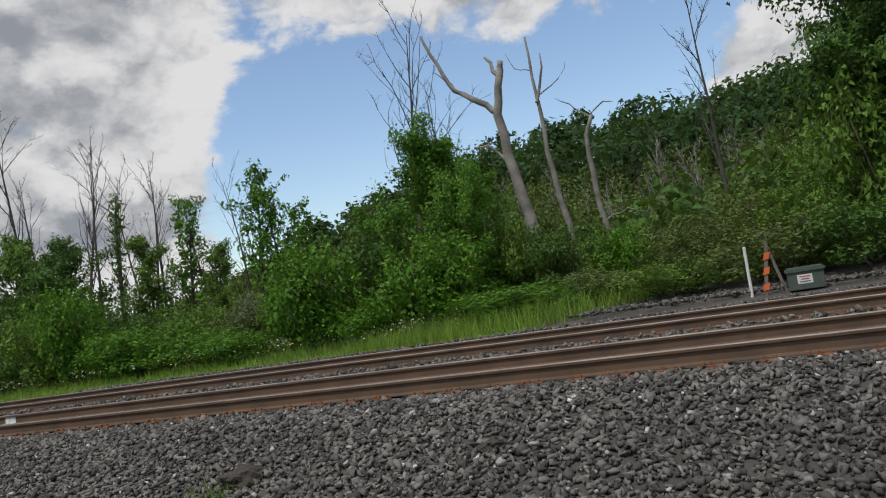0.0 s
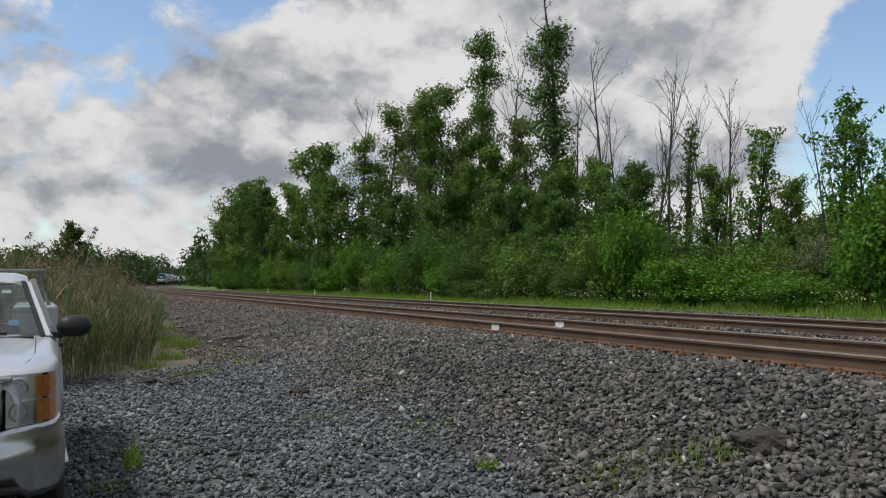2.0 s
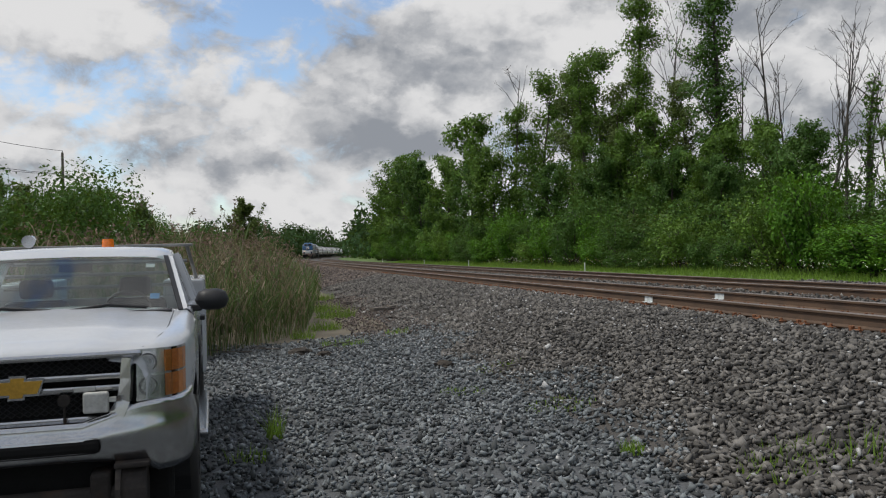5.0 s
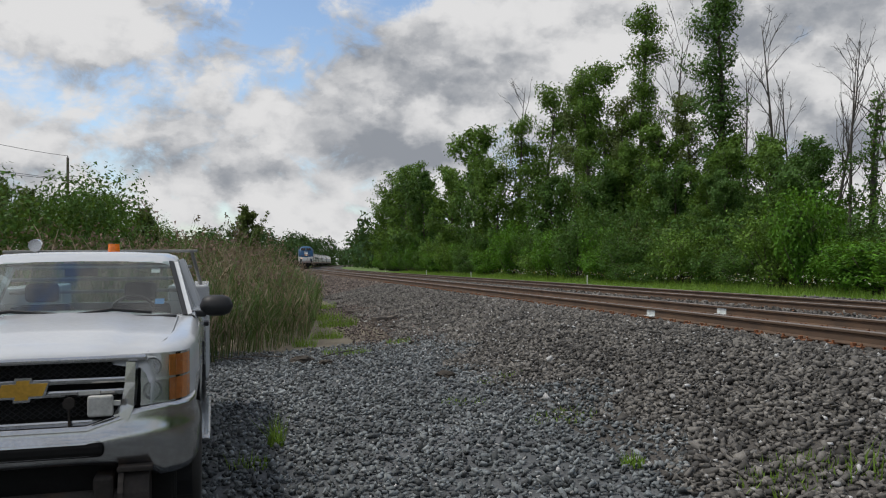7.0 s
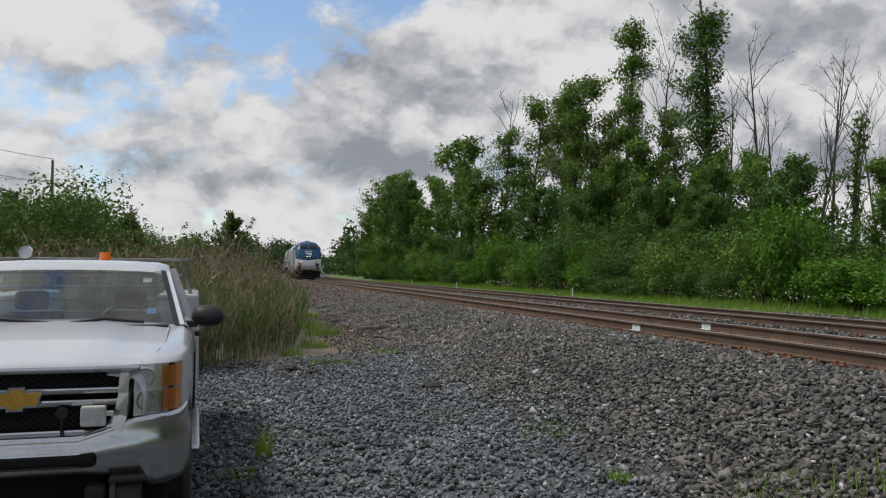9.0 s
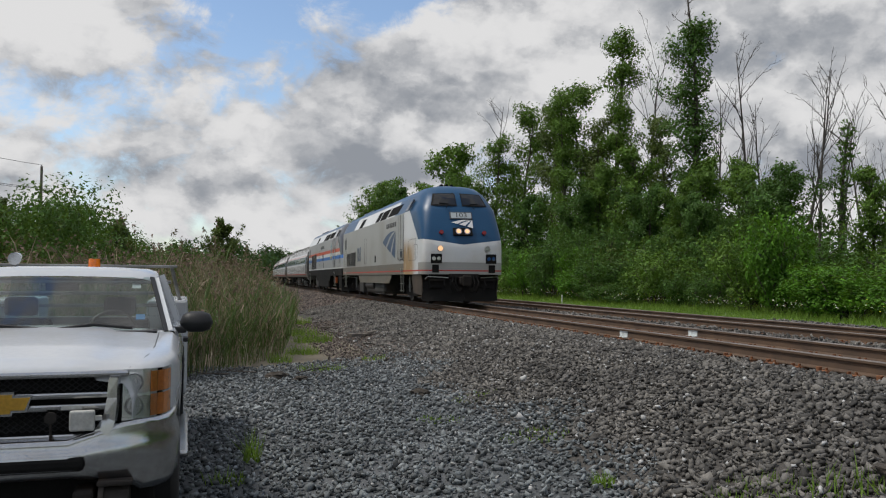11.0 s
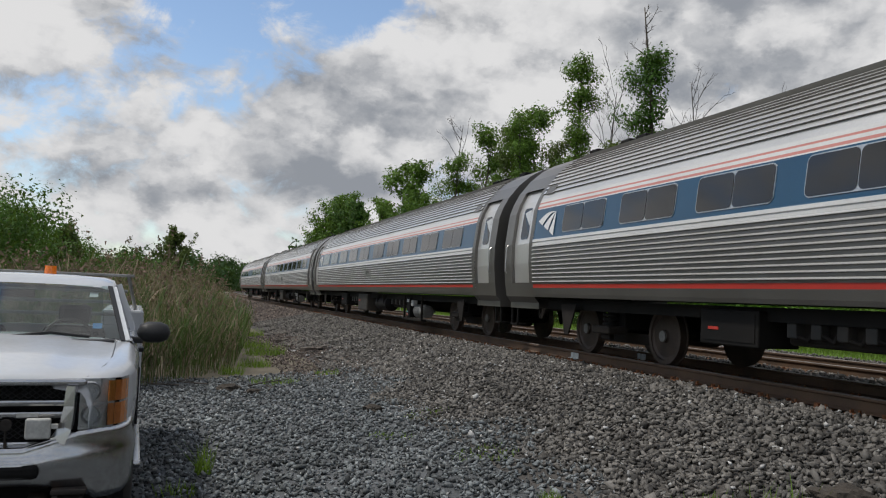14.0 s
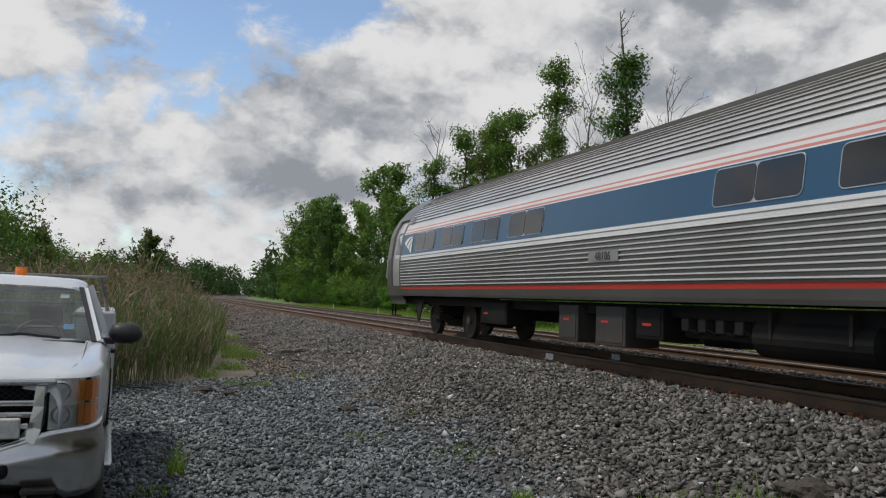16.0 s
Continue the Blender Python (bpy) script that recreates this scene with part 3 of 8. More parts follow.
stand("tree", "tall cottonwood with a tufted crown on a bare trunk", "tree", "woodland trees", grow(15, 19, 3.0, "tuft", LEAF_A, 0.26, density=1.5), [(75.5, 15.4, 19.2, 0)], 19)
stand("tree", "tall slender tree with sparse leaf clumps", "tree", "tall trees", grow(16, 21, 4.2, "sparse", LEAF_A, 0.20, density=1.7), [(64.5, 21.2, 21.6, 0), (54.5, 23, 22.0, 150), (62, 17.5, 17.5, 60)], 21)
stand("tree", "tall slender tree with sparse leaf clumps", "tree", "tall trees", grow(17, 20, 3.8, "sparse", LEAF_D, 0.20, density=1.7), [(59.2, 22.3, 20.0, 0), (50.3, 22, 17.5, 110), (42, 24.5, 16, 220)], 20)
stand("tree", "very tall narrow tree clothed in leaves", "tree", "tall trees", grow(18, 23, 2.5, "column", LEAF_A, 0.17, density=1.5), [(47.5, 23.1, 23.6, 0), (52.5, 20.5, 19.0, 140)], 23)
stand("tree", "very tall narrow tree with a dead bare top", "tree", "tall trees", grow(19, 23, 2.6, "bare_top", LEAF_B, 0.17, density=1.6), [(36.2, 23.2, 24.0, 0)], 23)
stand("tree", "young poplar with upswept leafy limbs", "tree", "young poplars", grow(20, 10, 1.9, "poplar", LEAF_C, 0.17, density=0.4), [(13.4, 24.3, 10.6, 0), (11.7, 25.4, 9.0, 150), (18.0, 24.4, 9.6, 260), (8.6, 23, 7.6, 80)], 10)
stand("tree", "slim open-crowned tree above the thicket", "tree", "woodland trees", grow(26, 9, 2.1, "sparse", LEAF_A, 0.13, density=1.5), [(17.0, 20.6, 7.4, 0), (24.5, 19.6, 8.3, 70), (28.2, 21.2, 9.4, 150), (31.4, 19.2, 8.6, 230), (33.8, 22.4, 10.6, 310), (40.5, 21.0, 12.5, 20), (44.2, 19.8, 11.5, 190), (13.2, 21.5, 6.2, 260)], 9)
DEAD = "leafless dead tree with fine upswept branches"
stand("dead_tree", DEAD, "dead tree", "dead trees", grow(21, 16, 2.9, "dead", bark=DARKWOOD), [(69, 19.4, 21, 0), (32.9, 25.3, 17.6, 120), (20.2, 24.4, 11.9, 240), (-11.2, 21.4, 11, 30), (26.4, 25.2, 14.0, 300)], 16)
stand("dead_tree", DEAD, "dead tree", "dead trees", grow(22, 15, 2.4, "dead", bark=DARKWOOD), [(29.4, 26.3, 15.4, 0), (37.5, 26.4, 16.2, 90), (17.2, 25.2, 9, 200), (24, 26.8, 11.5, 310), (22.4, 25.6, 11, 140), (34.6, 27.4, 14, 250)], 15)
stand("dead_tree", DEAD, "dead tree", "dead trees", grow(23, 14, 3.2, "dead", bark=DARKWOOD), [(2.8, 23.2, 14.2, 0), (45, 24.3, 20, 60), (15, 26, 9.5, 200), (0.8, 24.5, 11.0, 130), (28, 28, 12.5, 20), (-8, 29, 5.5, 10), (-5.5, 33, 6, 70), (-12, 31, 6, 130), (-10, 36, 6.5, 200), (-14.5, 28, 5.5, 300)], 14)

stand("dead_tree", "small bleached dead sapling on the slope", "dead tree", "dead trees", grow(27, 7, 1.3, "dead", bark=DEADWOOD), [(-9.0 + 2.3 * (k % 9) - 0.6 * (k // 9), 27.0 + 3.1 * (k // 3) + 1.3 * (k % 4), 4.2 + 0.45 * (k * 7 % 6), 47 * k) for k in range(22)], 7)


def vine_pole():
    rng, nrng = random.Random(31), np.random.default_rng(31)
    t = thing("vine_covered_snag", "dead trunk wrapped in a sleeve of climbing vine", "dead tree")
    w = Wood()
    pts = crooked(rng, (0, 0, -0.2), (0.02, 0, 1), 9.6, 8, 0.03)
    w.limb(pts, 0.16, 0.05, 7)
    for k in (4, 6, 7):
        w.limb(crooked(rng, pts[k], (rng.gauss(0, 1), rng.gauss(0, 1), 0.9), 1.6, 3), 0.04, 0.01, 4)
    part("trunk", w.mesh("trunk", DARKWOOD), None, t)
    cs = np.concatenate([np.array(pts[k].lerp(pts[k + 1], f)) + nrng.normal(size=(46, 3)) * np.array([0.22, 0.22, 0.3]) for k in range(2, 8) for f in (0.0, 0.33, 0.66)])
    part("vine", poly_mesh("vine", leaf_cards(nrng, cs, 0.17), 3, LEAF_B), None, t)
    p = along(20.1, 21.3)
    t.matrix_basis = pose(p.x, p.y, level(21.3, 20.1))


vine_pole()


def snags():
    """Three bleached broken trunks above the thicket."""
    rng = random.Random(41)
    base = Vector((21.0, -4.35, level(20.3, -4.35)))

    def one(label, at, paths):
        t = thing("broken_snag", label, "dead tree", "bleached snags")
        w = Wood()
        for pts, r0, r1 in paths:
            fine = []
            for a, b in zip(pts[:-1], pts[1:]):
                for f in (0.0, 0.34, 0.67):
                    fine.append(Vector(a).lerp(Vector(b), f) + Vector((rng.gauss(0, 0.03), rng.gauss(0, 0.03), rng.gauss(0, 0.03))))
            fine.append(Vector(pts[-1]))
            w.limb(fine, r0 * 0.82, r1 * 0.8, 8)
        part("trunk", w.mesh("trunk", DEADWOOD), None, t)
        t.matrix_basis = pose(*at)

    one("bleached broken trunk with one long antler-like limb", base, [
        ([(0, 0.1, -0.3), (0, 0.25, 2.5), (0, 0.72, 5.2), (0, 0.95, 7.6), (0, 0.62, 9.2), (0, 0.5, 9.7)], 0.34, 0.15),
        ([(0, 0.92, 7.7), (0, 1.7, 8.35), (0, 2.6, 9.0), (0, 3.3, 10.3), (0, 3.75, 11.6)], 0.17, 0.07),
        ([(0, 0.65, 9.1), (0, 1.15, 10.0)], 0.13, 0.06),
        ([(0, 2.75, 9.3), (0, 3.4, 10.0)], 0.05, 0.02),
        ([(0, 0.75, 5.6), (0, 1.6, 6.5), (0, 2.2, 6.6)], 0.1, 0.05)])
    one("slender bleached broken trunk with a forked top", base + Vector((1.0, -0.85, 0)), [
        ([(0, -0.1, -0.3), (0, 0.1, 3.0), (0, 0.45, 6.0), (0, 0.45, 8.2), (0, 0.55, 10.6)], 0.2, 0.05),
        ([(0, 0.45, 7.9), (0, 0.1, 9.0), (0, 0.05, 9.8)], 0.09, 0.03),
        ([(0, 0.45, 8.2), (0, -0.5, 8.6), (0, -0.9, 9.2)], 0.04, 0.01),
        ([(0, 0.5, 9.2), (0, 1.2, 9.5), (0, 1.5, 10.2)], 0.03, 0.01)])
    one("short bleached snag with a bent broken top", base + Vector((1.0, -2.3, 0)), [
        ([(0, 0, -0.3), (0, 0.05, 2.5), (0, 0.25, 4.8), (0, 0.22, 6.2), (0, -0.1, 6.9)], 0.17, 0.09),
        ([(0, -0.05, 6.8), (0, 0.5, 7.3), (0, 1.2, 7.9)], 0.06, 0.015),
        ([(0, -0.08, 6.9), (0, -0.6, 7.3), (0, -1.0, 7.2)], 0.05, 0.015),
        ([(0, 0.1, 2.8), (0, -0.9, 3.1), (0, -1.8, 2.7)], 0.05, 0.015),
        ([(0, 0.1, 1.9), (0, -1.2, 2.0), (0, -2.2, 1.8)], 0.05, 0.015)])


snags()


def bush_mesh(seed, leaf, size=0.092, n=4600, flat=1.0):
    rng, nrng = random.Random(seed), np.random.default_rng(seed)
    w = Wood()
    cs, outs = [], []
    lobes = [(rng.uniform(0, 6.28), rng.uniform(0.25, 1.35), rng.uniform(0.5, 1.9) * flat, rng.uniform(0.32, 0.72)) for _ in range(20)]
    for a, rad, h, r in lobes:
        c = Vector((rad * math.cos(a), rad * math.sin(a), h))
        w.limb(crooked(rng, (rng.gauss(0, 0.2), rng.gauss(0, 0.2), -0.1), c, c.length, 3, 0.1), 0.035, 0.012, 4)
        m = int(n / 20 * (r / 0.55) ** 2)
        v = nrng.normal(size=(m, 3))
        v /= np.linalg.norm(v, axis=1)[:, None]
        cs.append(np.array(c) + v * (r * nrng.uniform(0.45, 1.08, m) ** 0.6)[:, None] * np.array([1, 1, 0.8]))
        outs.append(v)
        for _ in range(3):
            tip = c + Vector((rng.gauss(0, 0.4), rng.gauss(0, 0.4), r * rng.uniform(0.7, 1.3)))
            w.limb([c, c.lerp(tip, 0.6), tip], 0.012, 0.004, 3)
            o = nrng.normal(size=(34, 3))
            cs.append(np.array(tip) + o * np.array([0.11, 0.11, 0.2]))
            outs.append(o * 0.6)
    pts, away = np.concatenate(cs), np.concatenate(outs)
    keep = pts[:, 2] > 0.02
    pts, away = pts[keep], away[keep]
    return w.mesh("stem", BARK), poly_mesh("foliage", leaf_cards(nrng, pts, size, out=away), 3, leaf)


BUSHES = [(bush_mesh(51, LEAF_B), "dense dark-green shrub at the wood's edge"), (bush_mesh(52, LEAF_A), "dense mid-green shrub at the wood's edge"), (bush_mesh(53, LEAF_C, 0.10), "bright-green sumac shrub at the wood's edge"), (bush_mesh(54, LEAF_D, 0.085, 4200), "olive-green shrub on the bank"), (bush_mesh(55, LEAF_G, 0.07, 4200), "pale grey-green shrub in the thicket")]


def bush(kind, s, d, h, wide, turn):
    (stems, leaves), label = BUSHES[kind]
    t = thing("shrub", label, "shrub", "shrubs along the woods")
    part("stem", stems, None, t)
    part("foliage", leaves, None, t)
    p = along(s, d)
    t.matrix_basis = Matrix.Translation((p.x, p.y, level(d, s) - 0.05)) @ pose(0, 0, 0, 0, 0, turn) @ Matrix.Diagonal((wide / 3.4, wide / 3.4, h / 2.5, 1))


def plant_bushes():
    rng = random.Random(7)
    s = -20.0
    while s < 140:
        d = 13.4 + rng.uniform(-0.5, 0.9)
        if s < -6:
            d = (12.3 if s > -10 else 11.2) + rng.uniform(-0.3, 0.5)
        tall = 1.7 + 1.5 * math.sin(s * 0.35) ** 2 + rng.uniform(-0.4, 0.9)
        k = rng.choice((0, 1, 2, 2, 0)) if s > -7 else rng.choice((2, 3, 1))
        if 10 < s < 18:
            k, tall = rng.choice((2, 1)), 3.4 + rng.uniform(-0.3, 0.5)
        if -12 < s < -3.5:
            tall = rng.uniform(0.8, 1.4)
        if -16.5 < s <= -12:
            k, tall = rng.choice((0, 3)), rng.uniform(1.1, 1.7)
        if 4 < s < 10 or 24 < s < 29:
            tall = rng.uniform(1.1, 1.9)
        if 19 < s < 24 or 33 < s < 40:
            tall = rng.uniform(2.6, 3.6)
        if s > 48:
            tall = 3.5 + rng.uniform(-0.5, 1.0)
        if s > -3:
            tall *= rng.choice((0.6, 0.8, 1.0, 1.2))
        bush(k, s, d, tall, rng.uniform(3.0, 4.6), rng.uniform(0, 360))
        s += rng.uniform(1.9, 2.7) * (1 if s < 50 else 1.5)
    s = -22.0
    while s < 120:
        d = 16.8 + rng.uniform(-0.8, 1.5)
        if s < -4 and s > -13:
            s += 2.5
            continue
        tall = rng.uniform(3.0, 5.0) if s > -4 else rng.uniform(2.0, 2.8)
        if 4 < s < 14:
            tall = rng.uniform(1.9, 2.8)
        if 14 < s < 34:
            tall = rng.uniform(2.6, 3.6)
        bush(rng.choice((0, 1, 0, 3, 0)), s, d, tall, rng.uniform(4.0, 5.6), rng.uniform(0, 360))
        s += rng.uniform(2.6, 3.6) * (1 if s < 50 else 2.4)
    for s, d, h, w, k in ((7.5, 17.0, 2.6, 2.6, 4), (16.5, 14.6, 3.0, 1.7, 4), (4.5, 15.4, 2.7, 3.0, 2), (-16.2, 13.6, 5.0, 4.0, 1), (-18.8, 13.6, 6.0, 4.5, 0), (-14.2, 15.8, 2.3, 3.6, 1), (-21.5, 14.5, 6.5, 5, 0), (-10.5, 17.2, 1.9, 3.4, 3), (-7.6, 18, 1.8, 3.0, 1), (-12.2, 20, 2.6, 4.0, 3), (-5.5, 20, 2.2, 3.4, 3), (-9, 23, 2.2, 4.0, 3), (-14, 25, 4.2, 5, 1), (-3, 26, 5.0, 4.5, 3), (2, 26, 5, 5, 0), (-6.2, 17.5, 2.5, 3.0, 0), (-4.9, 18.4, 3.0, 3.2, 3), (-7.8, 17.8, 2.2, 2.8, 2), (-3.4, 17.6, 3.2, 3.0, 1)):
        bush(k, s, d, h, w, rng.uniform(0, 360))


plant_bushes()
stand("tree", "large spreading tree overhanging the track side", "tree", "woodland trees", grow(24, 12, 3.6, "tuft", LEAF_B, 0.14, density=2.4), [(-17.0, 15.8, 12.5, 0), (-18.4, 15.4, 12.8, 100), (-23, 15, 12, 200)], 12)


def far_woods(name, label, spots, leaf, size, seed, each=24):
    """Crowns of distant trees, one lump of leaves each."""
    nrng = np.random.default_rng(seed)
    cs, outs = [], []
    for x, y, z, h, w in spots:
        for _ in range(8):
            c = np.array([x, y, z]) + nrng.normal(size=3) * np.array([w * 0.28, w * 0.28, 0]) + np.array([0, 0, h * nrng.uniform(0.06, 0.88)])
            v = nrng.normal(size=(each, 3))
            v /= np.linalg.norm(v, axis=1)[:, None]
            cs.append(c + v * (w * 0.30 * nrng.uniform(0.5, 1.1, each))[:, None])
            outs.append(v)
    tagged(new(name, poly_mesh(name, leaf_cards(nrng, np.concatenate(cs), size, out=np.concatenate(outs)), 3, leaf)), label, "woods", kind="stuff")


def build_far():
    rng = random.Random(5)
    spots = []
    for _ in range(330):
        x, y = rng.uniform(56, 112), rng.uniform(-70, 62)
        spots.append((x, y, float(hill(x, y)) - 0.5, rng.uniform(3.5, 6.5), rng.uniform(3.5, 6)))
    far_woods("hillside_woods", "dark-green woods covering the distant hillside", spots, FAR_LEAF, 0.55, 61, 40)
    spots = []
    for _ in range(230):
        x, y = rng.uniform(30, 62), rng.uniform(-32, 40)
        spots.append((x, y, float(hill(x, y)) - 0.3, rng.uniform(1.8, 4.2), rng.uniform(2.2, 3.8)))
    far_woods("slope_scrub", "olive scrub and saplings on the slope", spots, LEAF_D, 0.22, 62, 52)
    spots = []
    for _ in range(190):
        s, d = rng.uniform(140, 520), rng.uniform(13, 45)
        p = along(s, d)
        spots.append((p.x, p.y, -0.4, rng.uniform(9, 14), rng.uniform(5, 8)))
    for _ in range(150):
        s, d = rng.uniform(165, 560), -rng.uniform(9, 60)
        p = along(s, d)
        spots.append((p.x, p.y, -0.9, rng.uniform(8, 13), rng.uniform(5, 8)))
    for _ in range(60):
        p = along(rng.uniform(330, 430), -rng.uniform(8, 40))
        spots.append((p.x, p.y, -0.9, rng.uniform(13, 19), rng.uniform(7, 10)))
    far_woods("distant_woods", "hazy green woods along the far bend of the line", spots, FAR_LEAF, 0.9, 63)
    spots = []
    for _ in range(230):
        x, y = -rng.uniform(18, 60), rng.uniform(30, 100)
        spots.append((x, y, -0.9, rng.uniform(6.0, 9.0) + max(0, -20 - x) * 0.05, rng.uniform(4, 6.5)))
    for _ in range(40):
        p = along(rng.uniform(96, 160), -rng.uniform(11, 24))
        spots.append((p.x, p.y, -0.9, rng.uniform(4.5, 7.0), rng.uniform(3.5, 5)))
    far_woods("wetland_woods", "mixed green trees beyond the reed bed", spots, LEAF_B, 0.22, 64, 120)
    spots = []
    for _ in range(420):
        s = rng.uniform(-24, 150)
        p = along(s, rng.uniform(29, 52) if 6 < s < 42 else rng.uniform(24, 45))
        if 6 < s < 42:
            spots.append((p.x, p.y, level(30, s), rng.uniform(1.5, 3.2), rng.uniform(3, 4.5)))
        else:
            spots.append((p.x, p.y, level(26, s), rng.uniform(4, 8) if s > 42 else rng.uniform(2.5, 4.5), rng.uniform(4, 6)))
    far_woods("wood_interior", "shaded undergrowth behind the first trees", spots, LEAF_B, 0.42, 65)


build_far()
stand("tree", "small pale-leaved tree rising behind the reeds", "tree", "woodland trees", grow(25, 9, 2.4, "leafy", LEAF_D, 0.2, density=0.8), [(96, -8.6, 10.2, 0), (58, -21, 8.2, 100), (62, -26, 9.2, 30), (70, -19, 8, 200), (50, -27, 8.8, 290)], 9)


def build_reeds():
    """Dry and green reeds with drooping plumes behind the parking strip."""
    rng = np.random.default_rng(71)
    n = 14500
    edge_y = np.array([-2.0, 0.6, 1.2, 3.2, 5.0, 12.0, 25.0, 45.0, 80.0])
    edge_x = np.array([-10.5, -8.4, -8.05, -6.95, -6.2, -5.45, -5.1, -4.7, -4.4])
    y = -0.4 + 62 * rng.random(n) ** 2.0
    x = np.interp(y, edge_y, edge_x) - 17 * rng.random(n) ** 1.7
    keep = y > np.interp(x, (-30, -12, -8.5, -7.4), (-0.4, -0.2, 0.5, 1.9))
    x, y = x[keep], y[keep]
    n = len(x)
    inner = np.clip((np.interp(y, edge_y, edge_x) - x) / 1.6, 0, 1)
    h = (1.1 + 1.02 * inner + rng.normal(0, 0.22, n) * (0.5 + inner)) * np.where(y > 30, 0.95, 1.0) * np.interp(x, (-13.0, -8.5), (0.78, 1.0))
    lean = rng.normal(0, 0.16, (n, 2)) + np.array([0.05, -0.03])
    base = np.stack([x, y, np.full(n, -0.92)], 1)
    top = base + np.stack([lean[:, 0] * h, lean[:, 1] * h, h], 1)
    mid = base * 0.5 + top * 0.5 - np.stack([lean[:, 0] * h, lean[:, 1] * h, 0 * h], 1) * 0.18
    green = rng.random(n) < np.where(inner < 0.5, 0.7, 0.48)

    def ribbons(a, b, c, w):
        d = c - a
        side = np.stack([-d[:, 1], d[:, 0], np.zeros(len(d))], 1) + rng.normal(0, 0.3, a.shape)
        side /= np.linalg.norm(side, axis=1)[:, None]
        side = side * w[:, None]
        return np.concatenate([np.stack([a - side, a + side, b + side * 0.8, b - side * 0.8], 1), np.stack([b - side * 0.8, b + side * 0.8, c + side * 0.15, c - side * 0.15], 1)])

    tan, grn = [], []
    stem_w = np.full(n, 0.008)
    tan.append(ribbons(base[~green], mid[~green], top[~green], stem_w[~green]))
    grn.append(ribbons(base[green], mid[green], top[green], stem_w[green]))
    for k in range(3):
        f = rng.uniform(0.2, 0.85, n)[:, None]
        a = base + (top - base) * f
        ang = rng.uniform(0, 6.28, n)
        length = rng.uniform(0.3, 0.62, n)
        out = np.stack([np.cos(ang), np.sin(ang), rng.uniform(1.3, 3.0, n)], 1)
        out /= np.linalg.norm(out, axis=1)[:, None] * 0.8
        b = a + out * (length * 0.45)[:, None]
        c = a + out * (length * 0.9)[:, None] - np.array([0, 0, 1]) * (length * rng.uniform(0.0, 0.45, n))[:, None]
        w = np.full(n, 0.013)
        g = green if k < 2 else rng.random(n) < 0.5
        tan.append(ribbons(a[~g], b[~g], c[~g], w[~g]))
        grn.append(ribbons(a[g], b[g], c[g], w[g]))
    reeds = tagged(new("reed_bed"), "tall tan and green reeds with feathery plumes", "reeds", kind="stuff")
    part("dry_stalks", poly_mesh("dry_stalks", np.concatenate(tan), 4, REED_TAN), None, reeds)
    part("green_stalks", poly_mesh("green_stalks", np.concatenate(grn), 4, REED_GREEN), None, reeds)
    has = rng.random(n) < 0.5 * inner
    t = top[has]
    pl = []
    for _ in range(6):
        c = t + rng.normal(0, 1, t.shape) * np.array([0.03, 0.03, 0.07])
        pl.append(leaf_cards(rng, c, 0.06, 0.0))
    part("plumes", poly_mesh("plumes", np.concatenate(pl), 3, PLUME), None, reeds)


build_reeds()


def blades(rng, x, y, z, h, w):
    n = len(x)
    a = rng.uniform(0, 6.28, n)
    side = np.stack([np.cos(a), np.sin(a), np.zeros(n)], 1) * w
    base = np.stack([x, y, z], 1)
    lean = np.stack([rng.normal(0, 0.3, n) * h, rng.normal(0, 0.3, n) * h, h], 1)
    return np.stack([base - side, base + side, base + lean], 1)


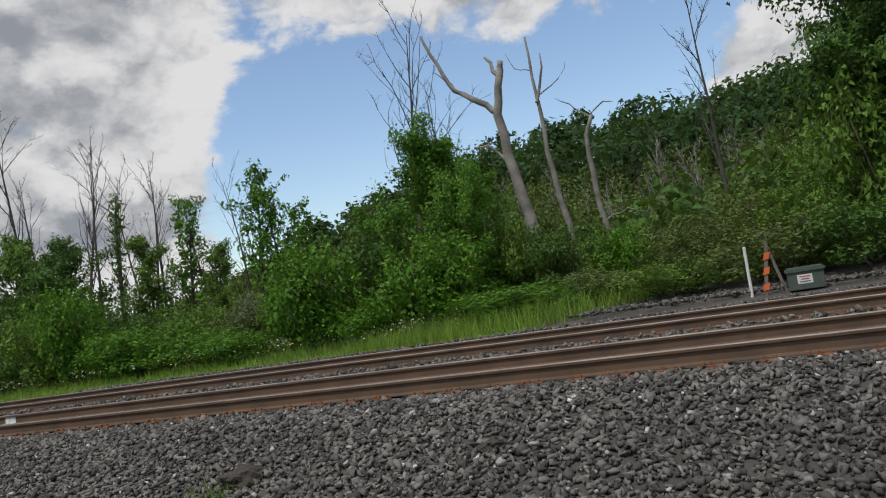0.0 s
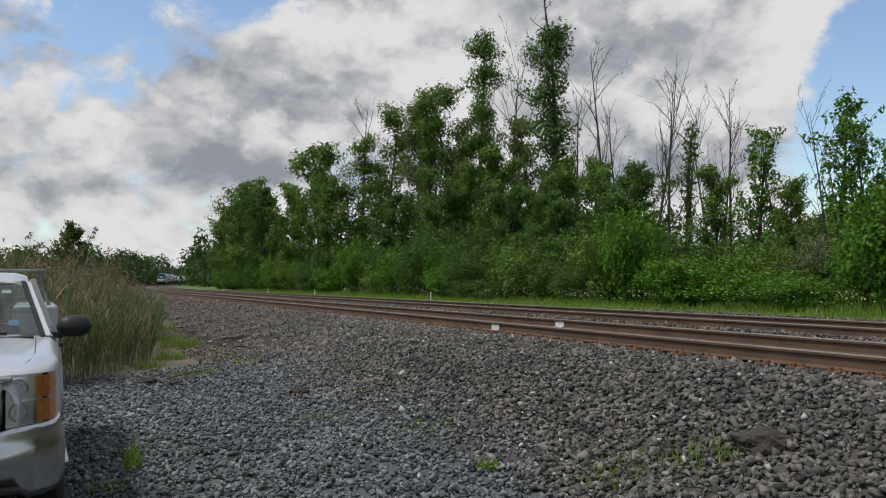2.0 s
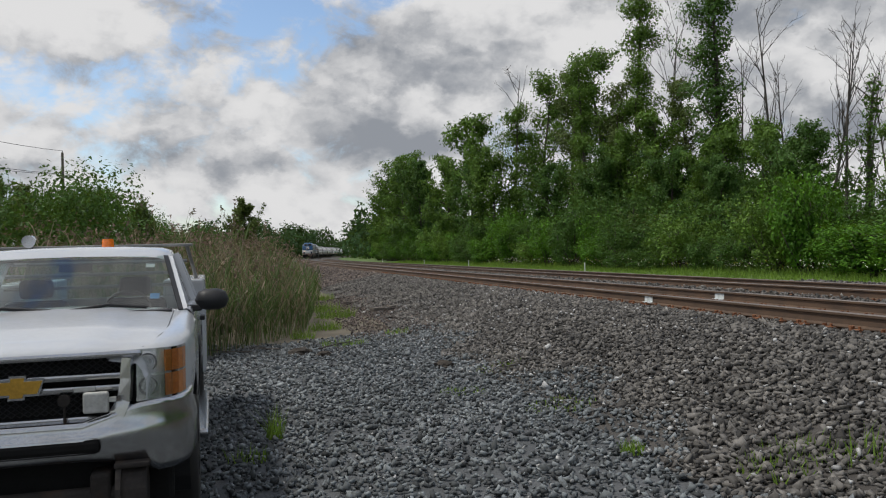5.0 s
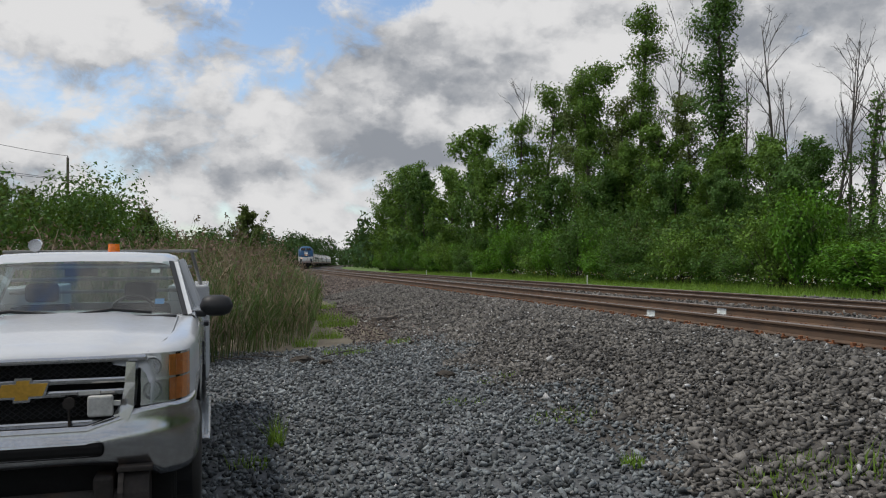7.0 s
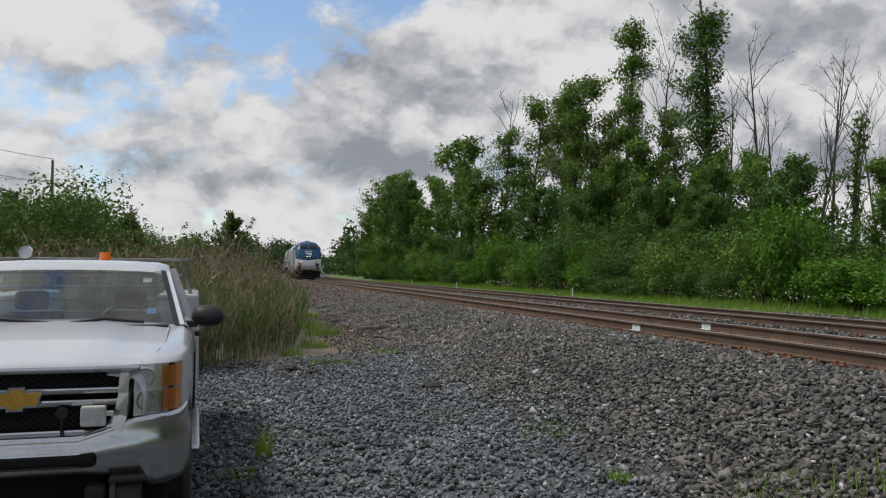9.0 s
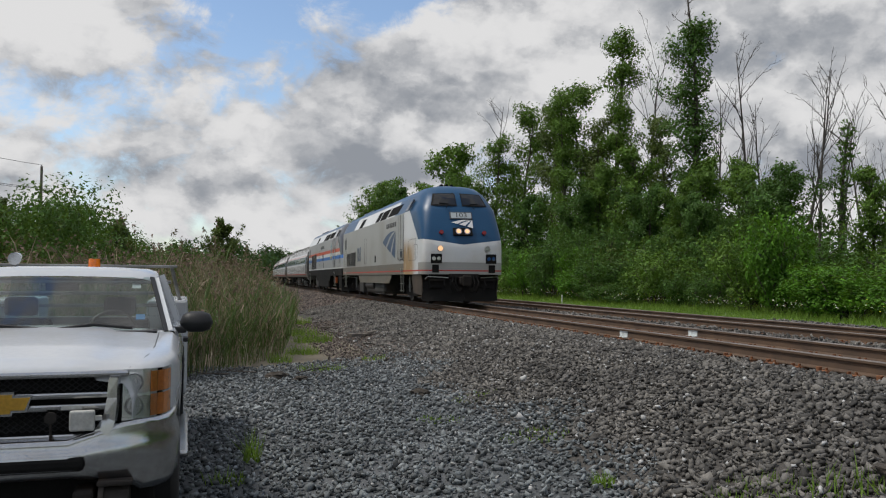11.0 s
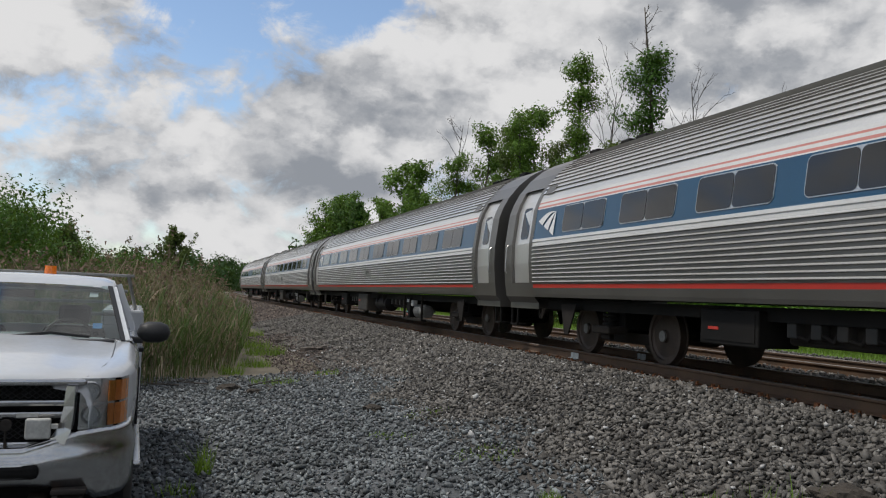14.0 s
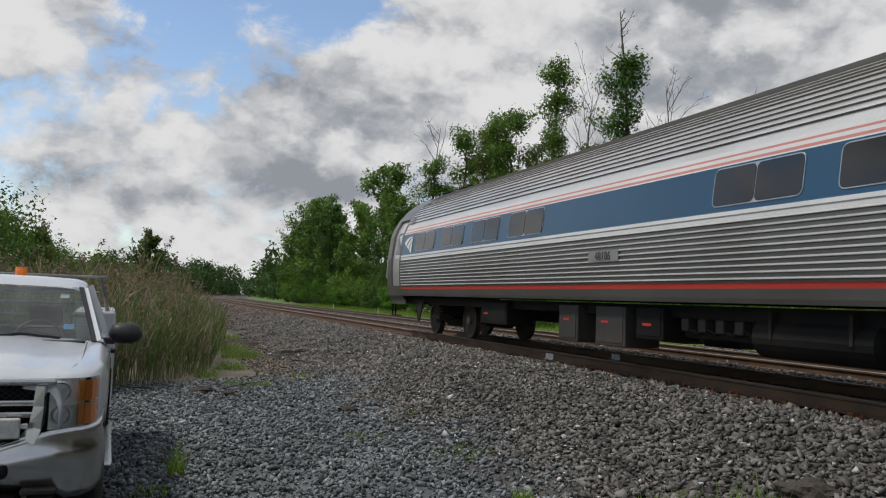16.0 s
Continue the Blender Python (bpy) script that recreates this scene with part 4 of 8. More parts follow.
def build_grass():
    rng = np.random.default_rng(81)
    n = 52000
    s = -20 + 120 * rng.random(n) ** 1.6
    d = rng.uniform(8.3, 14.4, n)
    keep = (s > -9 + 1.5 * np.sin(d)) | (d > 11.8)
    keep &= (d > 8.3 + 0.8 * np.sin(s * 0.7) ** 2)
    s, d = s[keep], d[keep]
    z = np.array([level(b, a) for a, b in zip(s, d)]) - 0.03
    p = np.array([along(a, b)[:2] for a, b in zip(s, d)])
    tall = np.where((s < -2) & (s > -12), 0.55, 0.14 + 0.30 * np.clip((d - 10.5) / 3, 0, 1))
    h = tall * rng.uniform(0.5, 1.4, len(s))
    tagged(new("verge_grass", poly_mesh("verge_grass", blades(rng, p[:, 0], p[:, 1], z, h, 0.014), 3, GRASS)), "bright green uncut grass of the track verge", "grass", kind="stuff")
    # white and yellow flowers in drifts
    for name, mat, cnt, label in (("daisies", PETAL, 700, "white wild flowers scattered along the verge"), ("buttercups", PETAL_Y, 260, "yellow wild flowers scattered along the verge")):
        s = -6 + 60 * rng.random(cnt) ** 1.2
        s = s + 1.5 * np.sin(s * 1.3)
        d = 12.4 + rng.normal(0, 0.7, cnt)
        c = np.array([[*along(a, b)[:2], level(b, a) + 0.35 + 0.35 * rng.random()] for a, b in zip(s, d)])
        heads = np.repeat(c, 3, 0) + rng.normal(0, 0.035, (cnt * 3, 3))
        tagged(new(name, poly_mesh(name, leaf_cards(rng, heads, 0.038, 2.0), 3, mat)), label, "wild flowers", kind="stuff")
    # low growth at the edge of the reeds and in the lot
    tufts = []
    for x, y, r, cnt, h in ((-5.7, 5.4, 0.4, 200, 0.25), (-5.1, 9, 0.6, 340, 0.3), (-5.4, 12, 0.8, 400, 0.3), (-5.0, 18, 0.8, 400, 0.3), (-6.3, 3.6, 0.3, 120, 0.25), (-5.6, 1.9, 0.5, 260, 0.10), (-4.3, 3.4, 0.3, 160, 0.1), (-7.2, -6.1, 0.10, 50, 0.30), (-7.45, -6.9, 0.2, 40, 0.12), (-4.25, -7.9, 0.11, 70, 0.12), (-3.5, -9.0, 0.45, 150, 0.09), (-3.0, -9.4, 0.25, 50, 0.2), (-4.1, -5.8, 0.4, 170, 0.05), (-4.8, -4.3, 0.3, 120, 0.05), (-3.9, -2.9, 0.35, 150, 0.05)):
        rr = r * np.sqrt(rng.random(cnt))
        aa = rng.uniform(0, 6.28, cnt)
        xs, ys = x + rr * np.cos(aa), y + rr * np.sin(aa)
        zs = np.interp(xs - MID, PROFILE_D, PROFILE_Z) - 0.01
        tufts.append(blades(rng, xs, ys, zs, h * rng.uniform(0.4, 1.3, cnt), 0.008))
    tagged(new("weeds", poly_mesh("weeds", np.concatenate(tufts), 3, GRASS)), "small green weeds growing through the gravel", "weeds", kind="stuff")


build_grass()


# ---- the train ----
SILVER = surface("silver_loco_paint", (0.375, 0.375, 0.355), (0.335, 0.335, 0.318), 0.5, 0.42, 0.15, fine=30, dirt=(0.30, 0.28, 0.24), dirt_scale=0.5, grain_amp=0.04)
BOARD_P = surface("pale_number_glass", (0.42, 0.46, 0.48), (0.36, 0.40, 0.42), 3, 0.3, grain_amp=0.04)
BLUE_LENS = surface("blue_lamp_lens", (0.02, 0.10, 0.30), (0.10, 0.12, 0.14), 6, 0.2)


def rust_wash(name, clean, rust):
    """Pale paint with a rust-coloured wash that has run from the cab steps."""
    m = surface(name, clean, tuple(c * 0.94 for c in clean), 0.7, 0.42, fine=30, coat=0.15, grain_amp=0.04)
    nt = m.node_tree
    N, L = nt.nodes.new, nt.links.new
    bs = nt.nodes["Principled BSDF"]
    old = bs.inputs["Base Color"].links[0].from_socket
    co, sep = N("ShaderNodeTexCoord"), N("ShaderNodeSeparateXYZ")
    L(co.outputs["Object"], sep.inputs[0])
    mp, no = N("ShaderNodeMapping"), N("ShaderNodeTexNoise")
    mp.inputs["Scale"].default_value = (1.0, 1.3, 0.5)
    no.inputs["Scale"].default_value, no.inputs["Detail"].default_value = 2.2, 7.0
    L(co.outputs["Object"], mp.inputs[0])
    L(mp.outputs[0], no.inputs["Vector"])

    def span(v, a, b):
        n = N("ShaderNodeMapRange")
        n.interpolation_type = "SMOOTHSTEP"
        L(v, n.inputs[0])
        n.inputs[1].default_value, n.inputs[2].default_value = a, b
        return n.outputs[0]

    def times(a, b):
        n = N("ShaderNodeMath")
        n.operation = "MULTIPLY"
        L(a, n.inputs[0])
        L(b, n.inputs[1])
        return n.outputs[0]

    k = times(times(span(sep.outputs[1], 9.4, 8.3), span(sep.outputs[2], 2.6, 1.95)), span(no.outputs[0], 0.12, 0.48))
    mx = N("ShaderNodeMix")
    mx.data_type = "RGBA"
    L(k, mx.inputs[0])
    L(old, mx.inputs[6])
    mx.inputs[7].default_value = (*rust, 1)
    L(mx.outputs[2], bs.inputs["Base Color"])
    return m


WASHED = rust_wash("rust_washed_white_paint", (0.62, 0.63, 0.63), (0.36, 0.235, 0.115))
WHITE_P = surface("white_loco_paint", (0.66, 0.67, 0.67), (0.60, 0.61, 0.60), 0.7, 0.38, fine=30, dirt=(0.5, 0.47, 0.42), dirt_scale=0.8, coat=0.2, grain_amp=0.04)
GREY_P = surface("grey_loco_paint", (0.37, 0.375, 0.38), (0.34, 0.345, 0.35), 0.6, 0.4, fine=30, dirt=(0.31, 0.305, 0.30), dirt_scale=0.7, coat=0.2, grain_amp=0.04)
LOWER_P = surface("dull_grey_skirt_paint", (0.050, 0.049, 0.047), (0.040, 0.039, 0.037), 0.7, 0.55, fine=25, dirt=(0.075, 0.062, 0.05), dirt_scale=1.1, grain_amp=0.04, spec=0.25)
SKIRT_P = surface("dusty_tan_grey_paint", (0.160, 0.147, 0.122), (0.135, 0.125, 0.105), 0.7, 0.5, fine=25, dirt=(0.17, 0.135, 0.095), dirt_scale=0.9, grain_amp=0.04)
BLUE_P = surface("deep_blue_loco_paint", (0.012, 0.066, 0.150), (0.010, 0.056, 0.130), 0.6, 0.36, fine=30, spec=0.3, grain_amp=0.04)
BLUE_S = surface("bright_blue_stripe_paint", (0.035, 0.17, 0.50), (0.03, 0.155, 0.46), 0.6, 0.38, fine=30, coat=0.2, grain_amp=0.04)
RED_S = surface("orange_red_stripe_paint", (0.58, 0.085, 0.03), (0.52, 0.075, 0.028), 0.6, 0.4, fine=30, coat=0.2, grain_amp=0.04)
DARK_P = surface("charcoal_nose_paint", (0.055, 0.057, 0.066), (0.045, 0.047, 0.055), 0.6, 0.4, fine=30, coat=0.2, grain_amp=0.04)
BLACK_P = surface("black_underframe", (0.010, 0.010, 0.010), (0.016, 0.015, 0.014), 1.2, 0.7, fine=25, dirt=(0.022, 0.019, 0.016), dirt_scale=0.9, spec=0.12)
GRIME = surface("grimy_running_gear", (0.018, 0.016, 0.015), (0.03, 0.026, 0.022), 2.0, 0.8, 0.0, 0.004, 30, spec=0.15)
WHEEL = surface("worn_wheel_steel", (0.10, 0.078, 0.064), (0.065, 0.052, 0.045), 3.0, 0.6, 0.6, fine=40)
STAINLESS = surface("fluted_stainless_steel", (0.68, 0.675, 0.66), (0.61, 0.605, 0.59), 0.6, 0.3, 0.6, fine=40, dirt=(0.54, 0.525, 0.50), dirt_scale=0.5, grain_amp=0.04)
# dusty steel, darkened further so it also paints the shade between flutes
STEEL_LO = surface("dusty_and_groove_shade_steel", (0.205, 0.195, 0.18), (0.18, 0.17, 0.157), 0.7, 0.42, 0.7, fine=40, dirt=(0.155, 0.145, 0.13), dirt_scale=0.5, grain_amp=0.04)
LOWER_STEEL = surface("plain_steel_plaque", (0.33, 0.325, 0.31), (0.29, 0.285, 0.27), 0.8, 0.45, 0.4, fine=40, grain_amp=0.04)
BAND_BLUE = surface("blue_window_band", (0.007, 0.062, 0.130), (0.006, 0.052, 0.112), 0.6, 0.3, fine=30, coat=0.15, grain_amp=0.04)
PILOT = surface("brown_dusted_steel", (0.085, 0.062, 0.045), (0.055, 0.042, 0.032), 1.5, 0.7, fine=30)
PINK_S = surface("faded_red_stripe", (0.50, 0.20, 0.17), (0.44, 0.17, 0.145), 0.8, 0.45, fine=30, grain_amp=0.04)
RED_LINE = surface("red_sill_stripe", (0.48, 0.035, 0.022), (0.40, 0.032, 0.02), 0.8, 0.45, fine=30, grain_amp=0.04)
WHITE_S = surface("off_white_stripe", (0.60, 0.60, 0.59), (0.54, 0.54, 0.53), 0.8, 0.4, fine=30, grain_amp=0.04)
TINTED = surface("smoked_window_glass", (0.008, 0.009, 0.010), (0.012, 0.013, 0.015), 0.5, 0.06, 0.0, fine=10, spec=0.6, grain_amp=0.04)
LAMP_ON = glowing("lit_headlight", (1.0, 0.58, 0.30), 0.75)
LENS = surface("clear_lamp_lens", (0.55, 0.56, 0.56), (0.45, 0.46, 0.47), 8, 0.12, 0.5)
RED_LENS = surface("red_marker_lens", (0.22, 0.015, 0.015), (0.16, 0.01, 0.01), 8, 0.2)
BRIGHT = surface("bright_metal", (0.55, 0.55, 0.54), (0.47, 0.47, 0.46), 3, 0.3, 0.9)
ORANGE = surface("orange_enamel", (0.65, 0.14, 0.03), (0.55, 0.11, 0.025), 3, 0.5)
LETTER_D = surface("dark_lettering", (0.07, 0.07, 0.07), (0.06, 0.06, 0.06), 3, 0.5)
LETTER_W = surface("white_lettering", (0.72, 0.72, 0.72), (0.68, 0.68, 0.68), 3, 0.5)
LOGO_BLUE = surface("blue_emblem_paint", (0.045, 0.085, 0.155), (0.04, 0.076, 0.14), 2, 0.4, grain_amp=0.04)
GREEN_E = surface("teal_badge_paint", (0.04, 0.22, 0.30), (0.30, 0.40, 0.34), 6, 0.5)
YELLOW_E = surface("yellow_paint", (0.60, 0.42, 0.03), (0.5, 0.34, 0.03), 6, 0.5)


def lettering(text, size, material, parent, m, squeeze=1.0, name="lettering"):
    cu = bpy.data.curves.new(name, "FONT")
    cu.body, cu.size, cu.extrude = text, size, 0.003
    cu.align_x, cu.align_y = "CENTER", "CENTER"
    cu.resolution_u = 3
    cu.materials.append(material)
    ob = new(name, cu)
    ob.parent = parent
    ob.matrix_basis = m @ Matrix.Diagonal((squeeze, 1, 1, 1))
    return ob


# the wall facing right (local +x): letters run toward the rear
def on_side(x, y, z, sx=1):
    return pose(x * sx, y, z, 90, 0, 90 * sx)


def wheel_mesh(r=0.457):
    bm = bmesh.new()
    seg = 28
    prof = ((0.0, -0.075), (0.09, -0.075), (0.11, -0.04), (0.34 * r / 0.457, -0.02), (r - 0.075, -0.045), (r - 0.07, -0.068), (r - 0.002, -0.068), (r, 0.045), (r + 0.028, 0.05), (r + 0.028, 0.07), (r - 0.08, 0.07), (0.1, 0.045), (0.0, 0.045))
    rings = []
    for i in range(seg):
        a = 2 * math.pi * i / seg
        rings.append([bm.verts.new((p[1], p[0] * math.cos(a), p[0] * math.sin(a))) for p in prof])
    for i in range(seg):
        for j in range(len(prof) - 1):
            q = (rings[i][j], rings[(i + 1) % seg][j], rings[(i + 1) % seg][j + 1], rings[i][j + 1])
            bm.faces.new(q)
    bmesh.ops.remove_doubles(bm, verts=bm.verts, dist=0.0005)
    bmesh.ops.recalc_face_normals(bm, faces=bm.faces)
    me = bpy.data.meshes.new("wheel")
    bm.to_mesh(me)
    bm.free()
    me.materials.append(WHEEL)
    return me


WHEEL_BIG, WHEEL_CAR = wheel_mesh(0.508), wheel_mesh(0.457)


def bogie(parent, y, base, wheel, r, loco):
    """Side frames, axles and wheels of one truck round y."""
    for sx in (1, -1):
        bm = bmesh.new()
        x0, x1 = (0.92, 1.08) if loco else (0.50, 0.64)
        top = 0.78 if loco else 0.72
        pts = [(-base / 2 - 0.45, 0.50), (-base / 2 - 0.30, 0.66), (-base / 2 + 0.35, 0.70), (-base / 2 + 0.6, top - 0.28), (base / 2 - 0.6, top - 0.28), (base / 2 - 0.35, 0.70), (base / 2 + 0.30, 0.66), (base / 2 + 0.45, 0.50), (base / 2 + 0.3, 0.38), (base / 2 - 0.35, 0.36), (base / 2 - 0.6, 0.26), (-base / 2 + 0.6, 0.26), (-base / 2 + 0.35, 0.36), (-base / 2 - 0.3, 0.38)]
        vs0 = [bm.verts.new((sx * x0, y + a, b)) for a, b in pts]
        vs1 = [bm.verts.new((sx * x1, y + a, b)) for a, b in pts]
        bm.faces.new(vs0)
        bm.faces.new(vs1[::-1])
        for i in range(len(pts)):
            j = (i + 1) % len(pts)
            bm.faces.new((vs0[i], vs0[j], vs1[j], vs1[i]))
        fr = part("bogie_frame", bm, GRIME, parent)
        for yy in (y - base / 2, y + base / 2):
            w = part("wheel", wheel, None, parent)
            w.matrix_basis = pose(sx * 0.735, yy, r, 0, 0, 0 if sx < 0 else 180)
            if not loco:
                bm = bmesh.new()
                cyl(bm, (sx * 0.80, yy, r), (sx * 0.84, yy, r), 0.09, seg=12)
                part("axle_end", bm, surface_cache("axle_end_steel"), w).matrix_basis = (pose(sx * 0.735, yy, r, 0, 0, 0 if sx < 0 else 180)).inverted()
                continue
            bm = bmesh.new()
            box(bm, sx * 1.1 - 0.09, sx * 1.1 + 0.09, yy - 0.16, yy + 0.16, r - 0.17, r + 0.15, 0.03)
            cyl(bm, (sx * 1.17, yy, r), (sx * 1.23, yy, r), 0.10, seg=14)
            part("axle_box", bm, GRIME, fr)
        for yy in (y,) if not loco else (y - base / 2 - 0.3, y - 0.62, y + 0.62, y + base / 2 + 0.3):
            bm = bmesh.new()
            for k in range(5):
                z = 0.50 + 0.075 * k
                cyl(bm, (sx * 1.03, yy, z), (sx * 1.03, yy, z + 0.045), 0.13 if loco else 0.15, seg=12)
            part("coil_spring", bm, BLACK_P, fr)
        if not loco:
            bm = bmesh.new()
            box(bm, sx * 1.05 - 0.2, sx * 1.05 + 0.2, y - 0.3, y + 0.3, 0.42, 0.56, 0.03)
            box(bm, sx * 1.1 - 0.05, sx * 1.1 + 0.05, y - 0.16, y + 0.16, 0.32, 0.42, 0.02)
            part("spring_seat", bm, GRIME, fr)
            continue
        bm = bmesh.new()
        cyl(bm, (sx * 1.14, y - 0.2, 0.55), (sx * 1.14, y - 0.2, 1.02), 0.055, seg=10)
        cyl(bm, (sx * 1.14, y - 0.2, 0.42), (sx * 1.14, y - 0.2, 0.6), 0.035, seg=8)
        part("damper", bm, surface_cache("damper_grey"), fr)
        bm = bmesh.new()
        box(bm, sx * 1.08 - 0.12, sx * 1.08 + 0.12, y + base * 0.5 - 0.62, y + base * 0.5 - 0.34, 0.42, 0.62, 0.03)
        tube(bm, [(sx * 1.12, y + 0.1, 0.62), (sx * 1.15, y + 0.45, 0.5), (sx * 1.12, y + 0.8, 0.46)], 0.022)
        part("brake_rigging", bm, GRIME, fr)
    bm = bmesh.new()
    box(bm, -0.95, 0.95, y - 0.3, y + 0.3, 0.5, 0.82, 0.03)
    part("bolster", bm, BLACK_P, parent)
    for yy in (y - base / 2, y + base / 2):
        bm = bmesh.new()
        cyl(bm, (-0.7, yy, r), (0.7, yy, r), 0.08, seg=10)
        part("axle", bm, BLACK_P, parent)


CACHE = {}


def surface_cache(key):
    if key not in CACHE:
        CACHE[key] = surface(key, (0.28, 0.28, 0.27), (0.2, 0.2, 0.19), 4, 0.5, 0.4, fine=30)
    return CACHE[key]


SIDE_Z = (0.95, 1.21, 1.255, 1.53, 1.60, 2.15, 2.36, 2.58, 2.80, 3.52)


def nose_mid(z):
    """How far forward the nose reaches on its middle line."""
    return float(np.interp(z, (0.9, 2.2, 2.9, 3.5, 3.95, 4.22, 4.36, 4.45, 4.50), (10.42, 10.42, 10.14, 9.84, 9.53, 9.24, 8.98, 8.70, 8.17)))


def nose_half(z):
    return float(np.interp(z, (3.52, 3.98, 4.12, 4.36, 4.43, 4.48, 4.50), (1.5, 1.27, 1.20, 0.95, 0.66, 0.30, 0.02)))


def nose_back(z):
    return float(np.interp(z, (2.36, 3.52), (9.6, 8.15)))


def nose_point(x, z, off=0.0):
    """A point on the rounded nose, and lifted off it."""
    def raw(x, z):
        h, n = nose_half(z), float(np.interp(z, (2.0, 3.2, 4.4), (8.5, 5.6, 3.2)))
        k = min(abs(x) / h, 0.9999)
        return Vector((x, nose_back(z) + (nose_mid(z) - nose_back(z)) * (1 - k ** n) ** (1 / n), z))
    p = raw(x, z)
    if off:
        n = (raw(x, z + 0.02) - raw(x, z - 0.02)).cross(raw(x + 0.02, z) - raw(x - 0.02, z)).normalized()
        p = p + n * (off if n.y > 0 else -off)
    return p


def nose_patch(corners, off, nu=6, nv=4):
    """A panel lying on the nose between four (x, z) corners."""
    bm = bmesh.new()
    (x0, z0), (x1, z1), (x2, z2), (x3, z3) = corners
    g = []
    for j in range(nv + 1):
        v = j / nv
        g.append([bm.verts.new(nose_point((x0 + (x1 - x0) * u) * (1 - v) + (x3 + (x2 - x3) * u) * v, (z0 + (z1 - z0) * u) * (1 - v) + (z3 + (z2 - z3) * u) * v, off)) for u in [i / nu for i in range(nu + 1)]])
    for a, b in zip(g[:-1], g[1:]):
        for i in range(nu):
            bm.faces.new((a[i], a[i + 1], b[i + 1], b[i]))
    return bm


def on_nose(x, z, off=0.0):
    """A pose on the nose: local z outward, local x to the viewer's right."""
    p, q = nose_point(x, z), nose_point(x, z, 0.1)
    n = (q - p).normalized()
    right = Vector((0, 0, 1)).cross(n).normalized()
    m = Matrix((right, n.cross(right), n)).transposed().to_4x4()
    return Matrix.Translation(p + n * off) @ m


SILL = 1.10


def loco_shell(color):
    """The body shell; color(z, zone) gives the material index of a band."""
    bm = bmesh.new()
    rear, cab = -10.2, 8.15
    for sx in (1, -1):
        for z0, z1 in zip(SIDE_Z[:-1], SIDE_Z[1:]):
            lo = max(z0, SILL)
            quad(bm, [(sx * 1.5, rear, lo), (sx * 1.5, 7.08, lo), (sx * 1.5, 7.08, z1), (sx * 1.5, rear, z1)], color((z0 + z1) / 2, "side"))
            quad(bm, [(sx * 1.5, 7.08, lo), (sx * 1.5, cab, lo), (sx * 1.5, cab, z1), (sx * 1.5, 7.08, z1)], color((z0 + z1) / 2, "cab"))
            quad(bm, [(sx * 1.5, cab, lo), (sx * 1.5, nose_back(z0), lo), (sx * 1.5, nose_back(z1), z1), (sx * 1.5, cab, z1)] if z1 < 3.5 else [(sx * 1.5, cab, lo), (sx * 1.5, nose_back(z0), lo), (sx * 1.5, cab, z1)], color((z0 + z1) / 2, "cab"))
        up = ((1.5, 3.52), (1.27, 3.98), (1.20, 4.12), (0.95, 4.36), (0.66, 4.43), (0.30, 4.48), (0.0, 4.50))
        for i, ((xa, za), (xb, zb)) in enumerate(zip(up[:-1], up[1:])):
            for ya, yb in ((rear, -6.0), (-6.0, 5.2), (5.2, cab)):
                quad(bm, [(sx * xa, ya, za), (sx * xa, yb, za), (sx * xb, yb, zb), (sx * xb, ya, zb)], color((za + zb) / 2, "upper" if i <= 1 else "roof", ya))
    # the rounded nose, lofted up from the sill to the roof
    zs = [SILL] + list(SIDE_Z[1:6]) + [2.36, 2.48, 2.62, 2.8, 3.0, 3.2, 3.36, 3.52, 3.68, 3.84, 3.98, 4.12, 4.24, 4.36, 4.43, 4.48, 4.50]
    turn = [-1.0, -0.985, -0.95, -0.9, -0.82, -0.7, -0.5, -0.25, 0.0, 0.25, 0.5, 0.7, 0.82, 0.9, 0.95, 0.985, 1.0]
    rows = []
    for z in zs:
        h, n = nose_half(z), float(np.interp(z, (2.0, 3.2, 4.4), (8.5, 5.6, 3.2)))
        dip = 0.19 * float(np.interp(z, (1.6, 2.36, 3.3), (0, 1, 0)))
        row = []
        for t in turn:
            a = t * math.pi / 2
            x = h * math.copysign(abs(math.sin(a)) ** (2 / n), a)
            y = nose_back(z) + (nose_mid(z) - nose_back(z)) * math.cos(a) ** (2 / n) if abs(t) < 1 else nose_back(z)
            row.append(bm.verts.new((x, y, z - dip * (1 - abs(x) / h))))
        rows.append(row)
    for (za, ra), (zb, rb) in zip(zip(zs, rows), zip(zs[1:], rows[1:])):
        for i in range(len(turn) - 1):
            f = bm.faces.new((ra[i], ra[i + 1], rb[i + 1], rb[i]))
            f.smooth = True
            f.material_index = color((za + zb) / 2, "front" if zb <= 2.37 else "nose")
    quad(bm, [(-1.5, rear, SILL), (1.5, rear, SILL), (1.5, rear, 3.52), (1.20, rear, 4.12), (0.95, rear, 4.36), (0, rear, 4.50), (-0.95, rear, 4.36), (-1.20, rear, 4.12), (-1.5, rear, 3.52)], color(2.0, "rear"))
    quad(bm, [(-1.5, rear, SILL), (1.5, rear, SILL), (1.5, 9.6, SILL), (1.38, 10.12, SILL), (0, 10.3, SILL), (-1.38, 10.12, SILL), (-1.5, 9.6, SILL)], color(1.0, "side"))
    bmesh.ops.remove_doubles(bm, verts=bm.verts, dist=0.001)
    return bm


def slope(y, u, off, sx):
    """A point on the slanted upper side, u from its foot to its top."""
    x, z = 1.5 - 0.23 * u, 3.52 + 0.46 * u
    return (sx * (x + off * 0.89), y, z + off * 0.45)


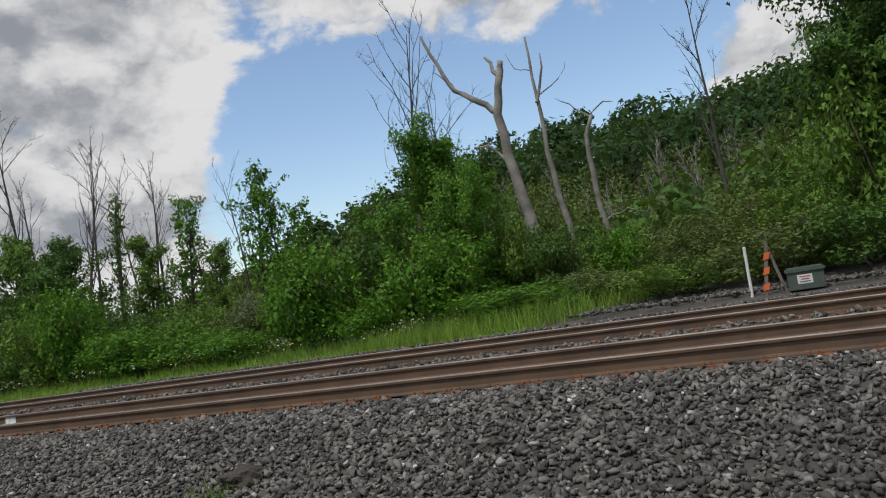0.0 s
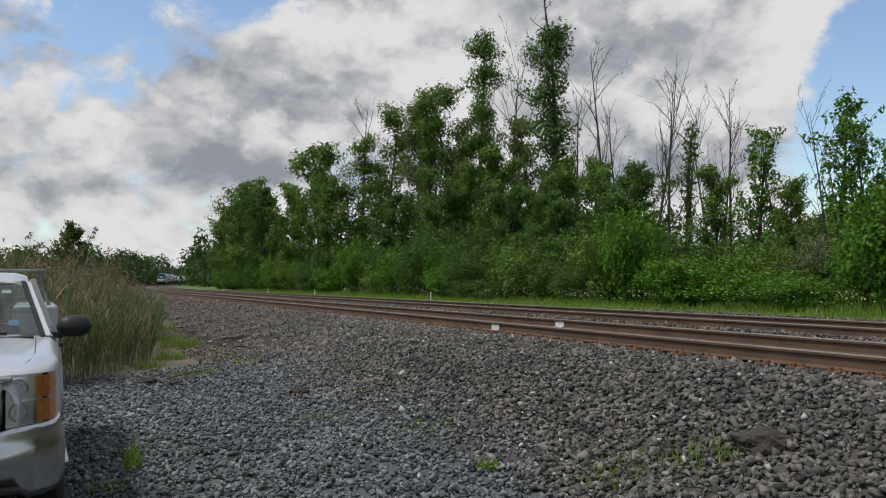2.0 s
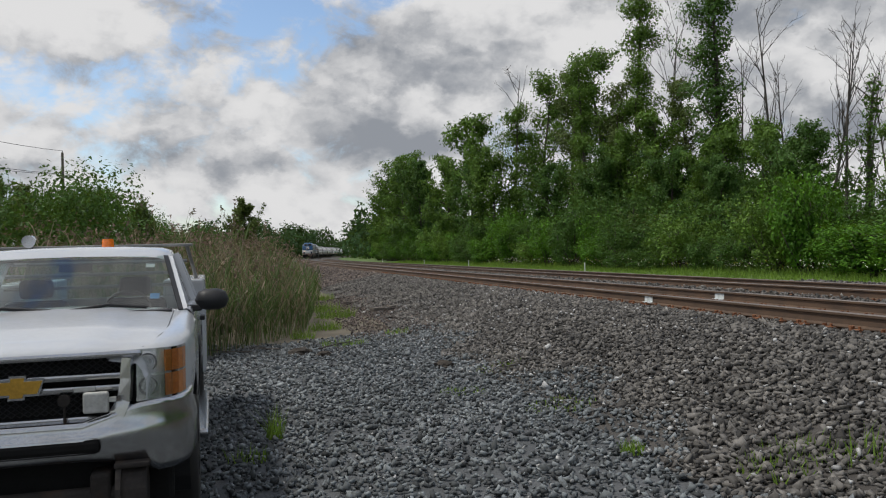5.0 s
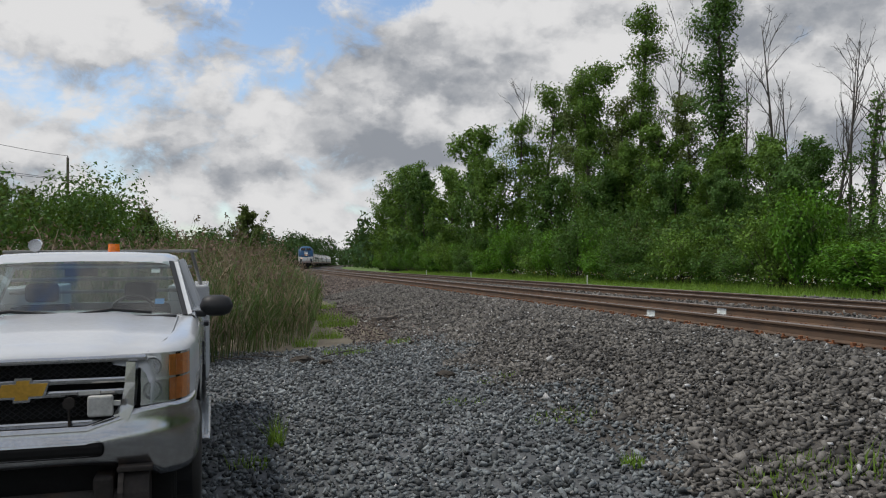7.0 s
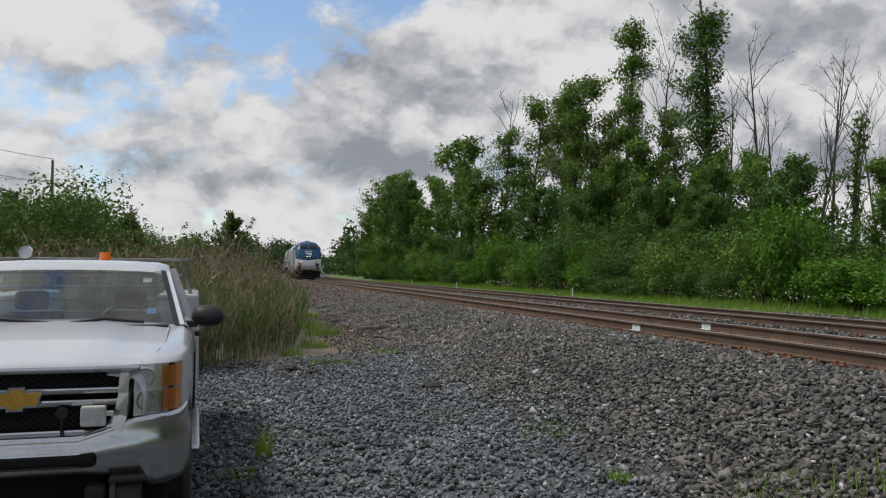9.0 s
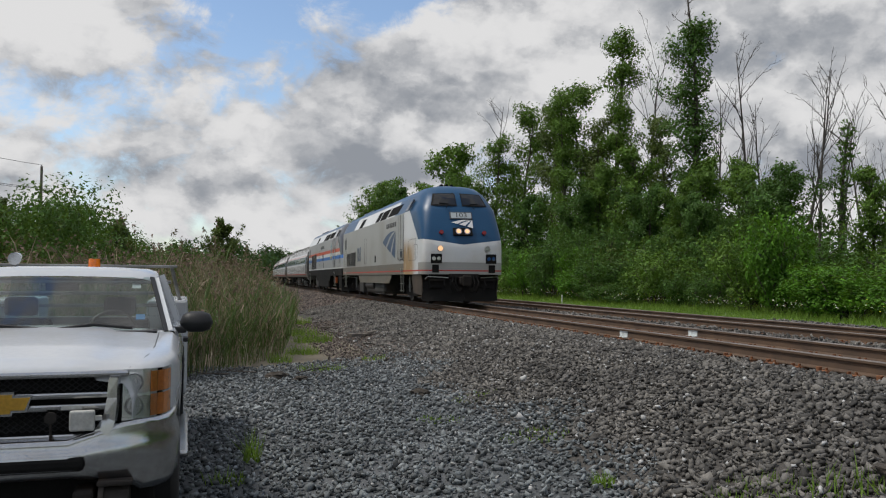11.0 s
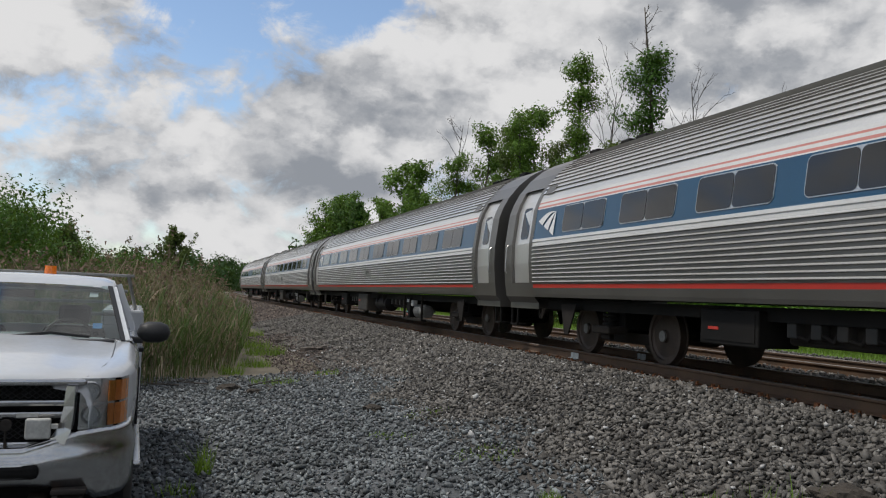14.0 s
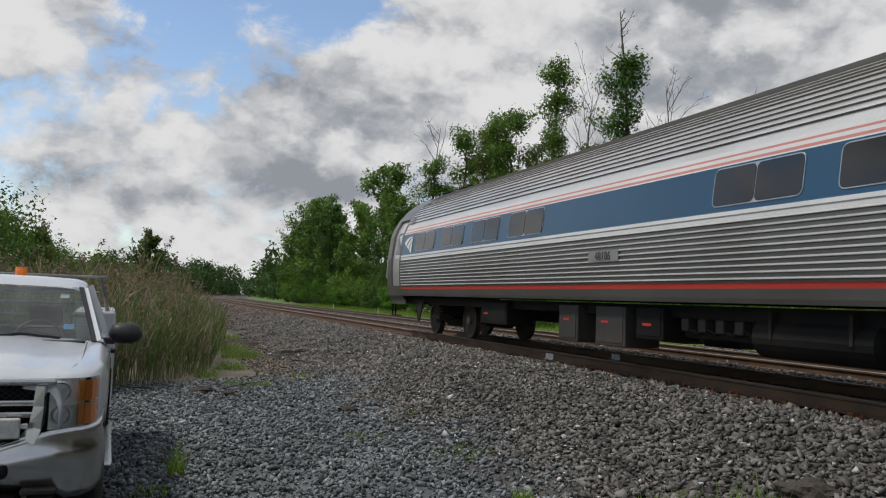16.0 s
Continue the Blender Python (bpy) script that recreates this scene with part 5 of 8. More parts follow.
def louvre(parent, y0, y1, u0, u1, sx, lean=0.18):
    bm = bmesh.new()
    quad(bm, [slope(y0 + lean * u0, u0, 0.006, sx), slope(y1 + lean * u0, u0, 0.006, sx), slope(y1 + lean * u1, u1, 0.006, sx), slope(y0 + lean * u1, u1, 0.006, sx)])
    for i in range(7):
        u = u0 + (u1 - u0) * (i + 0.3) / 7
        slab(bm, [slope(y0 + lean * u, u, 0.008, sx), slope(y1 + lean * u, u, 0.008, sx), slope(y1 + lean * u, u + 0.05, 0.022, sx), slope(y0 + lean * u, u + 0.05, 0.022, sx)], 0.004)
    part("roof_louvre", bm, BLACK_P, parent, "black slatted vent")


def grille(parent, y0, y1, z0, z1, sx):
    bm = bmesh.new()
    box(bm, *sorted((sx * 1.498, sx * 1.504)), y0, y1, z0, z1)
    g = part("side_grille", bm, BLACK_P, parent, "black radiator grille")
    bm = bmesh.new()
    n = 15
    for i in range(n):
        z = z0 + (z1 - z0) * (i + 0.5) / n
        slab(bm, [(sx * 1.506, y0 + 0.03, z - 0.02), (sx * 1.506, y1 - 0.03, z - 0.02), (sx * 1.528, y1 - 0.03, z + 0.012), (sx * 1.528, y0 + 0.03, z + 0.012)], 0.005)
    for y in (y0 + 0.012, y1 - 0.012, (y0 + y1) / 2):
        box(bm, *sorted((sx * 1.5, sx * 1.532)), y - 0.012, y + 0.012, z0, z1)
    part("slats", bm, surface_cache("grille_steel"), g)


def swoosh(parent, y, z, w, h, material, m_side, label):
    """Three tapering blades fanning out, as a plain painted emblem."""
    for k in range(3):
        bm = bmesh.new()
        pts_a, pts_b = [], []
        for i in range(9):
            t = i / 8
            base = -0.5 + 0.36 * k
            u0 = (1 - t) * base + t * 0.5
            u1 = (1 - t) * (base + 0.27) + t * 0.5
            lift = 0.34 - 0.30 * k
            v = -0.30 * (1 - t) * (k) * 0.9 + t * 0.5 + (1 - t) * (0.05 + lift * 0.15) + 0.16 * math.sin(math.pi * t) * (1.2 - 0.6 * k)
            v1 = v - (1 - t) * 0.26
            pts_a.append((u0 * w, v * h, 0.0))
            pts_b.append((u1 * w, v1 * h, 0.0))
        va, vb = [bm.verts.new(p) for p in pts_a], [bm.verts.new(p) for p in pts_b]
        for i in range(8):
            if i < 7:
                bm.faces.new((va[i], va[i + 1], vb[i + 1], vb[i]))
            else:
                bm.faces.new((va[7], va[8], vb[7]))
        ob = part("emblem", bm, material, parent, label)
        ob.matrix_basis = m_side @ pose(0, 0, 0.004)


def word_bars(parent, m, w, h, n, material):
    """A row of upright bars standing for a brand word."""
    for i in range(n):
        bm = bmesh.new()
        x = (i - (n - 1) / 2) * w / n
        box(bm, x - w / n * 0.33, x + w / n * 0.33, -h / 2, h / 2, 0.001, 0.005)
        part("brand_bar", bm, material, parent).matrix_basis = m


def locomotive(name, label, color, mats, number, first):
    lo = thing(name, label, "locomotive")
    body = part("body", loco_shell(color), mats, lo)
    # roof gear
    for hw, y0, y1, z1 in ((0.7, -7.6, -4.2, 4.56), (0.5, -2.4, -0.6, 4.54), (0.55, 3.2, 4.6, 4.52)):
        bm = bmesh.new()
        box(bm, -hw, hw, y0, y1, 4.34, z1, 0.05)
        part("roof_hatch", bm, mats[-1] if first else BLACK_P, lo)
    bm = bmesh.new()
    for x in (-0.2, 0.0, 0.2):
        cyl(bm, (x, 7.5, 4.57), (x, 7.95, 4.56), 0.025, 0.055, seg=10)
    box(bm, -0.28, 0.28, 7.5, 7.58, 4.46, 4.57, 0.01)
    part("horn", bm, BLACK_P, lo)
    for sx in (1, -1):
        if first:
            grille(lo, -8.50, -7.05, 1.60, 2.32, sx)
            grille(lo, -6.90, -5.40, 1.60, 2.34, sx)
        else:
            grille(lo, -7.64, -5.72, 1.60, 2.68, sx)
            grille(lo, -5.55, -4.25, 1.60, 2.72, sx)
        louvre(lo, -4.25, -3.2, 0.02, 0.98, sx)
        louvre(lo, 0.6, 1.5, 0.02, 0.98, sx)
        louvre(lo, 1.75, 3.3, 0.02, 0.98, sx)
        louvre(lo, 3.55, 5.75, 0.10, 0.98, sx, 0.3)
        # cab side windows
        bm = bmesh.new()
        slab(bm, [slope(7.28, 0.06, 0.004, sx), slope(7.95, 0.06, 0.004, sx), slope(8.05, 0.95, 0.004, sx), slope(7.5, 0.95, 0.004, sx)], 0.012 * sx)
        part("cab_window", bm, TINTED, lo, "dark cab side window")
        bm = bmesh.new()
        slab(bm, [slope(8.08, 0.0, 0.02, sx), slope(8.35, 0.0, 0.10, sx), slope(8.35, 0.9, 0.10, sx), slope(8.08, 0.9, 0.02, sx)], 0.02 * sx)
        part("mirror_panel", bm, GREY_P, lo)
        # cab door with steps let into it, handrails and ladder
        bm = bmesh.new()
        for y in (6.42, 7.05):
            box(bm, *sorted((sx * 1.495, sx * 1.508)), y - 0.012, y + 0.012, 1.62, 3.5)
        box(bm, *sorted((sx * 1.49, sx * 1.506)), 6.45, 7.02, 1.66, 2.1)
        part("door_seam", bm, DARK_P, lo)
        bm = bmesh.new()
        for z in (1.72, 2.02):
            box(bm, *sorted((sx * 1.50, sx * 1.52)), 6.5, 6.98, z, z + 0.05)
        part("recessed_step", bm, BRIGHT, lo)
        for y in (6.28, 7.2):
            bm = bmesh.new()
            tube(bm, [(sx * 1.51, y, 1.66), (sx * 1.57, y, 1.74), (sx * 1.57, y, 3.4), (sx * 1.51, y, 3.48)], 0.018, 8)
            part("handrail", bm, BRIGHT, lo)
        for yl in (6.72, -9.2):
            bm = bmesh.new()
            for y in (yl - 0.22, yl + 0.22):
                cyl(bm, (sx * 1.46, y, 0.42), (sx * 1.49, y, 1.35), 0.02, seg=6)
            for z in (0.44, 0.72, 0.98, 1.24):
                box(bm, sx * 1.47 - 0.05, sx * 1.47 + 0.05, yl - 0.22, yl + 0.22, z, z + 0.03)
            part("ladder", bm, BRIGHT, lo, "pale steel ladder")
        # rear door
        bm = bmesh.new()
        for y in (-9.5, -8.92):
            box(bm, *sorted((sx * 1.496, sx * 1.507)), y - 0.014, y + 0.014, 1.62, 3.25)
        box(bm, *sorted((sx * 1.496, sx * 1.506)), -9.42, -9.0, 2.6, 3.15)
        part("rear_door_seam", bm, DARK_P, lo)
        for y0, y1, z0, z1 in ((-2.4, -1.9, 1.66, 2.9), (8.0, 9.2, 1.62, 2.42), (8.95, 9.45, 1.72, 2.2)):
            bm = bmesh.new()
            for ya, yb, za, zb in ((y0, y1, z0, z0 + 0.012), (y0, y1, z1 - 0.012, z1), (y0, y0 + 0.012, z0, z1), (y1 - 0.012, y1, z0, z1)):
                box(bm, *sorted((sx * 1.496, sx * 1.5045)), ya, yb, za, zb)
            part("access_panel_seam", bm, LETTER_D, lo)
        bm = bmesh.new()
        box(bm, *sorted((sx * 1.49, sx * 1.505)), 0.55, 0.85, 1.68, 2.0, 0.0)
        part("filler_recess", bm, BLACK_P, lo)
        lettering(number, 1.08 if first else 0.70, LOGO_BLUE if first else LETTER_D, lo, on_side(1.506, -4.25 if first else 0.1, 2.13 if first else 2.36, sx), 0.96 if first else 0.9, "road_number")
        if first:
            swoosh(lo, 4.0, 2.45, 2.9, 0.88, LOGO_BLUE, on_side(1.502, 4.0, 2.44, sx) @ pose(0, 0, 0), "blue three-blade painted emblem")
            word_bars(lo, on_side(1.503, 4.5, 3.18, sx), 2.2, 0.19, 6, LETTER_D)
        else:
            swoosh(lo, -1.0, 3.12, 0.85, 0.27, LETTER_D, on_side(1.502, -1.0, 3.1, sx), "dark three-blade painted emblem")
            word_bars(lo, on_side(1.503, 0.2, 3.12, sx), 1.5, 0.2, 6, LETTER_D)
            bm = bmesh.new()
            cyl(bm, (sx * 1.5, 4.9, 2.75), (sx * 1.506, 4.9, 2.75), 0.42, seg=24)
            part("badge", bm, GREEN_E, lo, "oval teal and cream painted badge").matrix_basis = Matrix.Translation((0, 4.9 * 0.4, -0.55)) @ Matrix.Diagonal((1, 0.6, 1.2, 1))
            bm = bmesh.new()
            slab(bm, [(sx * 1.507, 4.6, 2.20), (sx * 1.507, 5.2, 2.20), (sx * 1.507, 5.25, 2.36), (sx * 1.507, 4.55, 2.36)], 0.003 * sx)
            part("badge_ribbon", bm, YELLOW_E, lo)
            bm = bmesh.new()
            for k in range(5):
                box(bm, *sorted((sx * 1.501, sx * 1.505)), 7.75, 8.05, 3.06 + 0.05 * k, 3.085 + 0.05 * k)
            part("flag_decal", bm, RED_S, lo)
    # fuel tank, battery boxes, air tanks
    bm = bmesh.new()
    if first:
        box(bm, -1.35, 1.35, -2.6, 2.2, 0.24, SILL, 0.12)
    else:
        box(bm, -1.46, 1.46, -3.4, 3.4, 0.28, SILL - 0.01, 0.08)
    part("fuel_tank", bm, LOWER_P if first else BLACK_P, lo)
    for sx in (1, -1):
        bm = bmesh.new()
        box(bm, *sorted((sx * 0.8, sx * 1.46)), -4.05, -2.9, 0.25, 1.0, 0.03)
        part("equipment_box", bm, LOWER_P, lo)
        bm = bmesh.new()
        cyl(bm, (sx * 1.2, -2.4, 0.62), (sx * 1.2, -0.2, 0.62), 0.24, seg=16)
        part("air_tank", bm, LOWER_P, lo)
        bm = bmesh.new()
        slab(bm, [(sx * 1.47, -4.6, SILL), (sx * 1.47, 4.6, SILL), (sx * 1.47, 3.9, 0.72), (sx * 1.47, -3.9, 0.72)], 0.03 * sx)
        part("side_skirt", bm, SKIRT_P if first else BLACK_P, lo)
        bm = bmesh.new()
        slab(bm, [(sx * 1.46, 8.35, SILL), (sx * 1.46, 9.95, SILL), (sx * 1.40, 9.95, 0.32), (sx * 1.40, 8.45, 0.40)], 0.03 * sx)
        part("pilot_side", bm, PILOT if first else BLACK_P, lo)
        bm = bmesh.new()
        box(bm, *sorted((sx * 1.2, sx * 1.33)), 6.0 - 0.25, 6.0 + 0.25, 0.62, 1.0, 0.02)
        part("sand_box", bm, ORANGE if not first else GRIME, lo)
    for y in (6.9, -7.0):
        bogie(lo, y, 2.75, WHEEL_BIG, 0.508, True)
    # pilot plough, coupler, hoses
    bm = bmesh.new()
    for sx in (1, -1):
        slab(bm, [(sx * 1.42, 9.95, 0.14), (0, 10.55, 0.14), (0, 10.36, 0.80), (sx * 1.42, 9.85, 0.86)], 0.03)
    part("pilot_plough", bm, BLACK_P, lo, "dull black pilot plough")
    bm = bmesh.new()
    box(bm, -0.22, 0.22, 10.25, 10.78, 0.74, 1.02, 0.05)
    box(bm, -0.15, 0.15, 10.7, 10.88, 0.68, 1.06, 0.04)
    box(bm, -0.55, 0.55, 10.2, 10.45, 0.98, 1.12, 0.02)
    part("coupler", bm, GRIME, lo)
    for x in (-0.75, -0.5, 0.5, 0.72):
        bm = bmesh.new()
        tube(bm, [(x, 10.38, 0.95), (x * 1.05, 10.55, 0.7), (x * 0.9, 10.52, 0.45)], 0.025)
        part("air_hose", bm, BLACK_P, lo)
    bm = bmesh.new()
    for sx in (1, -1):
        tube(bm, [(sx * 0.6, 10.5, 0.98), (sx * 1.3, 10.28, 1.02), (sx * 1.38, 10.2, 0.92)], 0.016)
    part("cut_lever", bm, BRIGHT, lo)
    # windscreens on the sloped nose
    for sx in (1, -1):
        f = part("windscreen_gasket", nose_patch([(sx * 0.10, 3.60), (sx * 1.06, 3.60), (sx * 0.90, 4.08), (sx * 0.10, 4.11)], 0.012), BLACK_P, lo, "", True)
        part("windscreen", nose_patch([(sx * 0.13, 3.64), (sx * 1.00, 3.64), (sx * 0.85, 4.04), (sx * 0.13, 4.07)], 0.020), TINTED, f, "dark reflective windscreen pane", True)
        bm = bmesh.new()
        tube(bm, [nose_point(sx * 0.55, 3.48, 0.03), nose_point(sx * 0.40, 3.66, 0.04), nose_point(sx * 0.75, 3.69, 0.04)], 0.012)
        part("wiper", bm, BLACK_P, f)
        # marker light, ditch light and number recess on the front
        on = first and sx > 0
        m = on_nose(sx * 0.88, 2.02)
        bm = bmesh.new()
        cyl(bm, (0, 0, -0.03), (0, 0, 0.03), 0.125, 0.112, seg=20)
        rim = part("ditch_light_rim", bm, BRIGHT, lo, m=m)
        bm = bmesh.new()
        cyl(bm, (0, 0, 0.028), (0, 0, 0.040), 0.094, seg=20)
        part("ditch_light", bm, LAMP_ON if on else LENS, rim, "lit warm ditch light" if on else "unlit ditch light")
        m = on_nose(sx * 1.02, 1.66)
        bm = bmesh.new()
        box(bm, -0.20, 0.20, -0.17, 0.17, -0.08, 0.02, 0.012)
        rec = part("light_recess", bm, BLACK_P, lo, m=m)
        for k in (-0.09, 0.09):
            bm = bmesh.new()
            cyl(bm, (k, 0, 0.016), (k, 0, 0.035), 0.075, 0.066, seg=16)
            part("recessed_lamp", bm, LENS if first and sx > 0 else BLUE_LENS, rec)
        bm = bmesh.new()
        box(bm, -0.12, 0.12, -0.14, 0.14, -0.05, 0.03, 0.012)
        part("mu_socket", bm, BLACK_P, lo, m=on_nose(sx * 1.05, 1.30))
        bm = bmesh.new()
        cyl(bm, (0, 0, -0.02), (0, 0, 0.05), 0.085, 0.075, seg=16)
        part("marker_light", bm, RED_LENS, lo, m=on_nose(sx * 0.80, 2.60))
        for k in range(9):
            bm = bmesh.new()
            cyl(bm, (0, 0, -0.01), (0, 0, 0.012), 0.013, seg=6)
            part("bolt", bm, BRIGHT, lo, m=on_nose(sx * (0.12 + 0.14 * k), 1.56))
    bm = bmesh.new()
    box(bm, -0.36, 0.36, -0.15, 0.15, -0.06, 0.035, 0.02)
    hl = part("headlight_housing", bm, BLACK_P, lo, m=on_nose(0, 2.64))
    for x in (-0.16, 0.16):
        bm = bmesh.new()
        cyl(bm, (x, 0, 0.03), (x, 0, 0.042), 0.115, seg=20)
        hr = part("headlight_rim", bm, BRIGHT, hl)
        bm = bmesh.new()
        cyl(bm, (x, 0, 0.04), (x, 0, 0.052), 0.078, seg=18)
        part("headlight", bm, LAMP_ON if first else LENS, hr, "lit warm headlight" if first else "unlit headlight")
    bm = bmesh.new()
    box(bm, -0.42, 0.42, -0.15, 0.15, -0.03, 0.012, 0.006)
    rim = part("number_board_frame", bm, DARK_P, lo, m=on_nose(0, 3.24))
    bm = bmesh.new()
    box(bm, -0.38, 0.38, -0.115, 0.115, 0.008, 0.02)
    nb = part("number_board", bm, BOARD_P if first else DARK_P, rim)
    lettering(number, 0.26, LETTER_D if first else LETTER_W, rim, pose(0, 0, 0.024), 1.25, "road_number")
    if first:
        swoosh(lo, 0, 0, 0.80, 0.26, LETTER_W, on_nose(0, 2.95, 0.018), "white three-blade painted emblem")
    # brackets, pipes and cables under the front sill
    for x in (-0.95, 0.95):
        bm = bmesh.new()
        box(bm, x - 0.3, x + 0.3, 10.12, 10.34, 0.86, 0.93, 0.015)
        part("front_step", bm, GRIME, lo)
    bm = bmesh.new()
    box(bm, -1.2, 1.2, 10.0, 10.2, 0.6, 1.12, 0.03)
    part("end_beam", bm, BLACK_P, lo)
    for x in (-0.42, -0.3, 0.3, 0.4):
        bm = bmesh.new()
        tube(bm, [(x, 10.4, 1.1), (x * 1.2, 10.62, 0.8), (x * 0.8, 10.66, 0.5), (x * 0.4, 10.62, 0.62)], 0.028, 8)
        part("cable", bm, BLACK_P, lo)
    return lo


def colors_one(z, zone, y=0.0):
    # 0 silver, 1 white, 2 blue, 3 lower grey, 4 red, 5 charcoal, 6 rust-washed white
    if zone in ("nose", "wedge", "roof"):
        return 2
    if zone == "upper":
        return 2 if y < -6.5 or y > 5.1 else 1
    if zone == "rear":
        return 3
    if 1.21 < z < 1.255:
        return 4
    if z < 1.55:
        return 3 if zone == "side" else 0 if zone == "front" else 6
    return 0 if zone == "side" else 6 if zone == "cab" else 1


def colors_two(z, zone, y=0.0):
    # 0 grey, 1 white, 2 blue stripe, 3 black, 4 red, 5 charcoal
    if zone in ("nose", "wedge"):
        return 5
    if zone == "roof":
        return 6
    if zone == "upper":
        return 1 if y < 5.1 else 0
    if zone == "rear":
        return 5
    if z < 1.53:
        return 3
    if z < 1.60:
        return 1
    if z < 2.15:
        return 0
    if z < 2.36:
        return 2
    if z < 2.58:
        return 1
    if z < 2.80:
        return 4
    return 0 if zone == "side" else 0


LOCO_1 = locomotive("locomotive", "silver and blue passenger diesel locomotive with lit headlights", colors_one, [SILVER, WHITE_P, BLUE_P, SKIRT_P, RED_LINE, DARK_P, WASHED, BLUE_P], "103", True)
LOCO_2 = locomotive("locomotive", "grey diesel locomotive with red, white and blue stripes", colors_two, [GREY_P, WHITE_P, BLUE_S, BLACK_P, RED_S, DARK_P, BLUE_P], "704", False)

# ---- coaches ----
CAR_Z = (0.90, 1.00, 1.12, 1.70, 2.10, 2.75, 2.98, 3.23, 3.53, 3.76, 3.92, 4.00, 4.03)
CAR_X = (1.42, 1.52, 1.555, 1.60, 1.60, 1.515, 1.43, 1.295, 1.05, 0.78, 0.50, 0.22, 0.0)


def car_x(z):
    return float(np.interp(z, CAR_Z, CAR_X))


def car_profile():
    """Half the cross-section from sill to ridge: points (x, z) and the material of each strip."""
    pts, mats = [], []

    def add(x, z, m):
        pts.append((x, z))
        mats.append(m)

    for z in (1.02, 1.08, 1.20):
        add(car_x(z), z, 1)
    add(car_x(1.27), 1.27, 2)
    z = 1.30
    # darker steel between ribs and on their undersides: groove shade put into the colour
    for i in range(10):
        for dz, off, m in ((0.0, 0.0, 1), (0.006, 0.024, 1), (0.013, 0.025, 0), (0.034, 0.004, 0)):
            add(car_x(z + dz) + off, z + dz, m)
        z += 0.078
    add(car_x(2.09), 2.09, 3)
    add(car_x(2.10) + 0.012, 2.105, 3)
    add(car_x(2.16) + 0.012, 2.155, 3)
    add(car_x(2.17), 2.17, 4)
    for z in (2.45, 2.75):
        add(car_x(z), z, 4)
    for z, m in ((2.77, 3), (2.81, 5), (2.86, 3), (2.89, 5), (2.95, 3)):
        add(car_x(z), z, m)
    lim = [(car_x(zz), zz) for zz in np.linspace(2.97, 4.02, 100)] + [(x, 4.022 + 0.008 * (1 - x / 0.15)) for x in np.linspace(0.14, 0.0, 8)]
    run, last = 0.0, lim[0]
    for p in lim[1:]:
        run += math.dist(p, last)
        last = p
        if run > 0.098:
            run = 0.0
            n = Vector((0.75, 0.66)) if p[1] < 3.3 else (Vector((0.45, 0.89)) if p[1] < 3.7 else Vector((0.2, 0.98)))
            # the lip takes the darker steel, a painted shade line under each rib
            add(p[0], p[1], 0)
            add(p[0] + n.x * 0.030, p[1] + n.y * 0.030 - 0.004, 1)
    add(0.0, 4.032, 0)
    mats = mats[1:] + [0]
    return pts, mats


def side_panel(y0, y1, z0, z1, r, off, sx, thick=0.0):
    """A panel with rounded corners laid on the curved side of a coach."""
    bm = bmesh.new()
    out = []
    for cy, cz, a0 in ((y1 - r, z1 - r, 0), (y0 + r, z1 - r, 90), (y0 + r, z0 + r, 180), (y1 - r, z0 + r, 270)):
        for i in range(4):
            a = radians(a0 + 30 * i)
            y, z = cy + r * math.cos(a), cz + r * math.sin(a)
            out.append((sx * (car_x(z) + off), y, z))
    f = quad(bm, out)
    if thick:
        ext = bmesh.ops.extrude_face_region(bm, geom=[f])
        bmesh.ops.translate(bm, vec=(-sx * thick, 0, 0), verts=[v for v in ext["geom"] if isinstance(v, bmesh.types.BMVert)])
    return bm


PLATE_P = surface("pale_terminal_box_paint", (0.42, 0.42, 0.40), (0.34, 0.34, 0.33), 6, 0.5)
# gear hung under each coach: kind and its stretch of the car's length
UNDER = {
    "82674": (("high_box", -6.2, -4.8), ("pipes", -4.4, -2.4), ("tank", -2.0, 0.2), ("box", 0.8, 2.5), ("box", 2.9, 3.7), ("high_box", 4.0, 5.0), ("rack", 5.1, 6.9)),
    "82736": (("high_box", -6.0, -4.8), ("pipes", -4.6, -3.0), ("box", -2.5, -0.9), ("tank", 0.3, 1.8), ("pipes", 2.0, 4.1), ("rack", 4.4, 6.4)),
    "48186": (("high_box", -5.6, -4.2), ("box", -1.9, -1.2), ("box", -0.6, 0.3), ("high_box", 0.6, 1.3), ("pipes", 1.4, 2.9), ("tank", 3.1, 4.9), ("high_box", 5.3, 6.6)),
}


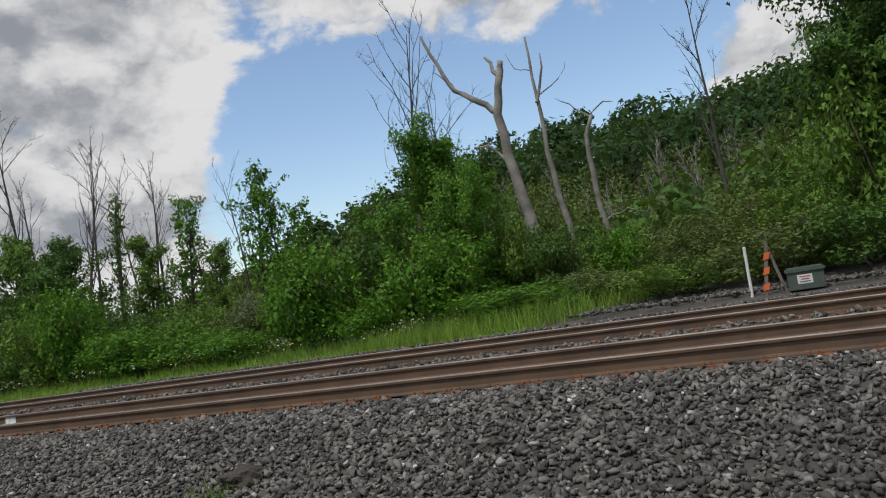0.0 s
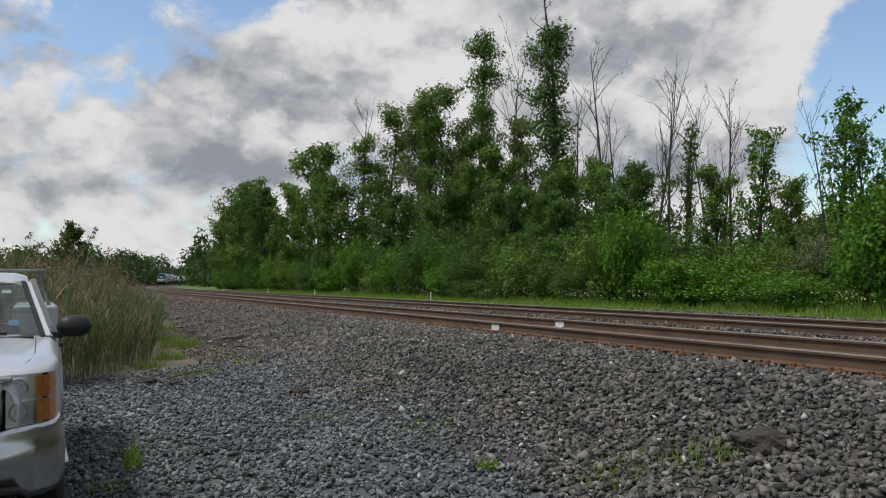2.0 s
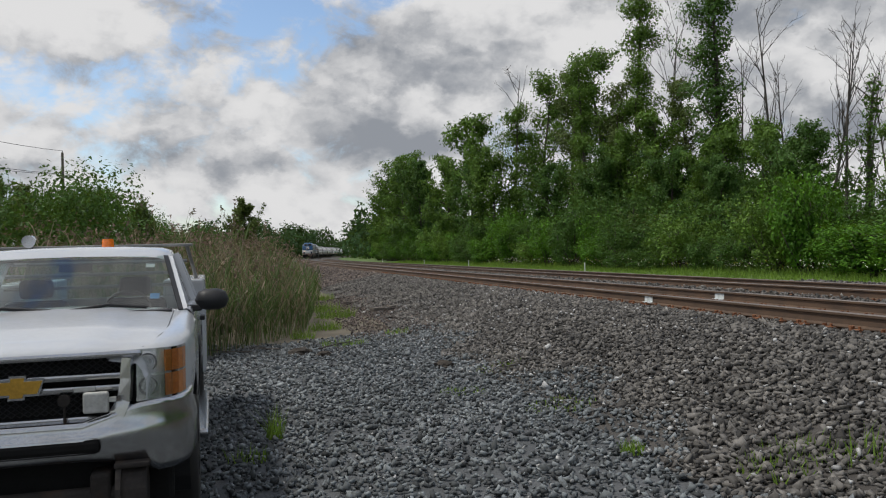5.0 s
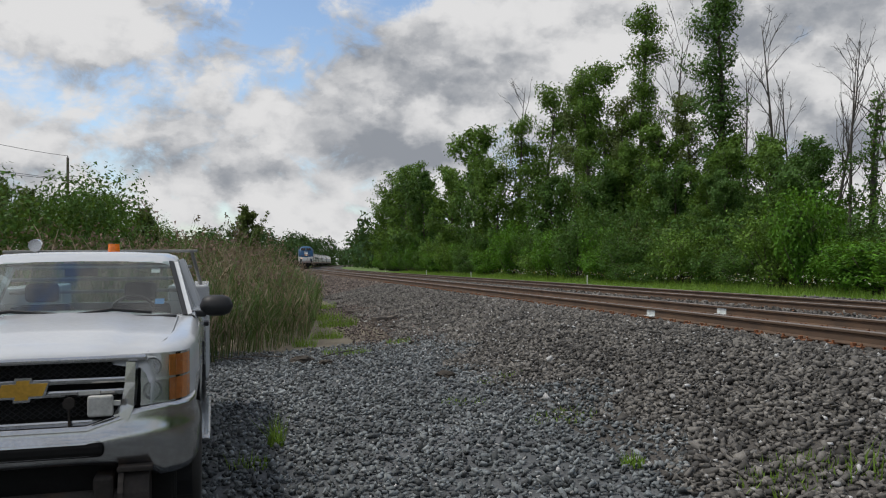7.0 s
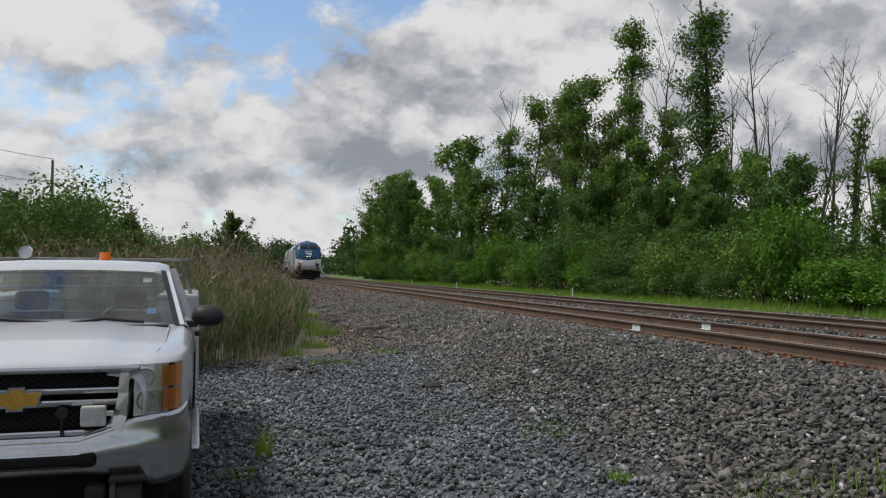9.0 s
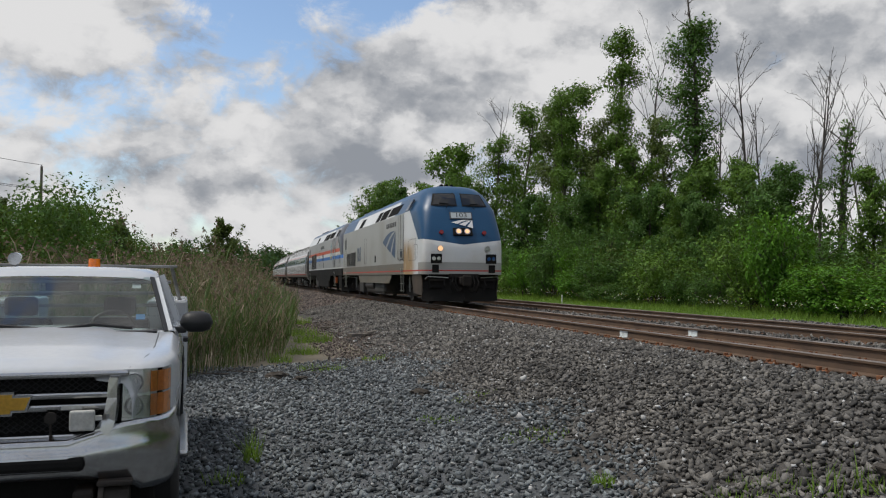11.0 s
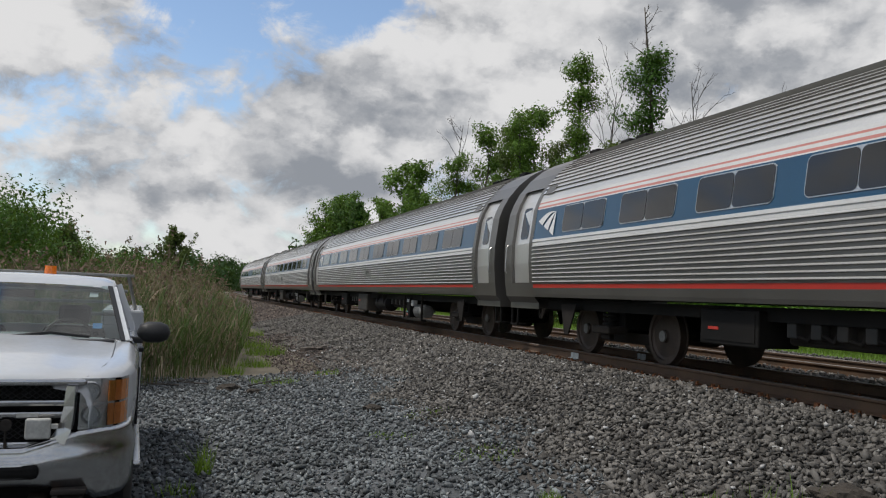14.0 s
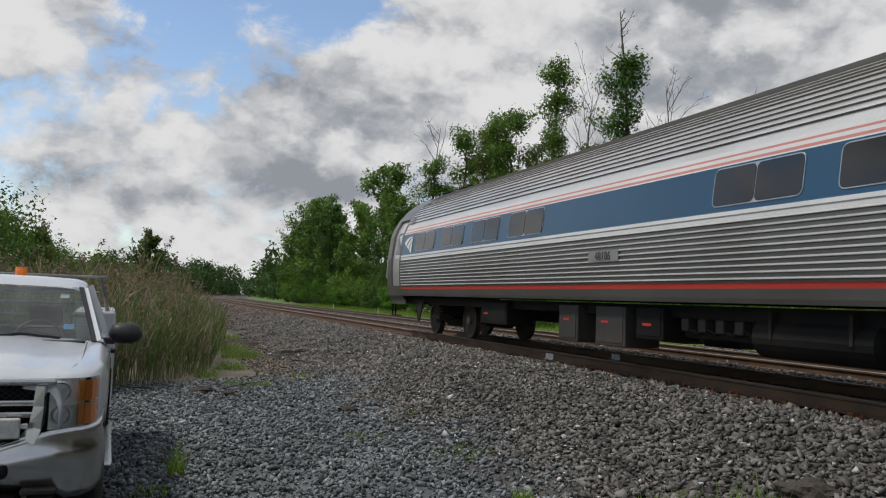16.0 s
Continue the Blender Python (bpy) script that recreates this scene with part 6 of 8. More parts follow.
def build_coach(number, cafe=False):
    car = thing("passenger_coach", "fluted stainless steel passenger coach with a blue window band", "railway coach", "coaches of the train")
    pts, mats = car_profile()
    end, inner = 12.7, 11.25
    ys = (-inner, inner)
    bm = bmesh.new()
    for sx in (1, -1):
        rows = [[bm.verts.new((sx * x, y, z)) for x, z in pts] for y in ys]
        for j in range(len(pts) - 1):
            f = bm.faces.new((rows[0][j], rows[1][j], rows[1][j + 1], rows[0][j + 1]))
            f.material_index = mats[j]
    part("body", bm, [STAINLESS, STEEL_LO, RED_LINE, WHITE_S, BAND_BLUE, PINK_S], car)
    smooth_pts = [(car_x(z), z) for z in (0.78, 0.9, 1.02, 1.3, 1.7, 2.1, 2.45, 2.75, 2.98, 3.23, 3.53, 3.76, 3.92, 4.00, 4.03)]
    for se in (1, -1):
        bm = bmesh.new()
        for ya, yb, dx in ((inner, 11.42, 0.004), (12.32, end, 0.0)):
            for sx in (1, -1):
                for (xa, za), (xb, zb) in zip(smooth_pts[:-1], smooth_pts[1:]):
                    quad(bm, [(sx * (xa + dx), se * ya, za), (sx * (xa + dx), se * yb, za), (sx * (xb + dx), se * yb, zb), (sx * (xb + dx), se * ya, zb)])
        for sx in (1, -1):
            for (xa, za), (xb, zb) in zip(smooth_pts[:-1], smooth_pts[1:]):
                if za > 3.1 or zb < 1.31:
                    quad(bm, [(sx * xa, se * 11.42, za), (sx * xa, se * 12.32, za), (sx * xb, se * 12.32, zb), (sx * xb, se * 11.42, zb)])
                dx = 0.07
                if 1.29 < za < 3.1:
                    for yy in (11.42, 12.32):
                        quad(bm, [(sx * xa, se * yy, za), (sx * (xa - dx), se * yy, za), (sx * (xb - dx), se * yy, zb), (sx * xb, se * yy, zb)])
        quad(bm, [(x, se * end, z) for x, z in smooth_pts] + [(-x, se * end, z) for x, z in smooth_pts[::-1][1:]])
        bmesh.ops.remove_doubles(bm, verts=bm.verts, dist=0.001)
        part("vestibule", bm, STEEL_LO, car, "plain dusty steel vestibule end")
        for sx in (1, -1):
            bm = bmesh.new()
            for (xa, za), (xb, zb) in zip(smooth_pts[:-1], smooth_pts[1:]):
                if 1.29 < za < 3.1:
                    quad(bm, [(sx * (xa - 0.07), se * 11.40, za), (sx * (xa - 0.07), se * 12.34, za), (sx * (xb - 0.07), se * 12.34, zb), (sx * (xb - 0.07), se * 11.40, zb)])
            d = part("door", bm, STAINLESS, car, "stainless boarding door")
            y0, y1 = sorted((se * 11.68, se * 12.06))
            part("door_window", side_panel(y0, y1, 2.2, 2.85, 0.07, -0.062, sx), TINTED, d)
            y0, y1 = sorted((se * 10.75, se * 11.12))
            part("vent", side_panel(y0, y1, 3.06, 3.22, 0.03, 0.03, sx, 0.02), STEEL_LO, car)
            bm = bmesh.new()
            box(bm, *sorted((sx * 1.18, sx * 1.42)), *sorted((se * 12.35, se * 12.68)), 0.42, 0.45)
            for y in (12.36, 12.66):
                box(bm, *sorted((sx * 1.36, sx * 1.40)), *sorted((se * y, se * (y + 0.03))), 0.42, 0.85)
            part("step", bm, BLACK_P, car)
            bm = bmesh.new()
            tube(bm, [(sx * 1.62, se * 12.5, 1.5), (sx * 1.66, se * 12.5, 1.55), (sx * 1.64, se * 12.5, 2.05), (sx * 1.6, se * 12.5, 2.1)], 0.014)
            part("grab_rail", bm, BRIGHT, car)
            bm = bmesh.new()
            slab(bm, [(sx * 1.40, se * 10.3, 0.9), (sx * 1.40, se * 9.7, 0.9), (sx * 1.40, se * 10.0, 0.35), (sx * 1.40, se * 10.15, 0.35)], 0.03)
            part("bracket", bm, GRIME, car)
        bm = bmesh.new()
        box(bm, -0.62, 0.62, *sorted((se * end, se * 12.99)), 1.25, 3.35, 0.04)
        part("gangway", bm, BLACK_P, car, "black rubber gangway")
        bm = bmesh.new()
        box(bm, -0.16, 0.16, *sorted((se * 12.4, se * 13.0)), 0.72, 1.0, 0.03)
        part("coupler", bm, GRIME, car)
        bm = bmesh.new()
        tube(bm, [(0.5, se * 12.7, 1.0), (0.55, se * 12.95, 0.55), (0.5, se * 13.0, 0.8)], 0.03)
        part("air_hose", bm, GRIME, car)
        for y in (9.2, 9.75, 11.0):
            bm = bmesh.new()
            box(bm, -0.35, 0.35, *sorted((se * y, se * (y + 0.35))), 3.96, 4.07, 0.02)
            part("roof_vent", bm, BLACK_P, car)
        for sx in (1, -1):
            for y in (10.0, 10.6):
                bm = bmesh.new()
                slab(bm, [(sx * 0.95, se * y, 3.63), (sx * 0.60, se * y, 3.87), (sx * 0.60, se * (y + 0.3), 3.87), (sx * 0.95, se * (y + 0.3), 3.63)], 0.05 * sx * se)
                part("roof_vent", bm, BLACK_P, car)
    skip = (4, 5) if cafe else ()
    for sx in (1, -1):
        for k in range(10):
            if k in skip:
                continue
            y0 = -10.0 + 2.06 * k + (0.0 if k < 5 else 0.25)
            rim = part("window_frame", side_panel(y0, y0 + 1.56, 2.225, 2.725, 0.09, 0.010, sx, 0.02), BRIGHT, car)
            part("window_pane", side_panel(y0 + 0.018, y0 + 0.77, 2.24, 2.71, 0.07, 0.016, sx), TINTED, rim)
            part("window_pane", side_panel(y0 + 0.79, y0 + 1.542, 2.24, 2.71, 0.07, 0.016, sx), TINTED, rim)
        part("number_plaque", side_panel(-0.45, 0.45, 1.62, 1.80, 0.01, 0.030, sx, 0.015), LOWER_STEEL, car)
        lettering(number, 0.19, LETTER_D, car, on_side(car_x(1.7) + 0.034, 0, 1.71, sx), 1.0, "coach_number")
        swoosh(car, 0, 0, 0.75, 0.36, LETTER_W, on_side(car_x(2.47) + 0.012, -10.7, 2.47, sx) @ pose(0, 0, 0, -7, 0, 0), "white three-blade painted emblem")
    # underframe gear
    bm = bmesh.new()
    box(bm, -1.25, 1.25, -12.3, 12.3, 0.80, 0.98)
    box(bm, -0.25, 0.25, -8.0, 8.0, 0.55, 0.85)
    part("underframe", bm, BLACK_P, car)
    for sx in (1, -1):
        for kind, y, y1 in UNDER.get(number, UNDER["82736"]):
            w = y1 - y
            bm = bmesh.new()
            if kind in ("box", "high_box"):
                z0 = 0.30 if kind == "box" else 0.46
                box(bm, *sorted((sx * 0.75, sx * 1.38)), y, y1, z0, 0.93, 0.02)
                box(bm, *sorted((sx * 1.38, sx * 1.39)), y + 0.06, y1 - 0.06, z0 + 0.06, 0.88)
                b = part("equipment_box", bm, LOWER_P if kind == "box" else BLACK_P, car)
                bm = bmesh.new()
                box(bm, *sorted((sx * 1.39, sx * 1.397)), y + 0.2, y + 0.42, 0.66, 0.70)
                part("warning_tag", bm, RED_LINE, b)
            elif kind == "tank":
                cyl(bm, (sx * 1.1, y, 0.62), (sx * 1.1, y1, 0.62), 0.25, seg=20)
                cyl(bm, (sx * 1.1, y - 0.07, 0.62), (sx * 1.1, y, 0.62), 0.12, 0.25, seg=20)
                cyl(bm, (sx * 1.1, y1, 0.62), (sx * 1.1, y1 + 0.07, 0.62), 0.25, 0.12, seg=20)
                t = part("air_tank", bm, BLACK_P, car)
                for yy in (y + 0.3, y1 - 0.3):
                    bm = bmesh.new()
                    box(bm, sx * 1.1 - 0.262, sx * 1.1 + 0.262, yy, yy + 0.05, 0.60, 0.93)
                    part("tank_strap", bm, GRIME, t)
            elif kind == "pipes":
                box(bm, *sorted((sx * 0.5, sx * 1.1)), y, y1, 0.52, 0.92, 0.05)
                gear = part("brake_gear", bm, GRIME, car)
                for k in range(4):
                    yy = y + w * (k + 0.5) / 4
                    bm = bmesh.new()
                    tube(bm, [(sx * 1.12, yy - 0.2, 0.85), (sx * 1.2, yy, 0.66 + 0.05 * (k % 2)), (sx * 1.16, yy + 0.22, 0.6), (sx * 1.1, yy + 0.3, 0.86)], 0.024, 7)
                    part("brake_pipe", bm, GRIME, gear)
                    bm = bmesh.new()
                    box(bm, sx * 1.15 - 0.08, sx * 1.15 + 0.08, yy - 0.08, yy + 0.08, 0.62, 0.8, 0.015)
                    part("brake_valve", bm, LOWER_P, gear)
            else:
                for yy in (y, y1 - 0.06):
                    box(bm, sx * 1.36 - 0.03, sx * 1.36 + 0.03, yy, yy + 0.06, 0.22, 0.93)
                box(bm, sx * 1.3 - 0.08, sx * 1.3 + 0.08, y, y1, 0.19, 0.25)
                r = part("equipment_rack", bm, GRIME, car)
                bm = bmesh.new()
                box(bm, *sorted((sx * 0.95, sx * 1.33)), y + 0.14, y + 0.52, 0.26, 0.88, 0.02)
                cab = part("control_case", bm, BLACK_P, r)
                for z0, mat in ((0.74, WHITE_S), (0.42, GREEN_E), (0.34, PINK_S)):
                    bm = bmesh.new()
                    box(bm, *sorted((sx * 1.33, sx * 1.336)), y + 0.2, y + 0.44 - (0.1 if z0 < 0.5 else 0), z0, z0 + (0.09 if z0 > 0.5 else 0.045))
                    part("label_plate", bm, mat, cab)
                bm = bmesh.new()
                ribs = [(0.72, 0.10), (0.74, 0.14), (0.93, 0.14), (0.95, 0.19)]
                for k in range(5):
                    ribs += [(1.0 + 0.11 * k, 0.19), (1.005 + 0.11 * k, 0.215), (1.05 + 0.11 * k, 0.215), (1.055 + 0.11 * k, 0.19)]
                ribs += [(w - 0.15, 0.19), (w - 0.12, 0.12)]
                rings = [[bm.verts.new((sx * 1.14 + q * math.cos(a), y + u, 0.48 + q * math.sin(a))) for a in [2 * math.pi * i / 18 for i in range(18)]] for u, q in ribs]
                for ra, rb in zip(rings[:-1], rings[1:]):
                    for i in range(18):
                        bm.faces.new((ra[i], ra[(i + 1) % 18], rb[(i + 1) % 18], rb[i]))
                bm.faces.new(rings[0])
                bm.faces.new(rings[-1][::-1])
                part("compressor", bm, surface_cache("compressor_grey"), r)
                bm = bmesh.new()
                box(bm, *sorted((sx * 1.22, sx * 1.36)), y + 0.75, y + 1.0, 0.62, 0.80, 0.015)
                part("terminal_box", bm, PLATE_P, r)
    for y in (-9.06, 9.06):
        bogie(car, y, 2.59, WHEEL_CAR, 0.457, False)
    return car


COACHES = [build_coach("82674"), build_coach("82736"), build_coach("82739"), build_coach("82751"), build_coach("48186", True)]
COACHES[-1]["label"] = "last fluted stainless steel coach with fewer windows"
SPEED, GAP_AT_12 = 35.25, 20.57


def motions():
    """The train comes up the line at a steady pace."""
    offsets = [(LOCO_1, -31.65), (LOCO_2, -10.55)] + [(c, 13.0 + 26.0 * k) for k, c in enumerate(COACHES)]
    for ob, off in offsets:
        rows = []
        for i in range(65):
            t = i * 0.25
            s = GAP_AT_12 - SPEED * (t - 12.0) + off
            rows.append((t, pose(*along(s), 0, 0, 180 - bend(s))))
        walk(ob, rows)


# ---- the parked pickup ----
CAR_WHITE = surface("white_car_paint", (0.48, 0.50, 0.525), (0.455, 0.475, 0.50), 0.9, 0.25, fine=25, dirt=(0.43, 0.43, 0.425), dirt_scale=1.2, coat=0.6, grain_amp=0.02)
CHROME = surface("road_worn_chrome", (0.50, 0.51, 0.525), (0.43, 0.44, 0.455), 3.0, 0.2, 1.0, fine=60, dirt=(0.42, 0.415, 0.40), dirt_scale=3.0, grain_amp=0.05)
LAMP_SILVER = surface("lamp_reflector_silver", (0.52, 0.53, 0.535), (0.36, 0.37, 0.375), 14, 0.2, 0.2, coat=0.8, grain_amp=0.05)
LAMP_RING = surface("grey_lamp_ring", (0.40, 0.41, 0.42), (0.30, 0.31, 0.32), 14, 0.2, 0.3, coat=0.5)
LAMP_BOWL = surface("bright_lamp_bowl", (0.72, 0.73, 0.74), (0.45, 0.46, 0.47), 40, 0.12, 0.3, coat=0.8, grain_amp=0.2)
TRIM = surface("black_plastic_trim", (0.022, 0.023, 0.024), (0.03, 0.03, 0.032), 4, 0.5, fine=70, spec=0.25)
MESH_B = surface("black_grille_mesh", (0.012, 0.012, 0.012), (0.014, 0.014, 0.014), 9, 0.7, fine=80, spec=0.08)
RUBBER = surface("tyre_rubber", (0.022, 0.021, 0.02), (0.035, 0.033, 0.03), 3, 0.85, bump=0.004, fine=50)
AMBER = surface("amber_lens", (0.55, 0.20, 0.05), (0.46, 0.16, 0.04), 30, 0.18, fine=80, coat=0.5)
BEACON_O = surface("orange_beacon_plastic", (0.85, 0.20, 0.01), (0.75, 0.16, 0.01), 12, 0.25, coat=0.4)
GOLD = surface("gold_badge_enamel", (0.52, 0.30, 0.04), (0.42, 0.24, 0.03), 8, 0.3, 0.3)
SEAT = surface("grey_seat_cloth", (0.05, 0.055, 0.065), (0.04, 0.044, 0.05), 5, 0.9)
CAB_IN = surface("pale_cab_lining", (0.22, 0.22, 0.21), (0.18, 0.18, 0.17), 4, 0.9)


def pane_glass(name, tint, ior):
    """A thin pane: clear straight through, glossy by its angle."""
    m = bpy.data.materials.new(name)
    m.use_nodes = True
    nt = m.node_tree
    nt.nodes.remove(nt.nodes["Principled BSDF"])
    tr, gl, fr, mx = (nt.nodes.new(k) for k in ("ShaderNodeBsdfTransparent", "ShaderNodeBsdfGlossy", "ShaderNodeFresnel", "ShaderNodeMixShader"))
    tr.inputs[0].default_value = (*tint, 1)
    gl.inputs["Roughness"].default_value = 0.03
    fr.inputs[0].default_value = ior
    nt.links.new(fr.outputs[0], mx.inputs[0])
    nt.links.new(tr.outputs[0], mx.inputs[1])
    nt.links.new(gl.outputs[0], mx.inputs[2])
    nt.links.new(mx.outputs[0], nt.nodes["Material Output"].inputs[0])
    return m


WIND = pane_glass("windscreen_glass", (0.66, 0.80, 0.78), 2.0)
LENS_CLEAR = pane_glass("clear_lamp_cover", (0.93, 0.94, 0.94), 1.45)
STICKER = surface("pale_sticker", (0.55, 0.60, 0.62), (0.5, 0.55, 0.6), 20, 0.6)
BLUE_ST = surface("blue_sticker", (0.05, 0.22, 0.50), (0.04, 0.18, 0.42), 20, 0.6)
IRON = surface("grey_cast_steel", (0.042, 0.037, 0.034), (0.026, 0.023, 0.021), 5, 0.8, 0.0, fine=50, dirt=(0.08, 0.05, 0.032), dirt_scale=4, spec=0.15)
PLATE = surface("galvanised_plate", (0.46, 0.46, 0.44), (0.38, 0.38, 0.36), 9, 0.6, 0.1, fine=50)


def pickup():
    tr = thing("pickup_truck", "white parked pickup truck with rail gear and an amber beacon", "truck", m=pose(-8.72, -9.22, -0.87, 0, 0, 182.6))
    AXLES = (1.02, 4.62)

    def sill(b):
        z = 0.50
        for c in AXLES:
            if abs(b - c) < 0.53:
                z = max(z, 0.40 + math.sqrt(0.53 ** 2 - (b - c) ** 2))
        return z

    def hood(b):
        return float(np.interp(b, (0.07, 0.085, 0.10, 0.22, 0.6, 1.0, 1.5), (1.08, 1.10, 1.118, 1.162, 1.225, 1.27, 1.32)))

    def half(b):
        return float(np.interp(b, (0.08, 0.16, 0.22, 0.30, 0.42, 0.55, 0.75, 1.3, 3.7), (0.70, 0.79, 0.838, 0.875, 0.915, 0.945, 0.975, 0.985, 1.0)))

    # front clip: fenders and hood
    bs = sorted({0.07, 0.085, 0.10, 0.14, 0.22, 0.32, 0.42} | {0.49 + 0.053 * i for i in range(23)})
    bm = bmesh.new()
    rows = []
    for b in bs:
        w, h, z0 = half(b), hood(b), sill(b)
        prof = [(w * 0.985, z0), (w, max(z0 + 0.02, 0.78)), (w * 1.005, max(z0 + 0.04, 0.98)), (w * 1.0, h - 0.125), (w * 0.968, h - 0.06), (w * 0.925, h - 0.02), (w * 0.83, h - 0.012), (w * 0.70, h + 0.004), (0.50, h + 0.012), (0.44, h + 0.034), (0.25, h + 0.041), (0.0, h + 0.043)]
        rows.append([bm.verts.new((x, -b, z)) for x, z in prof] + [bm.verts.new((-x, -b, z)) for x, z in prof[-2::-1]])
    for ra, rb in zip(rows[:-1], rows[1:]):
        for j in range(len(ra) - 1):
            bm.faces.new((ra[j], ra[j + 1], rb[j + 1], rb[j]))
    part("front_body", bm, CAR_WHITE, tr, smooth=True)
    for sx in (1, -1):
        bm = bmesh.new()
        for ba, bb in zip((0.2, 0.5, 0.8, 1.1), (0.5, 0.8, 1.1, 1.46)):
            xa, xb = sx * half(ba) * 0.825, sx * half(bb) * 0.825
            slab(bm, [(xa - 0.003, -ba, hood(ba) - 0.009), (xa + 0.003, -ba, hood(ba) - 0.010), (xb + 0.003, -bb, hood(bb) - 0.010), (xb - 0.003, -bb, hood(bb) - 0.009)], 0.004)
        part("hood_seam", bm, TRIM, tr)
    # cab sides and rear quarter
    for sx in (1, -1):
        bm = bmesh.new()
        bs2 = [1.5 + 0.12 * i for i in range(20)]
        rows = []
        for b in bs2:
            z0, belt = sill(b), 1.31 + 0.015 * (b - 1.5)
            rows.append([bm.verts.new((sx * x, -b, z)) for x, z in ((0.94, z0 - 0.02), (0.985, max(z0, 0.6)), (1.0, max(z0 + 0.02, 0.85)), (0.995, 1.08), (0.965, 1.24), (0.925, belt), (0.88, belt - 0.01), (0.86, 0.9), (0.86, 0.45))])
        for ra, rb in zip(rows[:-1], rows[1:]):
            for j in range(len(ra) - 1):
                bm.faces.new((ra[j], ra[j + 1], rb[j + 1], rb[j]))
        d = part("door_side", bm, CAR_WHITE, tr, smooth=True)
        for y0 in (1.62, 2.72):
            bm = bmesh.new()
            box(bm, *sorted((sx * 0.985, sx * 1.003)), -y0 - 0.008, -y0, 0.62, 1.07)
            part("door_seam", bm, TRIM, d)
        bm = bmesh.new()
        box(bm, *sorted((sx * 0.99, sx * 1.035)), -2.62, -2.42, 1.13, 1.175, 0.012)
        part("door_handle", bm, TRIM, d)
        bm = bmesh.new()
        box(bm, *sorted((sx * 0.93, sx * 1.05)), -3.7, -1.62, 0.30, 0.35, 0.02)
        part("running_board", bm, CHROME, tr)
        # door mirror
        bm = bmesh.new()
        box(bm, *sorted((sx * 0.90, sx * 1.02)), -1.98, -1.88, 1.26, 1.32, 0.015)
        part("mirror_arm", bm, TRIM, tr)
        bm = bmesh.new()
        box(bm, *sorted((sx * 0.965, sx * 1.235)), -2.04, -1.84, 1.265, 1.455, 0.085)
        part("door_mirror", bm, TRIM, tr, "black door mirror", True)
    # greenhouse: pillars, roof, glass
    base, head = (1.50, 1.315), (2.28, 1.755)
    rear_b = 3.55
    bm = bmesh.new()
    rows = []
    for b, z, w in ((2.24, 1.745, 0.70), (2.34, 1.80, 0.715), (2.6, 1.835, 0.725), (3.0, 1.84, 0.725), (3.4, 1.82, 0.715), (3.58, 1.77, 0.70)):
        prof = [(-w - 0.05, z - 0.09), (-w - 0.02, z - 0.03), (-w + 0.06, z - 0.004), (-w * 0.5, z + 0.012), (0, z + 0.016)]
        prof += [(-x, zz) for x, zz in prof[-2::-1]]
        rows.append([bm.verts.new((x, -b, zz)) for x, zz in prof])
    for ra, rb in zip(rows[:-1], rows[1:]):
        for j in range(len(ra) - 1):
            bm.faces.new((ra[j], ra[j + 1], rb[j + 1], rb[j]))
    part("roof", bm, CAR_WHITE, tr, smooth=True)
    bm = bmesh.new()
    for ra, rb in ((0, 0),):
        quad(bm, [(-0.70, -2.3, 1.72), (0.70, -2.3, 1.72), (0.70, -3.5, 1.74), (-0.70, -3.5, 1.74)])
    part("headliner", bm, CAB_IN, tr)
    for sx in (1, -1):
        for pa, pb, wdt in (((0.872, 1.50, 1.31), (0.735, 2.30, 1.74), 0.055), ((0.915, 2.62, 1.33), (0.77, 2.72, 1.77), 0.07), ((0.915, 3.44, 1.33), (0.76, 3.50, 1.76), 0.13)):
            a, c = Vector((sx * pa[0], -pa[1], pa[2])), Vector((sx * pb[0], -pb[1], pb[2]))
            off = Vector((0, -wdt, 0))
            bm = bmesh.new()
            slab(bm, [a, a + off, c + off, c], -0.045 * sx)
            part("pillar", bm, CAR_WHITE, tr)
        bm = bmesh.new()
        slab(bm, [(sx * 0.852, -1.475, 1.315), (sx * 0.882, -1.50, 1.315), (sx * 0.745, -2.29, 1.755), (sx * 0.71, -2.26, 1.76)], 0.012 * sx)
        part("windscreen_gasket", bm, TRIM, tr)
        for b0, b1 in ((1.66, 2.62), (2.72, 3.44)):
            bm = bmesh.new()
            t0 = max(b0 + 0.02, 2.30) if b0 < 2 else b0 + 0.07
            quad(bm, [(sx * 0.905, -b0, 1.33), (sx * 0.905, -b1, 1.335), (sx * 0.765, -b1 - 0.05, 1.755), (sx * 0.765, -t0 - 0.03, 1.745)])
            g = part("side_window", bm, WIND, tr)
            g.visible_shadow = False
    bm = bmesh.new()
    n = 8
    lo = [bm.verts.new((0.838 * u, -base[0] + 0.13 * (1 - u * u) - 0.02, base[1] + 0.012)) for u in np.linspace(-1, 1, n + 1)]
    hi = [bm.verts.new((0.70 * u, -head[0] + 0.07 * (1 - u * u), head[1])) for u in np.linspace(-1, 1, n + 1)]
    for i in range(n):
        bm.faces.new((lo[i], lo[i + 1], hi[i + 1], hi[i]))
    w = part("windscreen", bm, WIND, tr, "clear windscreen with sky reflections", True)
    w.visible_shadow = False
    bm = bmesh.new()
    quad(bm, [(-0.66, -3.5, 1.34), (0.66, -3.5, 1.34), (0.62, -3.56, 1.74), (-0.62, -3.56, 1.74)])
    g = part("rear_window", bm, WIND, tr)
    g.visible_shadow = False
    bm = bmesh.new()
    box(bm, -0.86, 0.86, -3.62, -3.52, 0.6, 1.34)
